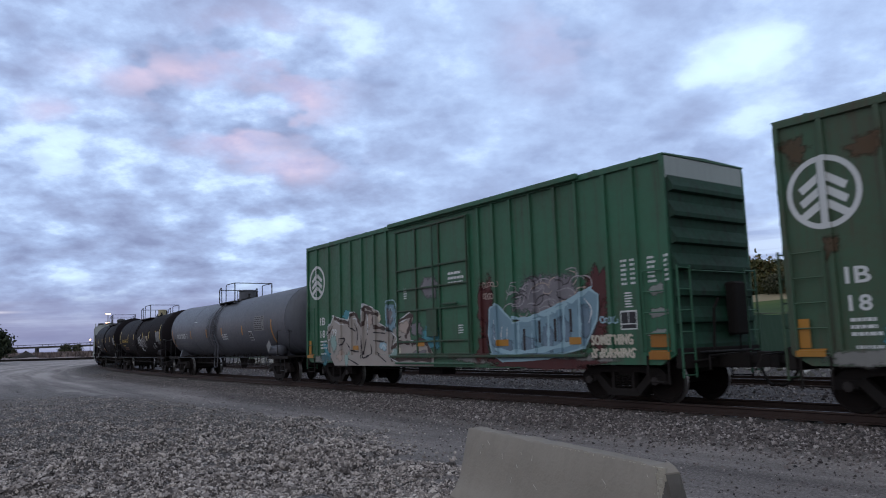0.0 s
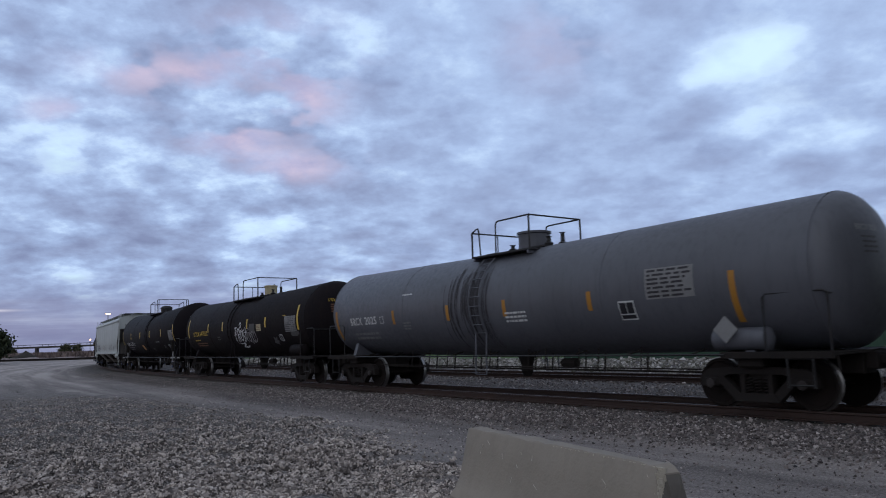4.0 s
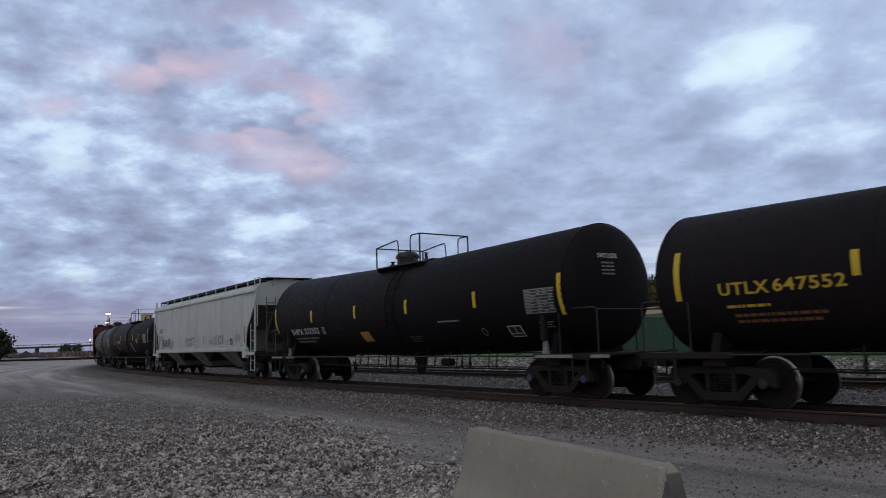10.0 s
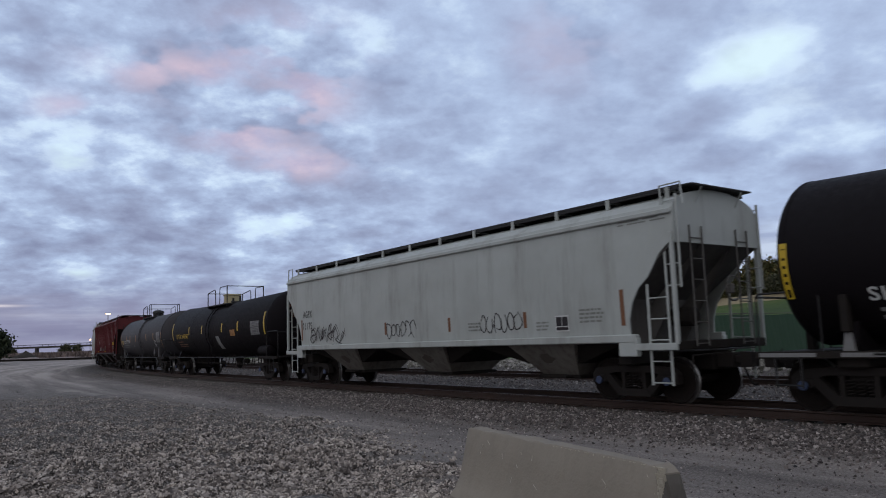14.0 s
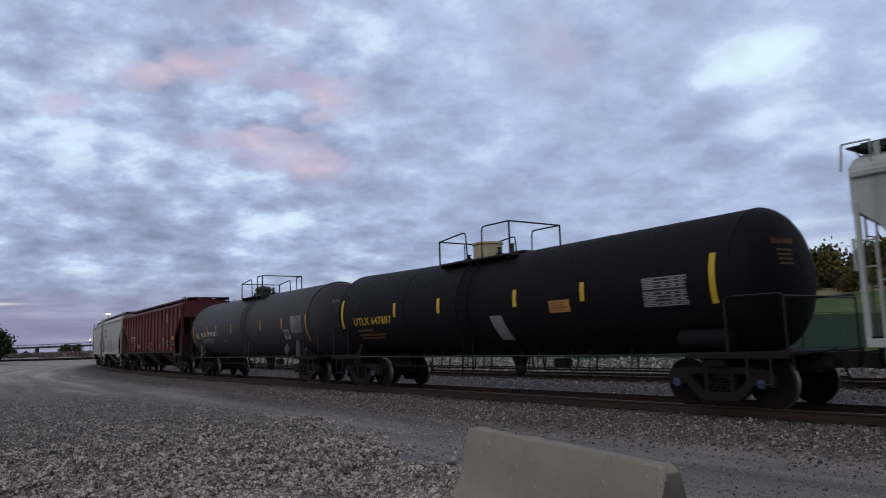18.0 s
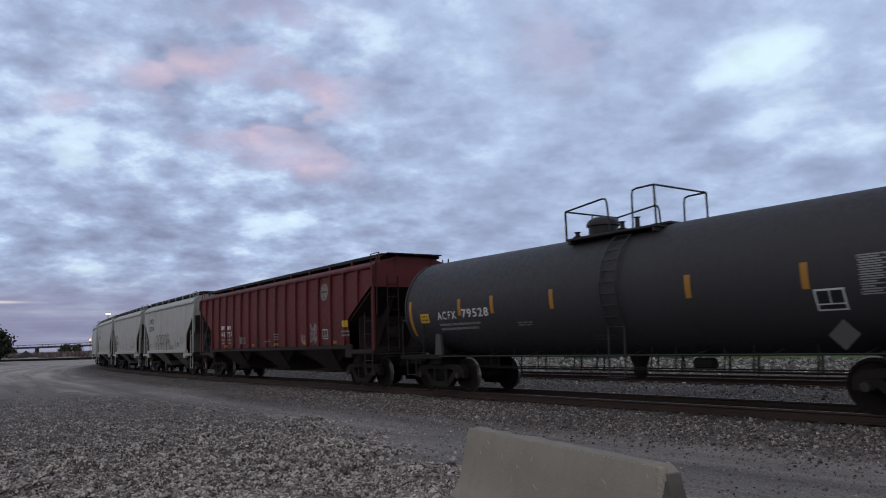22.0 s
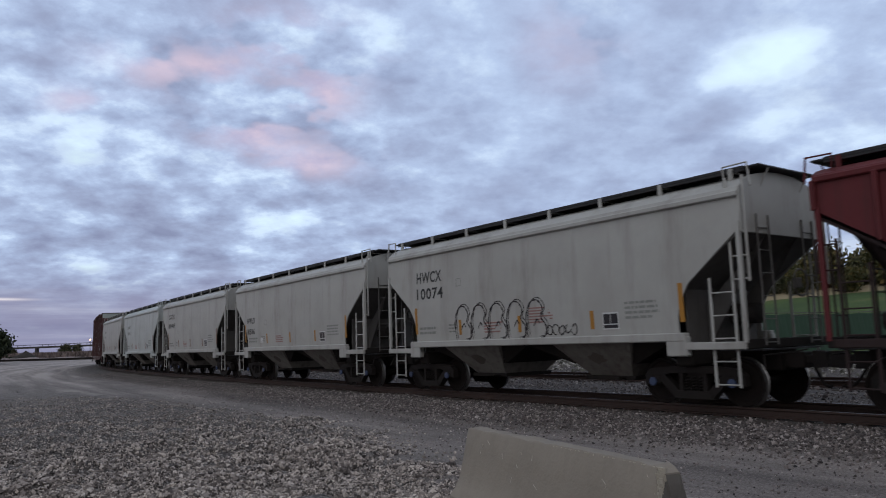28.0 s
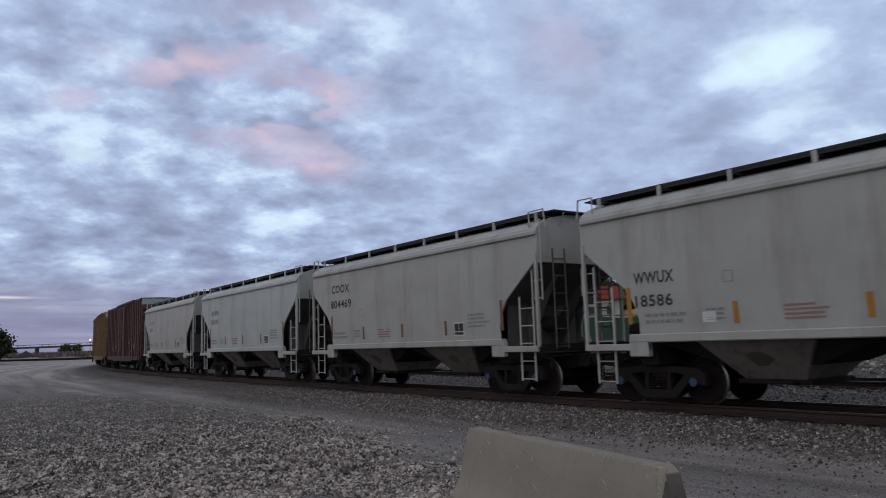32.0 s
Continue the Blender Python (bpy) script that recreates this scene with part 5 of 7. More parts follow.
            for x, z, w, h, seed in ((3.0, 1.25, 0.8, 0.4, 91), (3.9, 1.25, 0.7, 0.5, 92), (4.55, 1.4, 0.5, 0.7, 93), (5.1, 1.55, 0.5, 0.75, 94), (5.75, 1.75, 0.45, 0.9, 95), (4.3, 1.0, 2.4, 0.16, 96), (2.62, 1.5, 0.25, 0.8, 97)):
                s.blob(x, z, w, h, G_STEEL, seed, ragged=0.25, lift=0.019)
            s.stroke([[(3.3, 1.95), (3.9, 1.86), (4.6, 1.98), (5.3, 2.18), (6.0, 2.5)], [(2.6, 1.2), (3.2, 1.08), (4.4, 1.14), (5.6, 1.32)]], 0.14, G_ICE, lift=0.021)
            s.stroke([[(x, 1.15), (x + 0.02, 1.5), (x + 0.05, 1.82 + 0.22 * (x - 3.5))] for x in (3.5, 4.02, 4.55, 5.05, 5.6)], 0.11, G_ICE, lift=0.022)
            s.stroke([[(2.7, 1.9), (2.62, 1.6), (2.75, 1.35)], [(2.95, 1.75), (2.88, 1.5), (2.95, 1.3)], [(3.12, 1.7), (3.1, 1.4)], [(5.75, 2.25), (5.95, 2.0), (5.85, 1.7)]], 0.04, G_WHITE, lift=0.024)
            for x, z in ((3.74, 1.38), (4.28, 1.56), (4.80, 1.58), (5.31, 1.78)):
                s.patch("graffiti", x, z, 0.075, 0.52, G_BLACK, lift=0.025)
                s.stroke([[(x - 0.16, z + 0.3), (x, z + 0.36), (x + 0.18, z + 0.32)], [(x - 0.1, z + 0.42), (x + 0.12, z + 0.3)]], 0.06, G_BLUE, lift=0.026)
            s.stroke([[(2.4, 2.2), (2.3, 1.6), (2.42, 1.05), (2.9, 0.96)], [(6.18, 2.3), (6.12, 1.75), (5.75, 1.15)]], 0.05, G_BLACK, lift=0.02)
            for x in (2.95, 5.45):
                s.patch("reflector", x, 1.32, 0.42, 0.16, AMBER, lift=0.03)
            s.stroke(scribble(2.52, 2.82, 0.62, 0.16, 6, 33), 0.03, G_BEIGE, lift=0.012)
            s.stroke(scribble(2.40, 2.52, 0.42, 0.18, 4, 34), 0.03, G_BEIGE, lift=0.012)
            for k in (0, 1):
                s.words("SOMETHING", 5.90 + 0.025 * k, 7.03 + 0.025 * k, 1.33 - 0.012 * k, 0.22, G_SAND, "graffiti", lift=0.030 + 0.002 * k)
                s.words("IS BURNING", 5.94 + 0.025 * k, 7.10 + 0.025 * k, 1.05 - 0.012 * k, 0.20, G_SAND, "graffiti", lift=0.030 + 0.002 * k)
            s.stroke(scribble(6.42, 1.74, 0.5, 0.16, 4, 35), 0.045, G_ICE, lift=0.016)
        else:
            for x, z, w, h, seed in ((-7.75, 4.45, 0.6, 0.7, 101), (-7.3, 2.75, 0.35, 0.5, 102), (-6.6, 4.3, 0.8, 0.5, 103), (-5.2, 3.6, 0.7, 0.9, 104)):
                s.blob(x, z, w, h, RUSTSTAIN, seed, "rust_stain", "thin brown rust stain", ragged=0.4)
            s.blob(-4.0, 1.6, 3.6, 1.5, G_BEIGE, 13, label="beige and teal sprayed piece", ragged=0.22)
            s.blob(-6.2, 1.3, 0.8, 0.9, G_TEAL, 14, ragged=0.3, lift=0.008)


# ---- tank cars ----
def tank_car(label, u, mat, half, R, zc, head, dome="cream", name="tank_car", ladder_x=-0.35, reservoir=True, rim=False, rails=(-2.28, 0.8), dome_x=-1.2, head_marks=None, fore=None, dish=0.45, back=0.29, fall=0.0, wide=1.0, cap="grey"):
    car = thing(name, label, "tank car", "train cars")

    def axis(x):
        """Height of the shell's axis: it falls towards the outlet in the middle."""
        return zc + fall * max(abs(x) - 0.4, 0.0)

    def sloped(sh):
        sh.v = [(x, y, z + axis(x) - zc) for x, y, z in sh.v]
        return sh

    # head: x of the end of the straight shell
    prof = []
    for i in range(9):
        a = math.pi / 2 * i / 8
        prof.append((dish * R * math.cos(a), max(0.01, R * math.sin(a))))
    front = fore or head
    full = [(-x * back / dish - head, r) for x, r in prof] + [(x, R) for x in (-0.4, 0.0, 0.4)] + [(x + front, r) for x, r in prof[::-1]]
    part("tank", sloped(Shape().lathe(full, "x", (0, 0, zc), 64)), mat, car, "long cylindrical tank with domed ends", smooth=True)
    for x in (-head, -head / 2.1, head / 2.1, front) if not rim else (-head - 0.02, front + 0.02):
        part("weld_band", sloped(Shape().lathe([(x - 0.03, R - 0.02), (x - 0.03, R + 0.006 + 0.02 * rim), (x + 0.03, R + 0.006 + 0.02 * rim), (x + 0.03, R - 0.02)], "x", (0, 0, zc), 64)), mat, car, smooth=True)
    L = half + 2.08
    for sg in (-1, 1):
        x0, x1 = sorted((sg * (half - 1.1), sg * (L - 0.55)))
        part("end_sill", Shape().box(x0, x1, -0.26, 0.26, 0.62, 1.02, 0.02).box(sg * half - 0.25, sg * half + 0.25, -1.25, 1.25, 0.76, 1.0, 0.03), UNDER, car)
        part("saddle", Shape().prism_x([(-1.2, 0.98), (1.2, 0.98), (1.05, axis(half) - 0.72 * R), (0.5, axis(half) - 0.98 * R), (-0.5, axis(half) - 0.98 * R), (-1.05, axis(half) - 0.72 * R)], sg * half - 0.09, sg * half + 0.09), mat, car)
        x0, x1 = sorted((sg * (half - 0.5), sg * (L - 0.5)))
        part("end_platform", Shape().box(x0, x1, -1.36, 1.36, 0.98, 1.03, 0.01).box(x0, x1, -1.38, -1.30, 0.92, 1.04, 0.008).box(x0, x1, 1.30, 1.38, 0.92, 1.04, 0.008), UNDER, car)
        xe = sg * (L - 0.55)
        xi = sg * (half + 0.4)
        part("end_handrail", Shape().tube([(xi, -1.34, 1.0), (xi, -1.34, 1.98), (xi + sg * 0.06, -1.34, 2.05), (xe - sg * 0.06, -1.32, 2.05), (xe, -1.3, 2.0), (xe, 1.3, 2.0), (xe - sg * 0.06, 1.32, 2.05), (xi, 1.34, 2.02), (xi, 1.34, 1.0)], 0.02, 6).tube([(xe, -1.3, 2.0), (xe, -1.3, 1.0)], 0.018, 5).tube([(xe, 1.3, 2.0), (xe, 1.3, 1.0)], 0.018, 5), BLACKRAIL, car)
        coupler(car, sg * (half + 1.2), sg * (L + 0.0))
        for y in (-1.36, 1.36):
            ladder(car, sg * (half + 1.0), y, 0.42, 1.0, 0.45, BLACKRAIL, 0.45, "stirrup_step")
    part("brake_stand", Shape().box(-L + 0.62, -L + 0.78, 0.2, 0.4, 1.02, 2.2, 0.02).tube([(-L + 0.6, 0.3 + 0.25 * math.cos(a), 2.1 + 0.25 * math.sin(a)) for a in np.linspace(0, 6.283, 15)], 0.018, 5), UNDER, car)
    for y in (-1.38, 1.38):
        part("side_rail", Shape().tube([(-half + 0.4, y, 0.99), (half - 0.4, y, 0.99)], 0.022, 6), BLACKRAIL, car, "thin safety rail along the tank")
        for x in np.arange(-half + 0.9, half - 0.5, 1.55):
            part("rail_bracket", Shape().tube([(x, y, 0.99), (x, y * 0.62, zc - 0.9 * R)], 0.016, 4), UNDER, car)
    part("brake_rigging", Shape().tube([(-half + 1.2, -0.55, 0.66), (half - 1.2, -0.5, 0.62)], 0.022, 5).tube([(-half + 1.2, -0.9, 0.72), (half - 1.2, -0.95, 0.70)], 0.014, 5), UNDER, car)
    part("brake_cylinder", Shape().lathe([(1.7, 0.05), (1.72, 0.12), (2.15, 0.12), (2.17, 0.05)], "x", (0, -0.35, 0.78), 12), UNDER, car)
    for x in (-4.3, -3.4, -2.5, -1.3, -0.6, 0.9, 1.5, 2.6, 3.2, 4.4):
        part("rigging_hanger", Shape().tube([(x, -0.55, 0.6), (x, -0.5, zc - R + 0.06)], 0.022, 5), UNDER, car)
        part("rigging_hanger", Shape().tube([(x + 0.12, -0.92, 0.66), (x + 0.12, -0.85, zc - R + 0.2)], 0.018, 5), UNDER, car)
    part("outlet_valve", Shape().lathe([(0.42, 0.10), (0.55, 0.16), (0.72, 0.16), (0.95, 0.24)], "z", (0, 0, 0), 14), UNDER, car)
    if reservoir:
        part("air_reservoir", Shape().lathe([(half - 0.75, 0.10), (half - 0.68, 0.21), (half + 0.35, 0.21), (half + 0.42, 0.10)], "x", (0, -1.12, 1.27), 16), mat, car, "small horizontal air tank", smooth=True)
    # walkway, hand rails and ladder
    top = zc + R
    z = top - 0.09
    a, b = rails
    part("top_walkway", Shape().box(a, b, -0.95, -0.45, z - 0.05, z, 0.008).box(a, b, 0.45, 0.95, z - 0.05, z, 0.008).box(a, a + 0.5, -0.45, 0.45, z - 0.05 + 0.1, z + 0.1, 0.008).box(b - 0.5, b, -0.45, 0.45, z - 0.05 + 0.1, z + 0.1, 0.008), GRATE, car)
    for xb in (a + 0.08, b - 0.08):
        part("walkway_bracket", Shape().box(xb - 0.03, xb + 0.03, -0.95, 0.95, z - 0.14, z - 0.05, 0.01), mat, car)
    H = z + 0.84

    def bent(pts):
        out = [pts[0]]
        for i in range(1, len(pts) - 1):
            p, q, r = Vector(pts[i - 1]), Vector(pts[i]), Vector(pts[i + 1])
            e = min(0.12, (p - q).length * 0.4, (r - q).length * 0.4)
            s0, s1 = q + (p - q).normalized() * e, q + (r - q).normalized() * e
            out += [tuple(s0), tuple(q.lerp((s0 + s1) / 2, 0.45)), tuple(s1)]
        return out + [pts[-1]]

    lx = ladder_x
    for sy in (-1, 1):
        y = sy * 0.93
        part("rail_post", Shape().tube([(a, y, z - 0.05), (a, y, H - 0.18)], 0.026, 6), BLACKRAIL, car)
        part("handrail", Shape().tube(bent([(a, y, H - 0.18), (lx - 0.36, y, H - 0.05), (lx - 0.30, y, z)]), 0.022, 6), BLACKRAIL, car, "black pipe handrail on top")
        part("handrail", Shape().tube(bent([(lx + 0.34, y, z), (lx + 0.36, y, H), (b, y, H)]), 0.022, 6), BLACKRAIL, car)
        part("rail_post", Shape().tube([(b, y, z - 0.05), (b, y, H)], 0.026, 6), BLACKRAIL, car)
    part("cross_rail", Shape().tube([(a, -0.93, H - 0.18), (a, 0.93, H - 0.18)], 0.022, 6), BLACKRAIL, car)
    part("cross_rail", Shape().tube([(b, -0.93, H), (b, 0.93, H)], 0.022, 6), BLACKRAIL, car)
    part("rail_post", Shape().tube([(a, 0.0, z + 0.1), (a, 0.0, H - 0.18)], 0.016, 5), BLACKRAIL, car)
    for sy in (-1, 1):
        sh = Shape()
        arc = [(sy * (R + 0.07) * math.cos(t), zc + (R + 0.07) * math.sin(t)) for t in np.linspace(-0.55, 0.95, 10)]
        arc = [(sy * (R * 0.93), 0.52)] + arc
        for dx in (-0.22, 0.22):
            sh.tube([(lx + dx, y, zz) for y, zz in arc], 0.024, 5)
        for y, zz in arc[::1]:
            sh.tube([(lx - 0.22, y, zz), (lx + 0.22, y, zz)], 0.014, 4)
        part("ladder", sh, mat, car, "curved side ladder")
    dm, dlabel = {"cream": (CREAM, "cream-painted valve housing"), "grey": (mat, "round manway housing"), "black": (BLACKRAIL, "black manway with bolts")}[dome]
    dx = dome_x
    if dome == "black":
        hs = Shape().lathe([(top - 0.06, 0.35), (top + 0.24, 0.35), (top + 0.24, 0.40), (top + 0.29, 0.40), (top + 0.37, 0.36), (top + 0.44, 0.26), (top + 0.47, 0.10)], "z", (dx, 0, 0), 24)
    else:
        hs = Shape().lathe([(h, r * wide) for h, r in ((top - 0.06, 0.42), (top + 0.38, 0.42), (top + 0.40, 0.46), (top + 0.45, 0.46), (top + 0.47, 0.36))], "z", (dx, 0, 0), 28)
    part("valve_housing", hs, dm, car, dlabel, smooth=True)
    for vx, vy, vh in ((dx + 0.75, -0.2, 0.2), (dx + 0.95, 0.1, 0.3), (dx - 0.7, -0.15, 0.15)):
        part("valve", Shape().lathe([(top - 0.05, 0.09), (top + 0.06, 0.12), (top + 0.09, 0.06), (top + vh, 0.05), (top + vh + 0.03, 0.09)], "z", (vx, vy, 0), 10), BLACKRAIL, car)
    if head_marks:
        for k, (txt, z0, h) in enumerate(((head_marks[0], zc + 0.66, 0.11), (None, zc + 0.36, 0.26))):
            if txt:
                v, f = glyphs(txt)
                pts = [(-0.62 + p[0] * 0.60, z0 - h / 2 + p[1] * h) for p in v]
            else:
                pts, f = [], []
                for i in range(4):
                    for q in range(3):
                        n0 = len(pts)
                        y0, zr = -0.55 + 0.14 * q, z0 + h / 2 - h * i / 3
                        pts += [(y0, zr - 0.018), (y0 + 0.11, zr - 0.018), (y0 + 0.11, zr + 0.018), (y0, zr + 0.018)]
                        f.append((n0, n0 + 1, n0 + 2, n0 + 3))
            me = bpy.data.meshes.new("head_lettering")
            me.from_pydata([(front + dish * R * math.sqrt(max(0.0, 1 - (y * y + (zz - zc) ** 2) / R ** 2)) + 0.008, y, zz + axis(front) - zc) for y, zz in pts], [], f)
            me.materials.append(head_marks[1] if txt else head_marks[2])
            tagged(part("head_lettering", me, None, car), kind="stuff")
    TRAIN.append((car, u, half, add_trucks(car, half, cap)))
    return car, Skin(car, lambda x, zz: -math.sqrt(max(0.02, R * R - (zz - axis(x)) ** 2)))


def tank_cars():
    yb = lambda s, xs, z, h, mat, w=0.13: [s.patch("reflector", x, z, w, h, mat, "bright reflective strip", n=8) for x in xs]
    # grey
    car, s = tank_car("grey tank car streaked with black spill at the ladder", 35.62, GREYTANK, 7.22, 1.41, 2.36, 8.22, "grey", fore=8.5, ladder_x=-0.35, rails=(-1.0, 1.3), dome_x=0.5, head_marks=("BRCX 2025", GREYLET, FAINT), fall=0.012)
    s.words("BRCX", -7.10, -6.35, 2.14, 0.25, WHITE)
    s.words("2025", -6.17, -5.45, 2.14, 0.25, WHITE)
    s.ring(-5.12, 2.13, 0.15, 0.025, WHITE, "stencil_box", n=4)
    s.rows(-7.05, -5.45, 1.66, 0.28, 2, GREYLET, 3, dash=0.2)
    s.rows(-3.95, -3.35, 2.83, 0.08, 1, WHITE, 4)
    s.rows(-3.95, -3.45, 1.90, 0.26, 3, GREYLET, 5)
    s.rows(0.75, 1.55, 1.95, 0.3, 3, WHITE, 8)
    yb(s, (-8.03, 7.10), 2.05, 0.95, AMBER)
    yb(s, (-4.43, -1.64, 0.75, 3.6), 2.18, 0.42, AMBER)
    s.patch("capacity_sheet", 5.72, 2.42, 1.15, 0.62, GREYLET, "white stencilled capacity table")
    s.rows(5.2, 6.25, 2.42, 0.6, 7, DARKTANK, 3, lift=0.010, dash=0.2)
    s.data_panel(4.6, 1.92, 0.42, 0.4)
    rng = random.Random(6)
    for k in range(44):
        x, l = rng.gauss(-0.75, 0.45), rng.uniform(0.6, 2.1)
        z0 = rng.uniform(2.9, 3.45)
        s.stroke([[(x, z0), (x + rng.uniform(-0.03, 0.03), z0 - l * 0.5), (x + rng.uniform(-0.05, 0.05), max(1.1, z0 - l))]], rng.uniform(0.015, 0.07), DARKTANK, "spill_run", "dark spill run down the shell", lift=0.012)
    part("placard_holder", Shape().prism([(6.65, 1.45), (6.9, 1.7), (7.15, 1.45), (6.9, 1.2)], -1.42, -1.40), GREYLET, car)
    # black with tag
    car, s = tank_car("black tank car with yellow strips and a white sprayed tag", 53.86, BLACKTANK, 6.72, 1.42, 2.34, 7.7, "cream", fore=7.6, ladder_x=-0.6, rails=(-1.52, 1.63), dome_x=0.84, head_marks=("UTLX 647552", YELLET, BROWNMARK), fall=0.013, wide=0.66)
    s.words("UTLX", -6.40, -5.42, 2.18, 0.23, YELLET)
    s.words("647552", -5.35, -4.10, 2.19, 0.23, YELLET)
    s.rows(-6.3, -5.2, 1.86, 0.10, 1, YELLET, 2)
    s.rows(-6.2, -4.4, 1.64, 0.22, 2, BROWNMARK, 3)
    yb(s, (-7.28, 7.02), 2.50, 0.95, YELLOW)
    yb(s, (-3.93, -1.74, 1.56, 3.72), 2.44, 0.42, YELLOW)
    s.rows(-2.6, -2.1, 1.9, 0.22, 2, FAINT, 5)
    tag = [[(0.0, 1.72), (0.12, 2.15), (0.05, 2.3), (0.32, 2.32)], [(-0.08, 1.98), (0.2, 2.05)], [(0.32, 1.72), (0.38, 2.22), (0.58, 2.2), (0.55, 2.02), (0.40, 1.98), (0.62, 1.72)], [(0.78, 2.2), (0.66, 1.95), (0.76, 1.75), (0.92, 1.85), (0.92, 2.1), (0.78, 2.2)], [(1.2, 2.2), (1.0, 2.12), (1.05, 1.95), (1.2, 1.88), (1.12, 1.72), (0.96, 1.74)], [(1.22, 2.08), (1.55, 2.1)], [(1.38, 2.35), (1.34, 1.9), (1.42, 1.68)], [(0.35, 1.60), (0.95, 1.60), (0.55, 1.46), (1.0, 1.44), (1.25, 1.50)]]
    s.stroke(tag, 0.07, G_WHITE, label="white sprayed tag")
    s.stroke([[(x * 1.04 - 0.06, (z - 1.9) * 1.12 + 1.88) for x, z in q] for q in tag[:-1]], 0.03, G_GREY, lift=0.007)
    s.stroke(scribble(0.9, 1.95, 1.9, 0.8, 5, 19), 0.03, G_GREY, lift=0.007)
    s.stroke(scribble(2.05, 1.85, 0.9, 0.55, 4, 7), 0.05, G_GREY)
    s.ring(0.72, 2.42, 0.13, 0.045, G_WHITE, "graffiti", n=14)
    s.patch("faded_patch", 2.15, 2.22, 0.62, 0.42, FAINT, "grey overpainted patch")
    s.patch("placard", 2.95, 2.24, 0.52, 0.28, CREAM, "faded cream placard")
    s.rows(2.74, 3.16, 2.24, 0.2, 3, BROWNMARK, 13, lift=0.010, dash=0.09)
    s.table(6.30, 2.28, 1.05, 0.58)
    s.rows(5.55, 5.95, 2.62, 0.06, 1, YELLET, 7)
    s.data_panel(5.16, 1.76, 0.36, 0.26)
    s.blob(4.5, 1.65, 0.6, 0.35, FAINT, 6, "worn_patch", ragged=0.4)
    s.blob(6.6, 1.9, 0.9, 0.3, FAINT, 8, "worn_patch", ragged=0.4)
    # black gloss
    car, s = tank_car("glossy black tank car with yellow strips and an orange placard", 72.08, BLACKTANK2, 7.25, 1.50, 2.46, 8.1, "black", fore=7.92, dish=0.30, ladder_x=0.58, reservoir=False, rails=(-1.1, 1.45), dome_x=-0.65, head_marks=("SHPX 212352", WHITE, GREYLET), fall=0.020, cap="blue")
    s.words("SHPX", -6.85, -5.87, 1.93, 0.22, WHITE)
    s.words("212352", -5.72, -4.53, 1.94, 0.22, WHITE)
    s.ring(-4.15, 1.93, 0.16, 0.025, WHITE, "stencil_box", n=4)
    s.words("C", -4.21, -4.09, 1.93, 0.12, WHITE)
    s.rows(-6.75, -4.7, 1.62, 0.24, 2, GREYLET, 3, dash=0.2)
    yb(s, (-8.10, 7.85), 2.40, 0.95, YELLOW)
    yb(s, (-4.9, -1.68, 1.43, 4.72), 2.46, 0.42, YELLOW)
    s.patch("placard", -1.28, 1.64, 0.58, 0.32, ORANGE, "orange placard", lean=-0.06)
    s.patch("white_line", 3.4, 1.95, 1.0, 0.04, GREYLET)
    s.rows(1.2, 1.9, 1.5, 0.2, 3, FAINT, 8)
    s.table(7.14, 2.28, 1.0, 0.56, 0.05)
    s.data_panel(5.96, 1.60, 0.5, 0.28)
    s.ring(4.75, 1.62, 0.10, 0.022, GREYLET, "stencil_ring")
    s.rows(6.9, 7.4, 1.72, 0.16, 3, GREYLET, 14, dash=0.07)
    for a, b in ((-8.75, -7.75), (-7.35, -6.6), (6.35, 6.62), (6.75, 8.05), (8.6, 9.15)):
        part("sill_stripe", Shape().box(a, b, -1.386, -1.381, 0.945, 1.015, 0.001), GREYLET, car, "white reflective stripe on the sill")
    for x in (-7.25, 7.1):
        part("saddle_pad", Shape().prism([(x - 0.10, 1.02), (x + 0.10, 1.02), (x + 0.05, 1.34), (x - 0.05, 1.34)], -1.30, -1.24), GREYLET, car, "pale stencilled saddle pad")
        part("bracket_post", Shape().box(x - 0.07, x + 0.07, -1.38, -1.22, 1.34, 1.95, 0.02), UNDER, car)
    # second black
    car, s = tank_car("black tank car with cream valve housing and tilted grey notice", 109.9, BLACKTANK2, 6.72, 1.40, 2.32, 7.62, "cream", fore=7.25, ladder_x=-0.68, head_marks=("UTLX 647887", BROWNMARK, BROWNMARK), fall=0.013, cap="blue")
    s.words("UTLX", -6.62, -5.65, 2.13, 0.24, YELLET)
    s.words("647887", -5.52, -4.32, 2.13, 0.24, YELLET)
    s.rows(-6.5, -5.3, 1.84, 0.10, 1, BROWNMARK, 2)
    s.rows(-6.5, -4.8, 1.64, 0.2, 2, BROWNMARK, 3)
    yb(s, (-7.40, 6.95), 2.42, 0.95, YELLOW)
    yb(s, (-4.1, -1.81, 1.41, 3.66), 2.40, 0.42, YELLOW)
    s.patch("placard", 0.70, 1.70, 0.46, 0.62, GREYLET, "tilted pale grey notice", lean=-0.16)
    s.patch("placard", 2.92, 2.12, 0.66, 0.28, ORANGE, "yellow-orange notice")
    s.rows(2.65, 3.2, 2.12, 0.22, 4, BROWNMARK, 12, lift=0.010, dash=0.08)
    s.table(5.85, 2.25, 1.05, 0.56)
    # charcoal
    car, s = tank_car("charcoal grey tank car with amber strips and rimmed flat heads", 127.1, DARKTANK, 6.24, 1.425, 2.37, 7.36, "black", ladder_x=0.45, reservoir=False, rim=True, fore=7.08, rails=(-1.18, 1.4), dome_x=-0.85, head_marks=("ACFX 79528", GREYLET, FAINT))
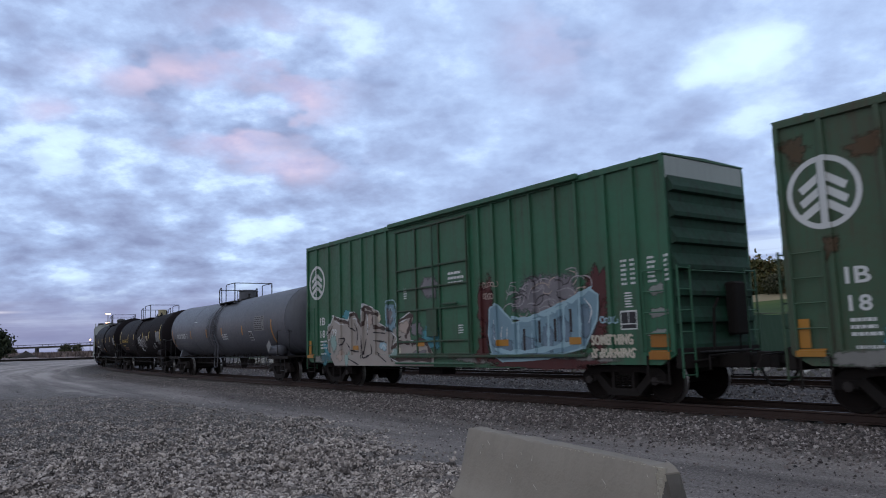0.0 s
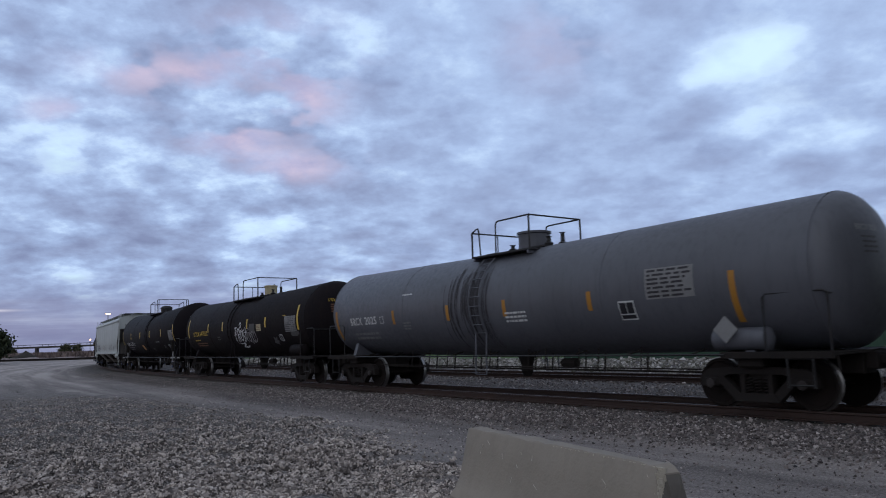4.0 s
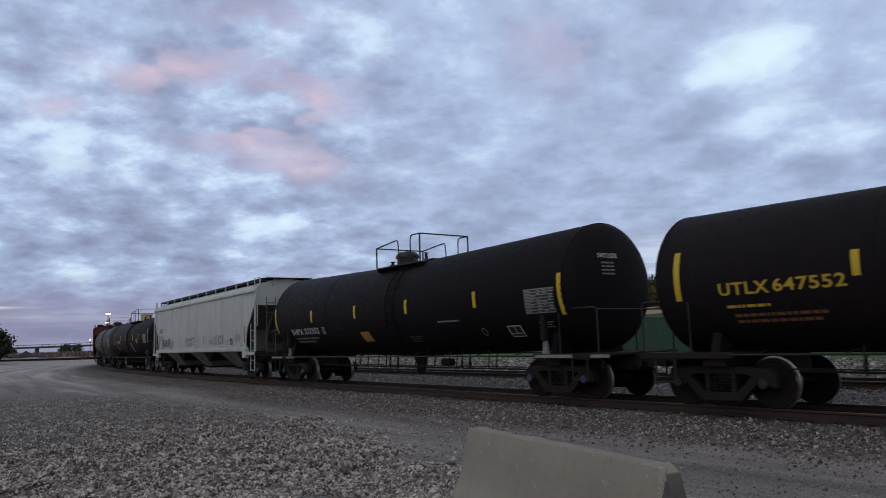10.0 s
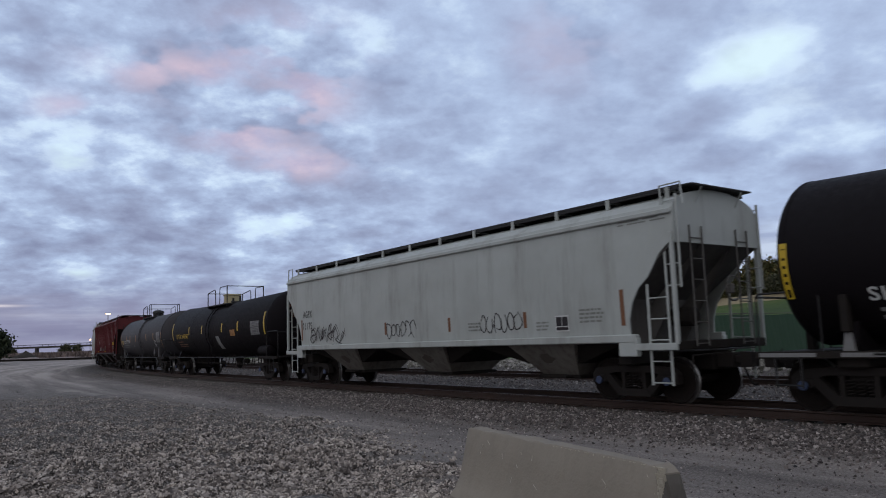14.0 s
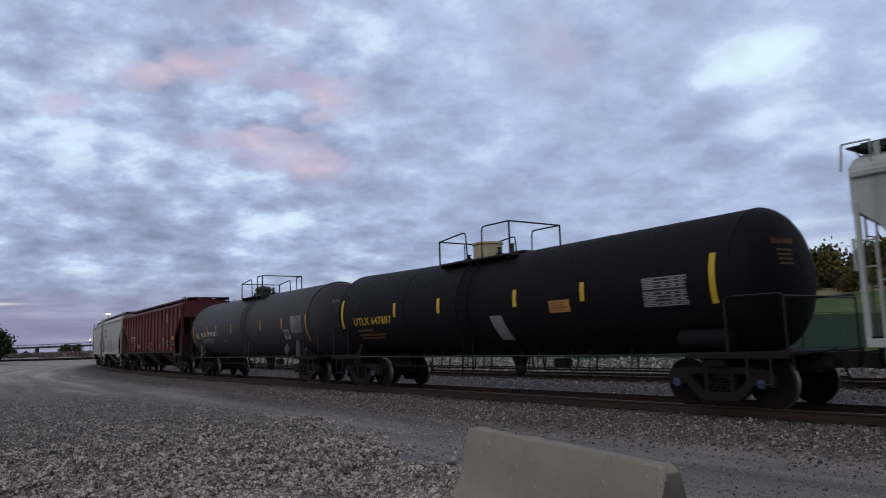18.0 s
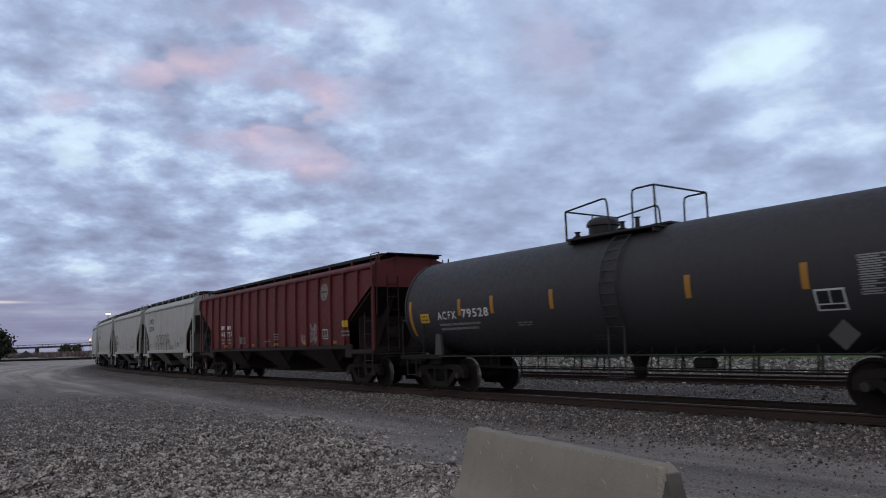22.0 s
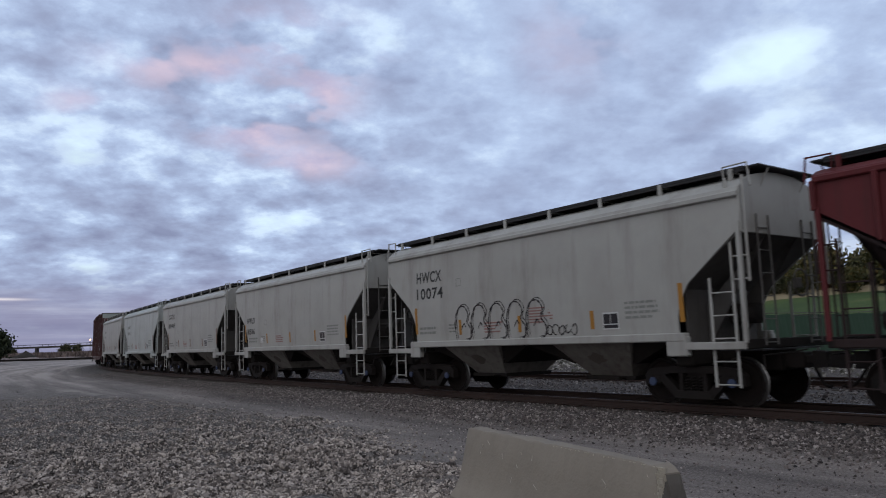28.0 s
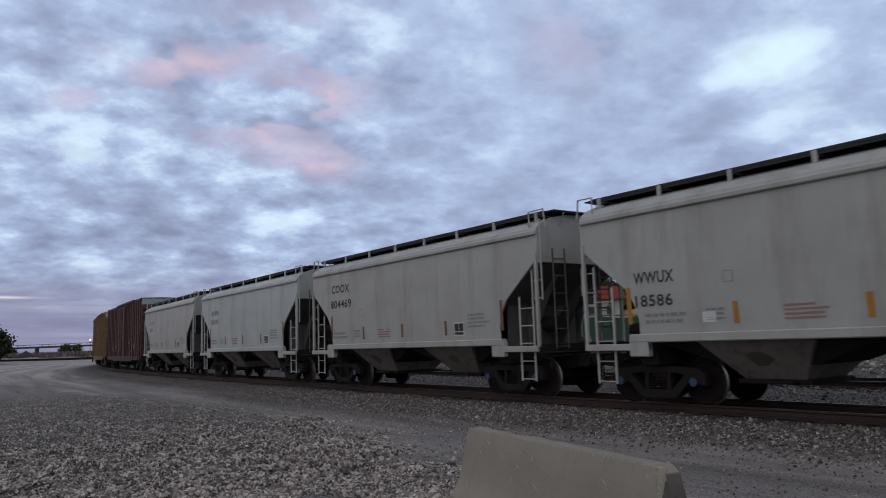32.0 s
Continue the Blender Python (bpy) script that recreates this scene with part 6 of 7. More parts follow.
    s.words("ACFX", -5.84, -4.98, 2.11, 0.22, WHITE, gap=1.3)
    s.words("79528", -4.72, -3.62, 2.13, 0.23, WHITE, gap=1.2)
    s.rows(-5.8, -3.9, 1.80, 0.24, 2, GREYLET, 3, dash=0.09)
    s.patch("placard", -6.46, 2.07, 0.42, 0.26, YELLOW, "yellow placard")
    s.rows(-6.62, -6.3, 2.07, 0.2, 2, BROWNMARK, 4, lift=0.010)
    yb(s, (-7.15, 6.98), 2.08, 1.0, AMBER)
    yb(s, (-4.81, -3.45, -1.31, 2.39, 4.68), 2.30, 0.45, AMBER)
    s.rows(-2.6, -2.0, 1.77, 0.12, 2, GREYLET, 5)
    s.rows(-0.4, 0.4, 1.38, 0.14, 2, FAINT, 6)
    s.table(6.05, 2.24, 1.0, 0.62)
    s.data_panel(5.04, 1.88, 0.5, 0.36)
    part("placard_holder", Shape().prism([(5.0, 1.3), (5.25, 1.55), (5.5, 1.3), (5.25, 1.05)], -1.44, -1.42), FAINT, car)
    for x in (-5.9, 6.1):
        part("saddle_bracket", Shape().prism([(x - 0.16, 1.0), (x + 0.16, 1.0), (x + 0.10, 1.62), (x - 0.10, 1.62)], -1.36, -1.28), FAINT, car, "pale bracket with stencils")


# ---- covered hoppers ----
def hopper(label, u, mat, half, L, bays, eave=3.90, crown=4.42, walk_z=4.42, ribs=False, chute_mat=None, slope_x=None, name="covered_hopper", round_corner=True, dark=None, rungs=None):
    car = thing(name, label, "hopper car", "train cars")
    chute_mat, rungs = chute_mat or mat, rungs or mat
    W = 1.50
    sill = 1.25
    # body side outline: full at the top, cut back under the end slopes
    cut = slope_x or 1.45
    if round_corner:
        side = [(L - cut, sill + 0.12), (L - cut, 1.72), (L - cut + 0.10, 2.05), (L - cut + 0.30, 2.36), (L - cut + 0.55, 2.56), (L - 0.35, 3.0), (L, 3.28), (L, eave)]
    else:
        side = [(L - cut, sill + 0.12), (L - cut, 2.25), (L, 3.35), (L, eave)]
    outline = side + [(-x, z) for x, z in side[::-1]]
    for sg in (-1, 1):
        bm = bmesh.new()
        bm.faces.new([bm.verts.new((x, 0, z)) for x, z in (outline if sg > 0 else outline[::-1])])
        for k in range(10):
            bmesh.ops.bisect_plane(bm, geom=bm.verts[:] + bm.edges[:] + bm.faces[:], plane_co=(0, 0, sill + 0.2 + 0.25 * k), plane_no=(0, 0, 1), dist=1e-5)
        for v in bm.verts:
            v.co.y = sg * (W - 0.05 * ((v.co.z - 2.6) / 1.4) ** 2)
        inner = [g for g in bmesh.ops.extrude_face_region(bm, geom=bm.faces[:])["geom"] if isinstance(g, bmesh.types.BMVert)]
        for v in inner:
            v.co.y -= sg * 0.04
        bmesh.ops.recalc_face_normals(bm, faces=bm.faces)
        me = bpy.data.meshes.new("side_sheet")
        bm.to_mesh(me)
        bm.free()
        me.materials.append(mat)
        me.polygons.foreach_set("use_smooth", [True] * len(me.polygons))
        me.set_sharp_from_angle(angle=radians(30))
        part("side_sheet", me, None, car)
        y0, y1 = sorted((sg * (W - 0.08), sg * (W + (0.0 if ribs else 0.08))))
        part("side_sill", Shape().box(-L + cut - 0.2, L - cut + 0.2, y0, y1, sill, sill + 0.17, 0.02), dark if ribs else mat, car, "long side sill")
        for e in (-1, 1):
            a, b = sorted((e * (L - cut - 0.25), e * (L - 0.02)))
            part("end_sill_plate", Shape().box(a, b, y0 + 0.02, y1 - 0.02, sill - 0.16, sill - 0.02, 0.012), dark if ribs else mat, car)
            a, b = sorted((e * (L - cut - 0.25), e * (L - cut + 0.22)))
            part("jacking_pad", Shape().box(a, b, y0 + 0.01, y1 + 0.01, sill - 0.28, sill + 0.10, 0.02), dark if ribs else mat, car)
        part("eave_bead", Shape().box(-L, L, sg * (W - 0.02) - 0.05, sg * (W - 0.02) + 0.05, eave - 0.05, eave + 0.06, 0.02), mat, car)
        if ribs:
            k = int(round((2 * L) / 0.983))
            for i in range(k + 1):
                x = -L + 2 * L * i / k
                zb = sill + 0.12 if abs(x) < L - cut else 2.25 + (abs(x) - L + cut) * 1.1 / cut
                y0, y1 = sorted((sg * (W - 0.02), sg * (W + 0.065)))
                part("side_post", Shape().box(x - 0.04, x + 0.04, y0, y1, zb, eave - 0.02, 0.012), mat, car)
    roof = [(-W, eave)] + [(W * -math.cos(t), eave + (crown - eave) * math.sin(t)) for t in np.linspace(0.25, math.pi - 0.25, 9)] + [(W, eave)]
    part("roof", Shape().prism_x(roof, -L, L), mat, car, smooth=False)
    # end walls and slope sheets; the dark paint holds the shade of the bay
    for e in (-1, 1):
        part("end_wall", Shape().prism_x([(-W + 0.03, 3.2), (W - 0.03, 3.2), (W - 0.03, eave)] + [(-y, z) for y, z in roof[1:-1]] + [(-W + 0.03, eave)], e * L - 0.03, e * L + 0.03), mat, car)
        a, b = e * (L - 0.02), e * (L - cut - 1.5)
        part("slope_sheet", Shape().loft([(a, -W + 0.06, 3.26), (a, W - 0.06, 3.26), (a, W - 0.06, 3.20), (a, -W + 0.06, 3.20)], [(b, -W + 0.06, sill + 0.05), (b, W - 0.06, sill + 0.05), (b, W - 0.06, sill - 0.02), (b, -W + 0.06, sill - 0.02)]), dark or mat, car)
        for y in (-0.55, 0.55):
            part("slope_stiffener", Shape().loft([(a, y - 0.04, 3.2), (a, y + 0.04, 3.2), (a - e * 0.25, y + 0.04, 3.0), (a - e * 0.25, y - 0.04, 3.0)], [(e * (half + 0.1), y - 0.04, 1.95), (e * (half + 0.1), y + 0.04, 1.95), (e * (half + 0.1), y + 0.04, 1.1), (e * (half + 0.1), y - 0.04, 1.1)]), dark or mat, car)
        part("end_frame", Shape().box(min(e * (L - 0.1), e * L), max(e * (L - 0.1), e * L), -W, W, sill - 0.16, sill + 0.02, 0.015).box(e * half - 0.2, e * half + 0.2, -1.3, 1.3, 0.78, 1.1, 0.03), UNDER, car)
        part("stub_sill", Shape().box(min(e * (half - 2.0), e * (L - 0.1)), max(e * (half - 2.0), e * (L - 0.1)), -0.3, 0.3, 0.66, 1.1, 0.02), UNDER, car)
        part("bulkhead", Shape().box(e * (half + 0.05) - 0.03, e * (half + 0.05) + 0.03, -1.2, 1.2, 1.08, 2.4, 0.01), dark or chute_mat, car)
        for y in (-W + 0.02, W - 0.02):
            part("corner_post", Shape().box(e * (L - 0.04) - 0.04, e * (L - 0.04) + 0.04, y - 0.04, y + 0.04, sill - 0.05, 3.4, 0.01), mat, car)
            side = y - math.copysign(-0.06, y)
            ladder(car, e * (L - 0.50), side, sill - 0.85, 2.42, 0.48, rungs, flat=0.055)
            ladder(car, e * (L - 0.09), side, 2.30, eave + 0.33 if e > 0 else eave - 1.0, 0.34, rungs, flat=0.05)
        for y in (-0.8, 0.8):
            ladder(car, e * (L + 0.05), y, sill - 0.1, 3.55, 0.40, dark or rungs, across="y", r=0.015)
        part("end_platform", Shape().box(min(e * (L - 0.9), e * (L + 0.02)), max(e * (L - 0.9), e * (L + 0.02)), -1.1, 1.1, sill - 0.2, sill - 0.17, 0.005), GRATE, car)
        part("end_walkway", Shape().box(min(e * (L - 0.45), e * (L + 0.22)), max(e * (L - 0.45), e * (L + 0.22)), -1.05, 1.05, walk_z + 0.01, walk_z + 0.045, 0.006), GRATE, car, "dark grating over the end")
        part("walkway_brace", Shape().tube([(e * (L + 0.2), -0.7, walk_z), (e * L, -0.7, crown - 0.35)], 0.016, 5).tube([(e * (L + 0.2), 0.7, walk_z), (e * L, 0.7, crown - 0.35)], 0.016, 5), mat, car)
        part("roof_grab", Shape().tube([(e * (L - 0.3), -W + 0.1, eave), (e * (L - 0.3), -W + 0.1, walk_z + 0.02), (e * (L + 0.15), -W + 0.15, walk_z + 0.04), (e * (L + 0.2), -W + 0.15, walk_z - 0.4)], 0.022, 5), mat, car)
        coupler(car, e * (L - 0.4), e * (half + 2.12))
    part("brake_cylinder", Shape().lathe([(-L + 0.5, 0.09), (-L + 0.52, 0.17), (-L + 1.0, 0.17), (-L + 1.02, 0.09)], "x", (0, -0.5, 1.5), 14), UNDER, car)
    part("air_reservoir", Shape().lathe([(L - 1.0, 0.09), (L - 0.98, 0.2), (L - 0.45, 0.2), (L - 0.42, 0.09)], "x", (0, -0.3, 1.75), 14), UNDER, car)
    part("brake_wheel", Shape().tube([(L + 0.12, 0.25 + 0.26 * math.cos(a), 2.3 + 0.26 * math.sin(a)) for a in np.linspace(0, 6.283, 15)], 0.018, 5).box(L - 0.02, L + 0.12, 0.18, 0.32, 2.2, 2.4, 0.02), dark or UNDER, car)
    # roof walkways on stanchions
    for sg in (-1, 1):
        y0, y1 = sorted((sg * 0.62, sg * 1.14))
        part("roof_walkway", Shape().box(-L + 0.05, L - 0.05, y0, y1, walk_z - 0.015, walk_z + 0.045, 0.006), GRATE, car, "dark steel grating walkway")
        for ye in (y0, y1 - 0.04):
            part("walkway_edge", Shape().box(-L + 0.05, L - 0.05, ye, ye + 0.04, walk_z - 0.06, walk_z - 0.017, 0.005), GRATE, car)
        k = int(L * 2 / 1.62)
        for i in range(k + 1):
            x = -L + 0.3 + (2 * L - 0.6) * i / k
            part("stanchion", Shape().box(x - 0.045, x + 0.045, sg * 1.15 - 0.025, sg * 1.15 + 0.025, eave + 0.1, walk_z + 0.02, 0.006).box(x - 0.03, x + 0.03, min(sg * 0.6, sg * 1.15), max(sg * 0.6, sg * 1.15), walk_z - 0.06, walk_z - 0.02, 0.005), mat, car)
    part("hatch_trough", Shape().box(-L + 0.6, L - 0.6, -0.32, 0.32, crown - 0.04, crown + 0.12, 0.03), mat, car)
    # discharge chutes
    span = (2 * (L - cut) - 0.6) / bays
    for i in range(bays):
        xc = (i - (bays - 1) / 2) * span
        hw = min(1.12, span / 2 - 0.02)
        top = [(xc - hw, -1.42, sill), (xc + hw, -1.42, sill), (xc + hw, 1.42, sill), (xc - hw, 1.42, sill)]
        low = [(xc - 0.58, -0.72, 0.52), (xc + 0.58, -0.72, 0.52), (xc + 0.58, 0.72, 0.52), (xc - 0.58, 0.72, 0.52)]
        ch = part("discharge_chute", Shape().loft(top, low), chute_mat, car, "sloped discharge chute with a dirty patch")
        part("outlet_gate", Shape().box(xc - 0.70, xc + 0.70, -0.80, 0.80, 0.44, 0.53, 0.01).tube([(xc + 0.45, -1.05, 0.49), (xc + 0.45, 1.05, 0.49)], 0.03, 6), UNDER, ch)
        # added ridge; underframe colour stands in for the shade between the chutes
        part("inner_ridge", Shape().loft([(xc - span / 2, -1.30, sill), (xc + span / 2, -1.30, sill), (xc + span / 2, 1.30, sill), (xc - span / 2, 1.30, sill)], [(xc - 0.9, -0.95, 0.80), (xc + 0.9, -0.95, 0.80), (xc + 0.9, 0.95, 0.80), (xc - 0.9, 0.95, 0.80)]), UNDER, ch, "inner slope between the chutes, painted dark for shade")
        if ribs:
            continue
        rng = random.Random(i)
        ring = [(xc - 0.05 + 0.24 * math.cos(a) * rng.uniform(0.7, 1.2), 0.92 + 0.13 * math.sin(a) * rng.uniform(0.7, 1.2)) for a in np.linspace(0, 6.0, 12)]
        me = bpy.data.meshes.new("soot_patch")
        me.from_pydata([(x, -(0.72 + (z - 0.52) / (sill - 0.52) * 0.70) - 0.006, z) for x, z in ring], [], [tuple(range(12))])
        me.materials.append(SOOT)
        part("soot_patch", me, None, ch)
    TRAIN.append((car, u, half, add_trucks(car, half, "grey" if ribs else "blue")))
    flat = lambda z: W - 0.05 * ((z - 2.6) / 1.4) ** 2
    if not ribs:
        return car, Skin(car, lambda x, z: -flat(z))
    n = int(round((2 * L) / 0.983))
    xs = [-L + 2 * L * i / n for i in range(n + 1)]
    return car, Skin(car, lambda x, z: -max([flat(z)] + [W + 0.065 - max(0.0, abs(x - q) - 0.04) * 20 for q in xs]), sorted(q + e for q in xs for e in (-0.046, -0.04, 0.04, 0.046)))


def hoppers():
    marks = lambda s, xs, z, h, mat: [s.patch("reflector", x, z, 0.11, h, mat, "vertical reflective strip") for x in xs]
    car, s = hopper("pale grey-white three-bay covered hopper with light tags", 91.32, WHITEHOP, 7.45, 8.97, 3, eave=3.82, crown=4.34, walk_z=4.34, slope_x=1.2, chute_mat=CHUTE, dark=BAYGREY)
    s.words("AGPX", -7.55, -6.8, 2.55, 0.26, BLACKLET)
    s.words("11175", -7.55, -6.82, 2.12, 0.26, BLACKLET)
    marks(s, (-7.66, 7.62), 1.98, 0.75, BROWNMARK)
    marks(s, (-1.75, 1.56, 4.62), 1.85, 0.38, BROWNMARK)
    tag = [[(-7.0, 1.55), (-6.85, 1.95), (-6.6, 1.9), (-6.62, 1.6), (-6.85, 1.5), (-6.95, 1.7), (-6.5, 1.8)], [(-6.5, 1.5), (-6.35, 2.05), (-6.2, 1.55), (-6.0, 2.0), (-6.05, 1.6), (-5.8, 1.95), (-5.75, 1.5)], [(-5.7, 1.5), (-5.45, 2.1), (-5.35, 1.6), (-5.6, 1.75), (-5.1, 1.9)], [(-5.2, 1.5), (-5.12, 2.05), (-4.85, 1.7), (-5.05, 1.6), (-4.75, 1.48), (-4.6, 1.8)], [(-4.55, 1.6), (-4.35, 1.95)], [(-4.6, 1.88), (-4.3, 1.7)], [(-7.15, 1.42), (-6.0, 1.38), (-4.6, 1.44)]]
    s.stroke(tag, 0.06, G_BLACK, label="thin black sprayed tags")
    s.stroke([[(x + 0.1, z + 0.06) for x, z in q] for q in tag[:4]], 0.03, G_BLACK)
    s.stroke(scribble(-0.9, 1.8, 1.6, 0.5, 6, 62), 0.04, G_BLACK)
    s.stroke(scribble(3.7, 1.8, 1.6, 0.5, 6, 63), 0.04, G_BLACK)
    s.rows(2.4, 3.0, 1.75, 0.26, 3, PALELET, 4)
    s.rows(5.0, 5.5, 1.68, 0.24, 3, PALELET, 5)
    s.data_panel(5.85, 1.72, 0.42, 0.36)
    s.rows(6.4, 7.2, 1.86, 0.34, 4, PALELET, 6)
    s.rows(7.6, 8.9, 3.72, 0.12, 2, PALELET, 6, dash=0.4)
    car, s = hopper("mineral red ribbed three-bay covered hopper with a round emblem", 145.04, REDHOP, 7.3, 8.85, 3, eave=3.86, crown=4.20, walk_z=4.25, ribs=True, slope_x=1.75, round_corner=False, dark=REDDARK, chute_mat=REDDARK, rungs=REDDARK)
    s.ring(5.35, 3.28, 0.30, 0.29, PALELET, "emblem", "pale round emblem with a dark cross")
    s.ring(5.35, 3.28, 0.24, 0.025, REDHOP, "emblem_ring", lift=0.010)
    s.patch("emblem_bar", 5.35, 3.28, 0.05, 0.46, REDHOP, lift=0.011)
    s.patch("emblem_bar", 5.35, 3.28, 0.46, 0.05, REDHOP, lift=0.012)
    for x in (-7.0, -4.9, -1.6, 1.05, 3.65, 6.1):
        s.patch("reflector", x, 1.50, 0.26, 0.10, AMBER, "amber reflective plate", lift=0.012)
    s.patch("reflector", 6.9, 2.10, 0.42, 0.22, YELLOW, "yellow plate", lift=0.012)
    s.rows(6.6, 7.2, 1.78, 0.26, 2, PALELET, 3)
    s.rows(-5.62, -5.05, 2.36, 0.34, 1, WHITE, 2, dash=0.2)
    s.rows(-4.80, -4.28, 2.34, 0.34, 1, WHITE, 5, dash=0.2)
    s.words("43", -5.60, -5.12, 2.06, 0.22, WHITE)
    s.words("751", -4.82, -4.19, 2.05, 0.22, WHITE)
    s.rows(-5.6, -5.1, 1.72, 0.3, 2, PALELET, 4)
    s.rows(-4.8, -4.3, 1.72, 0.3, 2, PALELET, 14)
    s.stroke(scribble(-2.75, 1.73, 0.5, 0.42, 6, 75), 0.032, G_GREY)
    s.stroke(scribble(-1.0, 1.70, 0.5, 0.3, 5, 76), 0.026, FAINT)
    s.rows(-0.2, 0.35, 1.66, 0.14, 2, PALELET, 15)
    s.rows(0.7, 1.3, 1.80, 0.3, 3, PALELET, 5)
    s.data_panel(5.38, 1.79, 0.42, 0.34)
    s.stroke(scribble(4.45, 1.85, 0.6, 0.75, 8, 71), 0.032, G_GREY, label="silver sprayed tags")
    s.stroke(scribble(3.6, 1.66, 0.5, 0.36, 6, 72), 0.03, G_BEIGE)
    s.stroke(scribble(6.25, 1.85, 0.6, 0.6, 3, 74), 0.03, FAINT)
    greys = [("light grey two-bay covered hopper with a bubble-letter tag", 161.17), ("light grey two-bay covered hopper with faint dark runs", 174.45), ("light grey two-bay covered hopper with faded red stencils", 187.7), ("light grey two-bay covered hopper, clean sided", 200.9), ("light grey two-bay covered hopper before a brown boxcar", 214.15)]
    for i, (label, u) in enumerate(greys):
        car, s = hopper(label, u, WHITEHOP if i == 3 else GREYHOP, 4.42, 5.92, 2, chute_mat=CHUTE, dark=BAYGREY)
        if i == 0:
            s.words("HWCX", -4.38, -3.18, 3.23, 0.32, BLACKLET)
            s.words("10074", -4.38, -3.11, 2.76, 0.32, BLACKLET)
            bubble = []
            for k, cx in enumerate((-2.25, -1.55, -0.85, -0.15, 0.55)):
                bubble.append([(cx - 0.32, 1.42), (cx - 0.36, 1.9), (cx - 0.2, 2.25), (cx + 0.05, 2.3), (cx + 0.22, 2.1), (cx + 0.15, 1.9), (cx + 0.3, 1.7), (cx + 0.25, 1.45), (cx, 1.4)])
                bubble.append([(cx - 0.1, 1.7), (cx + 0.02, 1.85), (cx + 0.1, 1.75)])
            s.stroke(bubble, 0.045, G_BLACK, label="black bubble-letter outline tag")
            s.stroke([[(x * 1.0 + 0.07, z + 0.05) for x, z in q] for q in bubble[::2]], 0.03, G_BLACK, lift=0.007)
            s.stroke(scribble(1.35, 1.58, 0.95, 0.25, 5, 81), 0.035, G_BLACK)
            s.rows(0.3, 1.1, 1.95, 0.4, 6, REDLET, 7, dash=0.9)
        elif i == 1:
            s.words("WWUX", -4.53, -3.56, 2.54, 0.24, BLACKLET)
            s.words("18586", -4.52, -3.62, 2.08, 0.24, BLACKLET)
            s.patch("placard", -2.85, 1.70, 0.28, 0.2, WHITE, "small white notice")
        elif i == 2:
            s.words("COOX", -4.45, -3.2, 3.30, 0.28, BLACKLET)
            s.words("804469", -4.5, -3.06, 2.78, 0.28, BLACKLET)
        else:
            s.rows(-4.3, -3.2, 2.9, 0.85, 2, PALELET, i, dash=0.22)
        s.ring(-2.4, 2.42 + 0.55 * (i == 0), 0.15, 0.02, PALELET, "stencil_box", n=4)
        s.rows(-4.3, -3.3, 1.72, 0.26, 2, PALELET, i + 20)
        s.rows(-2.9, -2.5, 1.75, 0.26, 3, PALELET, i + 30)
        marks(s, (-4.68 if i == 1 else -4.45, 4.58), 2.0, 0.75, AMBER if i < 2 else BROWNMARK)
        marks(s, (-2.3, 0.0, 2.2) if i else (-2.4, -0.05, 2.28), 1.76, 0.40, AMBER if i < 2 else BROWNMARK)
        s.rows(-1.4, -0.6, 1.72, 0.3, 4, REDLET, i + 40, dash=0.8)
        s.data_panel(2.80, 1.72, 0.44, 0.36)
        s.rows(3.2, 4.1, 1.92, 0.4, 4, PALELET, i + 50)
        s.rows(3.3, 4.3, 1.33, 0.06, 1, PALELET, i + 55, lift=0.10)


def last_boxcars():
    car, s = boxcar("dark brown boxcar with rusty streaks and grey tags", 230.2, BROWNBOX, seed=5, length=16.8, half=6.6)
    s.stroke(scribble(4.5, 1.7, 3.6, 1.1, 6, 91), 0.06, G_GREY, label="grey sprayed tag")
    s.stroke(scribble(-4.0, 1.8, 2.6, 1.0, 5, 92), 0.06, G_SMOKE)
    s.rows(6.2, 7.6, 3.3, 0.7, 4, FAINT, 2)
    car, s = boxcar("faded tan boxcar coming round the curve", 248.7, TANBOX, seed=6, length=16.2)
    car, s = boxcar("dark brown boxcar far round the curve", 267.1, BROWNBOX, seed=7, length=16.2)


green_boxcars()
tank_cars()
hoppers()
last_boxcars()


# ---- distance ----
def wall_of(x, y):
    return float(height(np.array([float(x)]), np.array([float(y)]))[0][0])


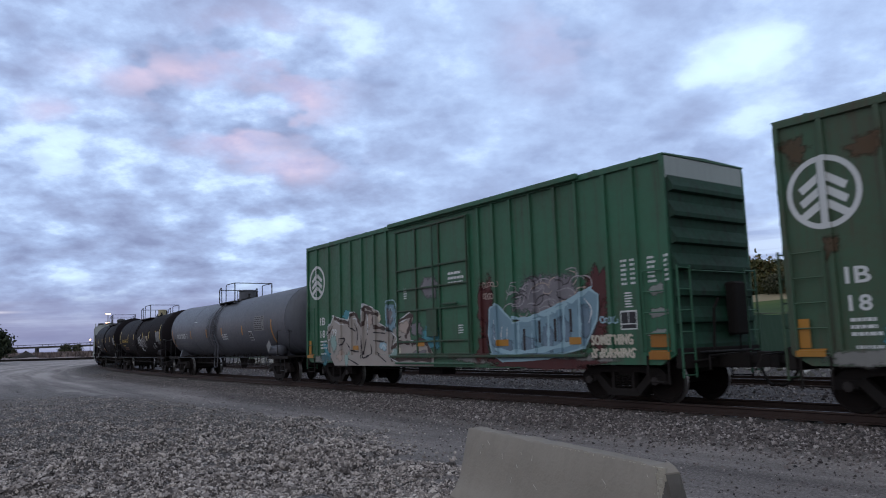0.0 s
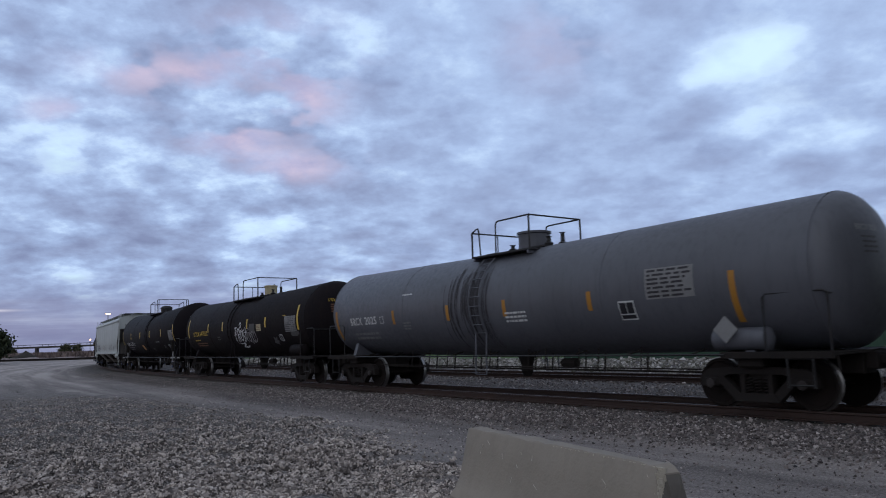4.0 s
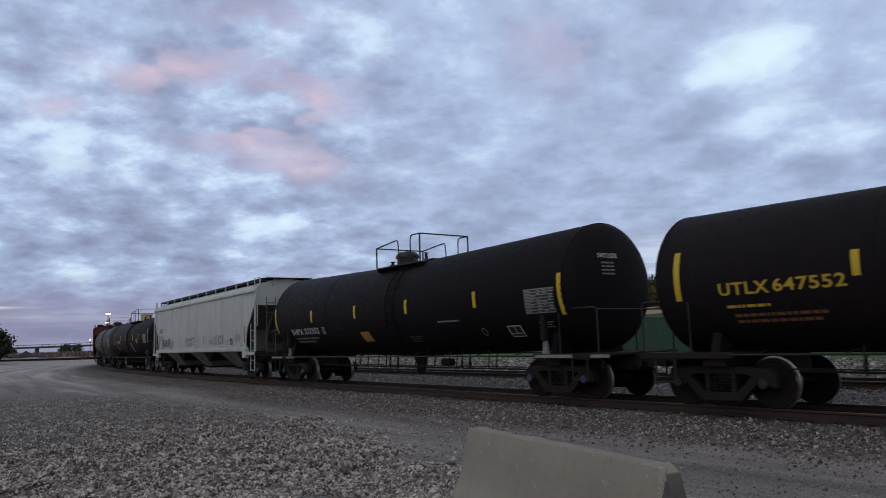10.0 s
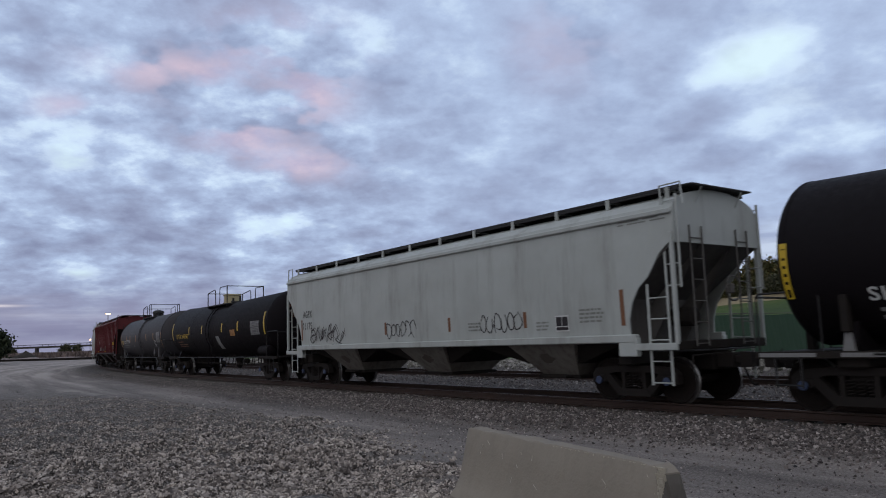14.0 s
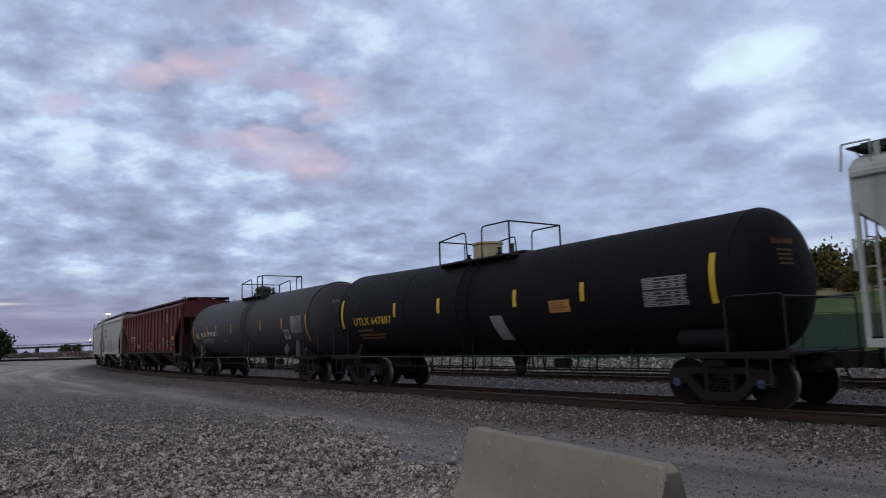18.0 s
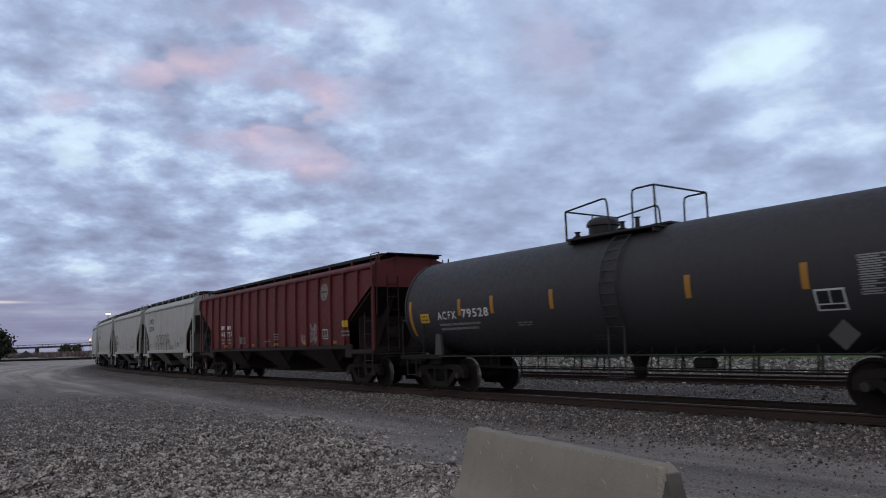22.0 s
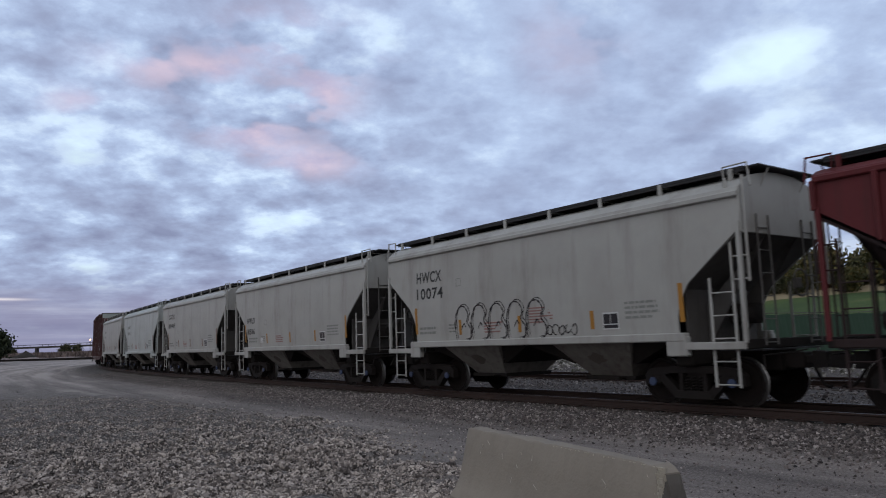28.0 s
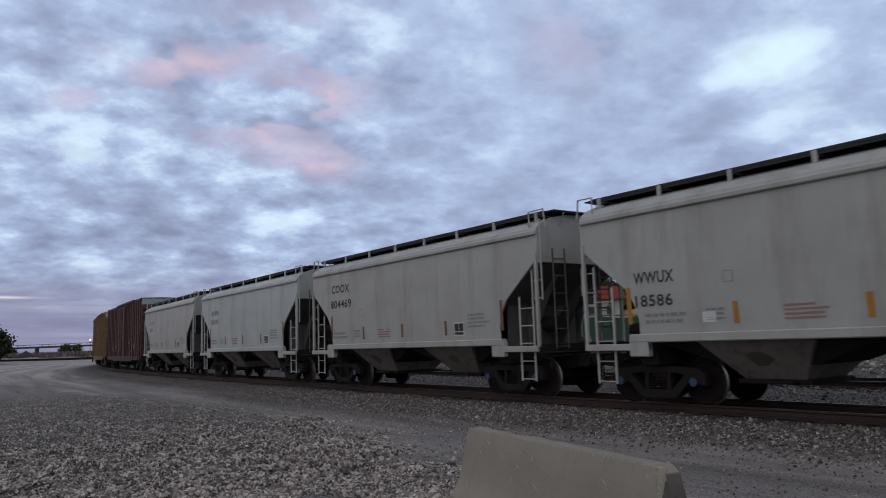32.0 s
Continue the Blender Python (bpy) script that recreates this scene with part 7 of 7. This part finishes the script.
def tree_meshes(seed, tall, spread, leaf, n):
    rng = np.random.RandomState(seed)
    r = random.Random(seed)
    sh = Shape()
    lean = r.uniform(-0.04, 0.04) * tall
    spine = [(lean * t * t, lean * 0.5 * t, tall * 0.8 * t) for t in np.linspace(0, 1, 6)]
    for i in range(5):
        sh.tube([spine[i], spine[i + 1]], tall * 0.022 * (1 - 0.16 * i), 6)
    tips = []
    for k in range(18):
        t = r.uniform(0.12, 0.98)
        a = r.uniform(0, 6.28)
        b = Vector((lean * t * t, lean * 0.5 * t, tall * 0.8 * t))
        reach = spread * (1.1 - 0.75 * abs(t - 0.45)) * r.uniform(0.6, 1.0)
        e = b + Vector((math.cos(a) * reach, math.sin(a) * reach, tall * r.uniform(0.05, 0.2)))
        m = b.lerp(e, 0.5) + Vector((0, 0, -0.03 * tall))
        sh.tube([tuple(b), tuple(m), tuple(e)], tall * 0.007, 4)
        tips.append(e)
        tips.append(m)
    trunk = sh.mesh("trunk", BARK)
    tips = np.array(tips + [(lean, lean * 0.5, tall * 0.86)])
    c = tips[rng.randint(0, len(tips), n)] + rng.normal(size=(n, 3)) * np.array([spread * 0.30, spread * 0.30, tall * 0.085])
    c = c[c[:, 2] > tall * 0.08]
    n = len(c)
    base = np.array([(-1, 0, 0), (0, -0.6, 0.12), (1, 0, 0), (0, 0.6, -0.1)])
    size = rng.uniform(0.5, 1.2, n)[:, None, None] * leaf
    v = np.einsum("nij,nkj->nki", rotations(n, rng), np.repeat(base[None], n, 0)) * size + c[:, None, :]
    me = bpy.data.meshes.new("crown")
    me.from_pydata(v.reshape(-1, 3).tolist(), [], (np.arange(n)[:, None] * 4 + np.arange(4)).tolist())
    return trunk, me


def plant(name, label, kinds, spots, group, leaves):
    done = {}
    for i, (x, y, k, scale) in enumerate(spots):
        trunk, crown = kinds[k % len(kinds)]
        t = thing(name, label, "tree", group)
        t.matrix_world = pose(x, y, wall_of(x, y) - 0.1, 0, 0, (i * 67) % 360) @ Matrix.Scale(scale, 4)
        part("trunk", trunk, None, t)
        key = (k % len(kinds), leaves[(i * 5 + i // 3) % len(leaves)].name)
        if key not in done:
            me = crown.copy()
            me.materials.append(MATS[key[1]])
            done[key] = me
        part("crown", done[key], None, t)


def distance():
    rng = random.Random(17)
    kinds = [tree_meshes(k, 8.0, 3.0, 0.46, 2700) for k in range(4)]
    spots = []
    for k in range(60):
        x = 8 + k * 1.9 + rng.uniform(-1.2, 1.2)
        y = 150 - 0.55 * x + rng.uniform(-5, 9)
        spots.append((x, y, rng.randrange(4), rng.uniform(0.62, 0.92)))
        for q in range(2):
            spots.append((x + rng.uniform(-1.5, 1.5), y - rng.uniform(3.0, 7.0), rng.randrange(4), rng.uniform(0.36, 0.55)))
    plant("broadleaf_tree", "autumn-tinged broadleaf tree on the grassy rise", kinds, spots, "trees on the rise", (LEAF_AUTUMN, LEAF_DULL, LEAF_AUTUMN))
    spots = [(-90.6, 150, 0, 0.88), (-97.0, 152, 1, 0.95), (-98, 155, 2, 1.05), (-103, 160, 2, 0.9), (-110, 165, 3, 1.0), (-90.4, 149, 1, 0.62), (-92.6, 149, 0, 0.8)]
    plant("yard_tree", "dark leafy shrub or tree at the far edge of the yard", kinds, spots, "trees beyond the yard", (LEAF_DARK,))
    spots = [(-153, 300, 1, 0.62), (-150, 303, 2, 0.55), (-157, 304, 0, 0.42), (-182, 312, 1, 0.5), (-176, 290, 3, 0.36), (-187, 300, 2, 0.5), (-168, 288, 1, 0.26), (-140, 292, 0, 0.24)]
    plant("field_shrub", "grey-green shrub thinning for autumn beyond the dry field", kinds, spots, "shrubs beyond the yard", (LEAF_DULL,))
    # ball-field fence with cloth screen
    a, b = Vector((6.0, 38.0, 0)), Vector((60.0, 69.7, 0))
    n = 24
    fence = thing("windscreen_fence", "tall pipe fence hung with dull green windscreen cloth", "fence")
    for i in range(n + 1):
        p = a.lerp(b, i / n)
        z = wall_of(p.x, p.y)
        part("post", Shape().tube([(p.x, p.y, z - 0.1), (p.x, p.y, 2.52)], 0.04, 6), POLE, fence)
        if i < n:
            q = a.lerp(b, (i + 1) / n)
            vs = []
            for k in range(9):
                m = p.lerp(q, k / 8)
                sag = 0.05 * math.sin(math.pi * k / 8) * (1 + 0.5 * math.sin(i))
                off = 0.03 * math.sin(k * 1.7 + i)
                vs += [(m.x + off, m.y - 0.05, 2.44 - sag), (m.x - off, m.y - 0.06, 1.2), (m.x + off, m.y - 0.05, z + 0.05)]
            fs = [(3 * k + j, 3 * k + 3 + j, 3 * k + 4 + j, 3 * k + 1 + j) for k in range(8) for j in (0, 1)]
            part("screen_panel", Shape().put(vs, fs), SCREEN, fence)
    part("top_rail", Shape().tube([(a.x, a.y, 2.50), (b.x, b.y, 2.50)], 0.03, 6), POLE, fence)
    # tan path along the rise
    pts = []
    for k in range(60):
        x = 2 + k * 2.0
        y = 140 - 0.55 * x
        pts.append((x, y))
    vs = [(x + dx, y + dy, wall_of(x + dx, y + dy) + dz) for x, y in pts for dx, dy, dz in ((0, 0, -0.1), (1.6, 3.2, 1.0))]
    solid("hill_path", Shape().put(vs, [(2 * i, 2 * i + 2, 2 * i + 3, 2 * i + 1) for i in range(59)]), DRYGRASS, "strip of dry yellow grass along the rise", "grass", kind="structure")
    # red-roofed house beyond the fence
    house = thing("house", "small tan house with a red roof and white gable", "house")
    hx, hy, hz = 17.4, 92.0, 3.05
    part("wall", Shape().box(hx - 4, hx + 4, hy - 3, hy + 3, wall_of(17.4, 92.0) - 0.3, hz + 2.8, 0.03), WALLPALE, house)
    part("roof", Shape().prism([(hx - 4.5, hz + 2.75), (hx + 4.5, hz + 2.75), (hx + 3.2, hz + 4.3), (hx - 3.2, hz + 4.3)], hy - 3.6, hy + 3.6), WALLRED, house, "red metal roof")
    for dx in (-2.4, 0.2, 2.4):
        wn = part("window", Shape().box(hx + dx - 0.5, hx + dx + 0.5, hy - 3.07, hy - 3.01, hz + 0.9, hz + 2.0, 0.02), WALLPALE, house)
        part("pane", Shape().box(hx + dx - 0.42, hx + dx + 0.42, hy - 3.10, hy - 3.075, hz + 0.98, hz + 1.92, 0.01), GLASS, wn)
    # light masts and street lamps
    for x, y, h in ((46.8, 121, 8.4), (48.8, 122, 9.0)):
        z = wall_of(x, y)
        mast = thing("light_mast", "thin dark light mast behind the ball field", "mast", "light masts")
        part("pole", Shape().tube([(x, y, z - 0.2), (x, y, z + h)], 0.09, 6), POLE, mast)
        part("lamp_head", Shape().box(x - 0.5, x + 0.5, y - 0.1, y + 0.1, z + h - 0.4, z + h, 0.02), POLE, mast)
    for x, y, h in ((-81.9, 180, 10.8), (-104.8, 230, 10.7), (-124.3, 260, 6.1)):
        z = wall_of(x, y)
        lamp = thing("street_lamp", "yard street lamp glowing warm white on a thin pole", "street lamp", "yard lamps")
        part("pole", Shape().tube([(x, y, z - 0.2), (x, y, h - 0.1)], 0.10, 6), POLE, lamp)
        big = 0.62 if h > 7 else 0.36
        part("lamp_head", Shape().box(x - big, x + big, y - 0.3, y + 0.3, h - 0.02, h + 0.14, 0.04), POLE, lamp)
        part("lens", Shape().lathe([(-0.30, 0.2), (-0.22, 0.85 * big), (-0.03, big)], "z", (x, y, h), 14).put([], []), LAMPGLOW, lamp, "glowing lens")
    # far overpass and dry field across the yard
    bridge = thing("road_overpass", "long low dark road overpass on piers in the distance", "bridge")
    part("deck", Shape().loft([(-215, 320, 3.9), (-215, 326, 3.9), (-215, 326, 4.6), (-215, 320, 4.6)], [(-128, 298, 4.2), (-128, 304, 4.2), (-128, 304, 4.9), (-128, 298, 4.9)]), ROOFDARK, bridge)
    part("parapet", Shape().loft([(-215, 319.8, 5.2), (-215, 320, 5.2), (-215, 320, 5.4), (-215, 319.8, 5.4)], [(-128, 297.8, 5.5), (-128, 298, 5.5), (-128, 298, 5.7), (-128, 297.8, 5.7)]), ROOFDARK, bridge)
    for i in range(30):
        x = -215 + i * 3.0
        y = 320 - 22 * i / 29
        part("pier" if i % 5 == 0 else "rail_post", Shape().box(x - (0.5 if i % 5 == 0 else 0.08), x + (0.5 if i % 5 == 0 else 0.08), y + 0.0, y + (1.5 if i % 5 == 0 else 0.2), -0.5 if i % 5 == 0 else 4.4, 4.0 if i % 5 == 0 else 5.5, 0.02), ROOFDARK, bridge)
    r = np.random.RandomState(3)
    m = 16000
    x = r.uniform(-190, -80, m)
    y = r.uniform(216, 280, m)
    open_ground = (np.abs(x / y + 0.567) > 0.03) | (y > 222)
    x, y = x[open_ground], y[open_ground]
    m = len(x)
    z = height(x, y)[0]
    h = r.uniform(0.5, 2.0, m)
    a = r.uniform(0, 3.14, m)
    w = r.uniform(0.2, 0.6, m)
    vs = np.stack([np.stack([x - w * np.cos(a), y - w * np.sin(a), z], -1), np.stack([x + w * np.cos(a), y + w * np.sin(a), z], -1), np.stack([x + 0.4 * w * np.cos(a + 1), y + 0.4 * w * np.sin(a + 1), z + h], -1)], 1)
    me = bpy.data.meshes.new("dry_weeds")
    me.from_pydata(vs.reshape(-1, 3).tolist(), [], (np.arange(m)[:, None] * 3 + np.arange(3)).tolist())
    me.materials.append(WEED)
    tagged(new("dry_weeds", me), "field of dry reddish-brown weeds beyond the yard", "weeds", kind="stuff")
    # dark heap of spoil by the far edge
    rs = random.Random(12)
    mx, my = -123.0, 217.0
    vs, rings_n = [], 7
    for i in range(rings_n):
        f = i / (rings_n - 1)
        for k in range(20):
            t = 2 * math.pi * k / 20
            q = rs.uniform(0.9, 1.1)
            vs.append((mx + 5.0 * (1 - f) * q * math.cos(t) + 0.6 * f, my + 3.2 * (1 - f) * q * math.sin(t), -0.6 + 3.2 * f ** 0.8 * rs.uniform(0.92, 1.05)))
    fs = [(i * 20 + k, i * 20 + (k + 1) % 20, (i + 1) * 20 + (k + 1) % 20, (i + 1) * 20 + k) for i in range(rings_n - 1) for k in range(20)]
    solid("spoil_heap", Shape().put(vs, fs), SPOIL, "low heap of dark earth at the far edge of the yard", "earth heap", smooth=True)
    cells = 73
    vs = []
    for i in range(cells + 1):
        x, y0 = -214 + 2.0 * i, 203 + 0.8 * math.sin(i * 0.7)
        vs += [(x, y0, 0.05), (x, y0 + 4, 0.55 + 0.14 * math.sin(i * 1.3) + 0.1 * math.sin(i * 0.31)), (x, y0 + 9, 0.2)]
    bank = Shape().put(vs, [(3 * i + k, 3 * i + 3 + k, 3 * i + 4 + k, 3 * i + 1 + k) for i in range(cells) for k in (0, 1)])
    solid("earth_bank", bank, PALEEARTH, "low bank of pale dry earth beyond the yard", "ground", kind="structure")
    solid("kerb", Shape().loft([(-210, 196, -0.3), (-210, 196.5, -0.3), (-210, 196.5, 0.55), (-210, 196, 0.55)], [(-70, 184, -0.3), (-70, 184.5, -0.3), (-70, 184.5, 0.38), (-70, 184, 0.38)]), UNDER, "dark low kerb along the far edge of the yard", "kerb", kind="structure")


distance()


# ---- what moves ----
# the train's way over the clip, nearly even at 5.3 metres a second
SPEED = (0.0, 84.682, 0.171, -0.0968, 0.0215, 0.0558, -0.0205, -0.0132, 0.0116)


def run(t):
    """Metres that the train has gone at t seconds."""
    return float(np.polynomial.chebyshev.chebval((t - 16) / 16, SPEED) - np.polynomial.chebyshev.chebval(-1.0, SPEED))


def on_track(u, half, t):
    """Pose of a car whose trucks stand half metres before and behind its middle."""
    s = u - run(t)
    ax, ay = line(s - half)
    bx, by = line(s + half)
    return pose(float(ax + bx) / 2, float(ay + by) / 2, 0, 0, 0, math.degrees(math.atan2(ay - by, ax - bx)))


def motions():
    for car, u, half, sets in TRAIN:
        walk(car, [(k * 0.5, on_track(u, half, k * 0.5)) for k in range(65)])
        for ws, x in sets:
            walk(ws, [(k * 0.1, pose(x, 0, 0.457, 0, math.degrees(run(k * 0.1) / 0.457), 0)) for k in range(321)])
    walk(backdrop, [(0, pose(*EYE, -0.08, -0.84, 0.6)), (SECONDS, pose(*EYE, 0.08, 0.84, -0.6))])


motions()
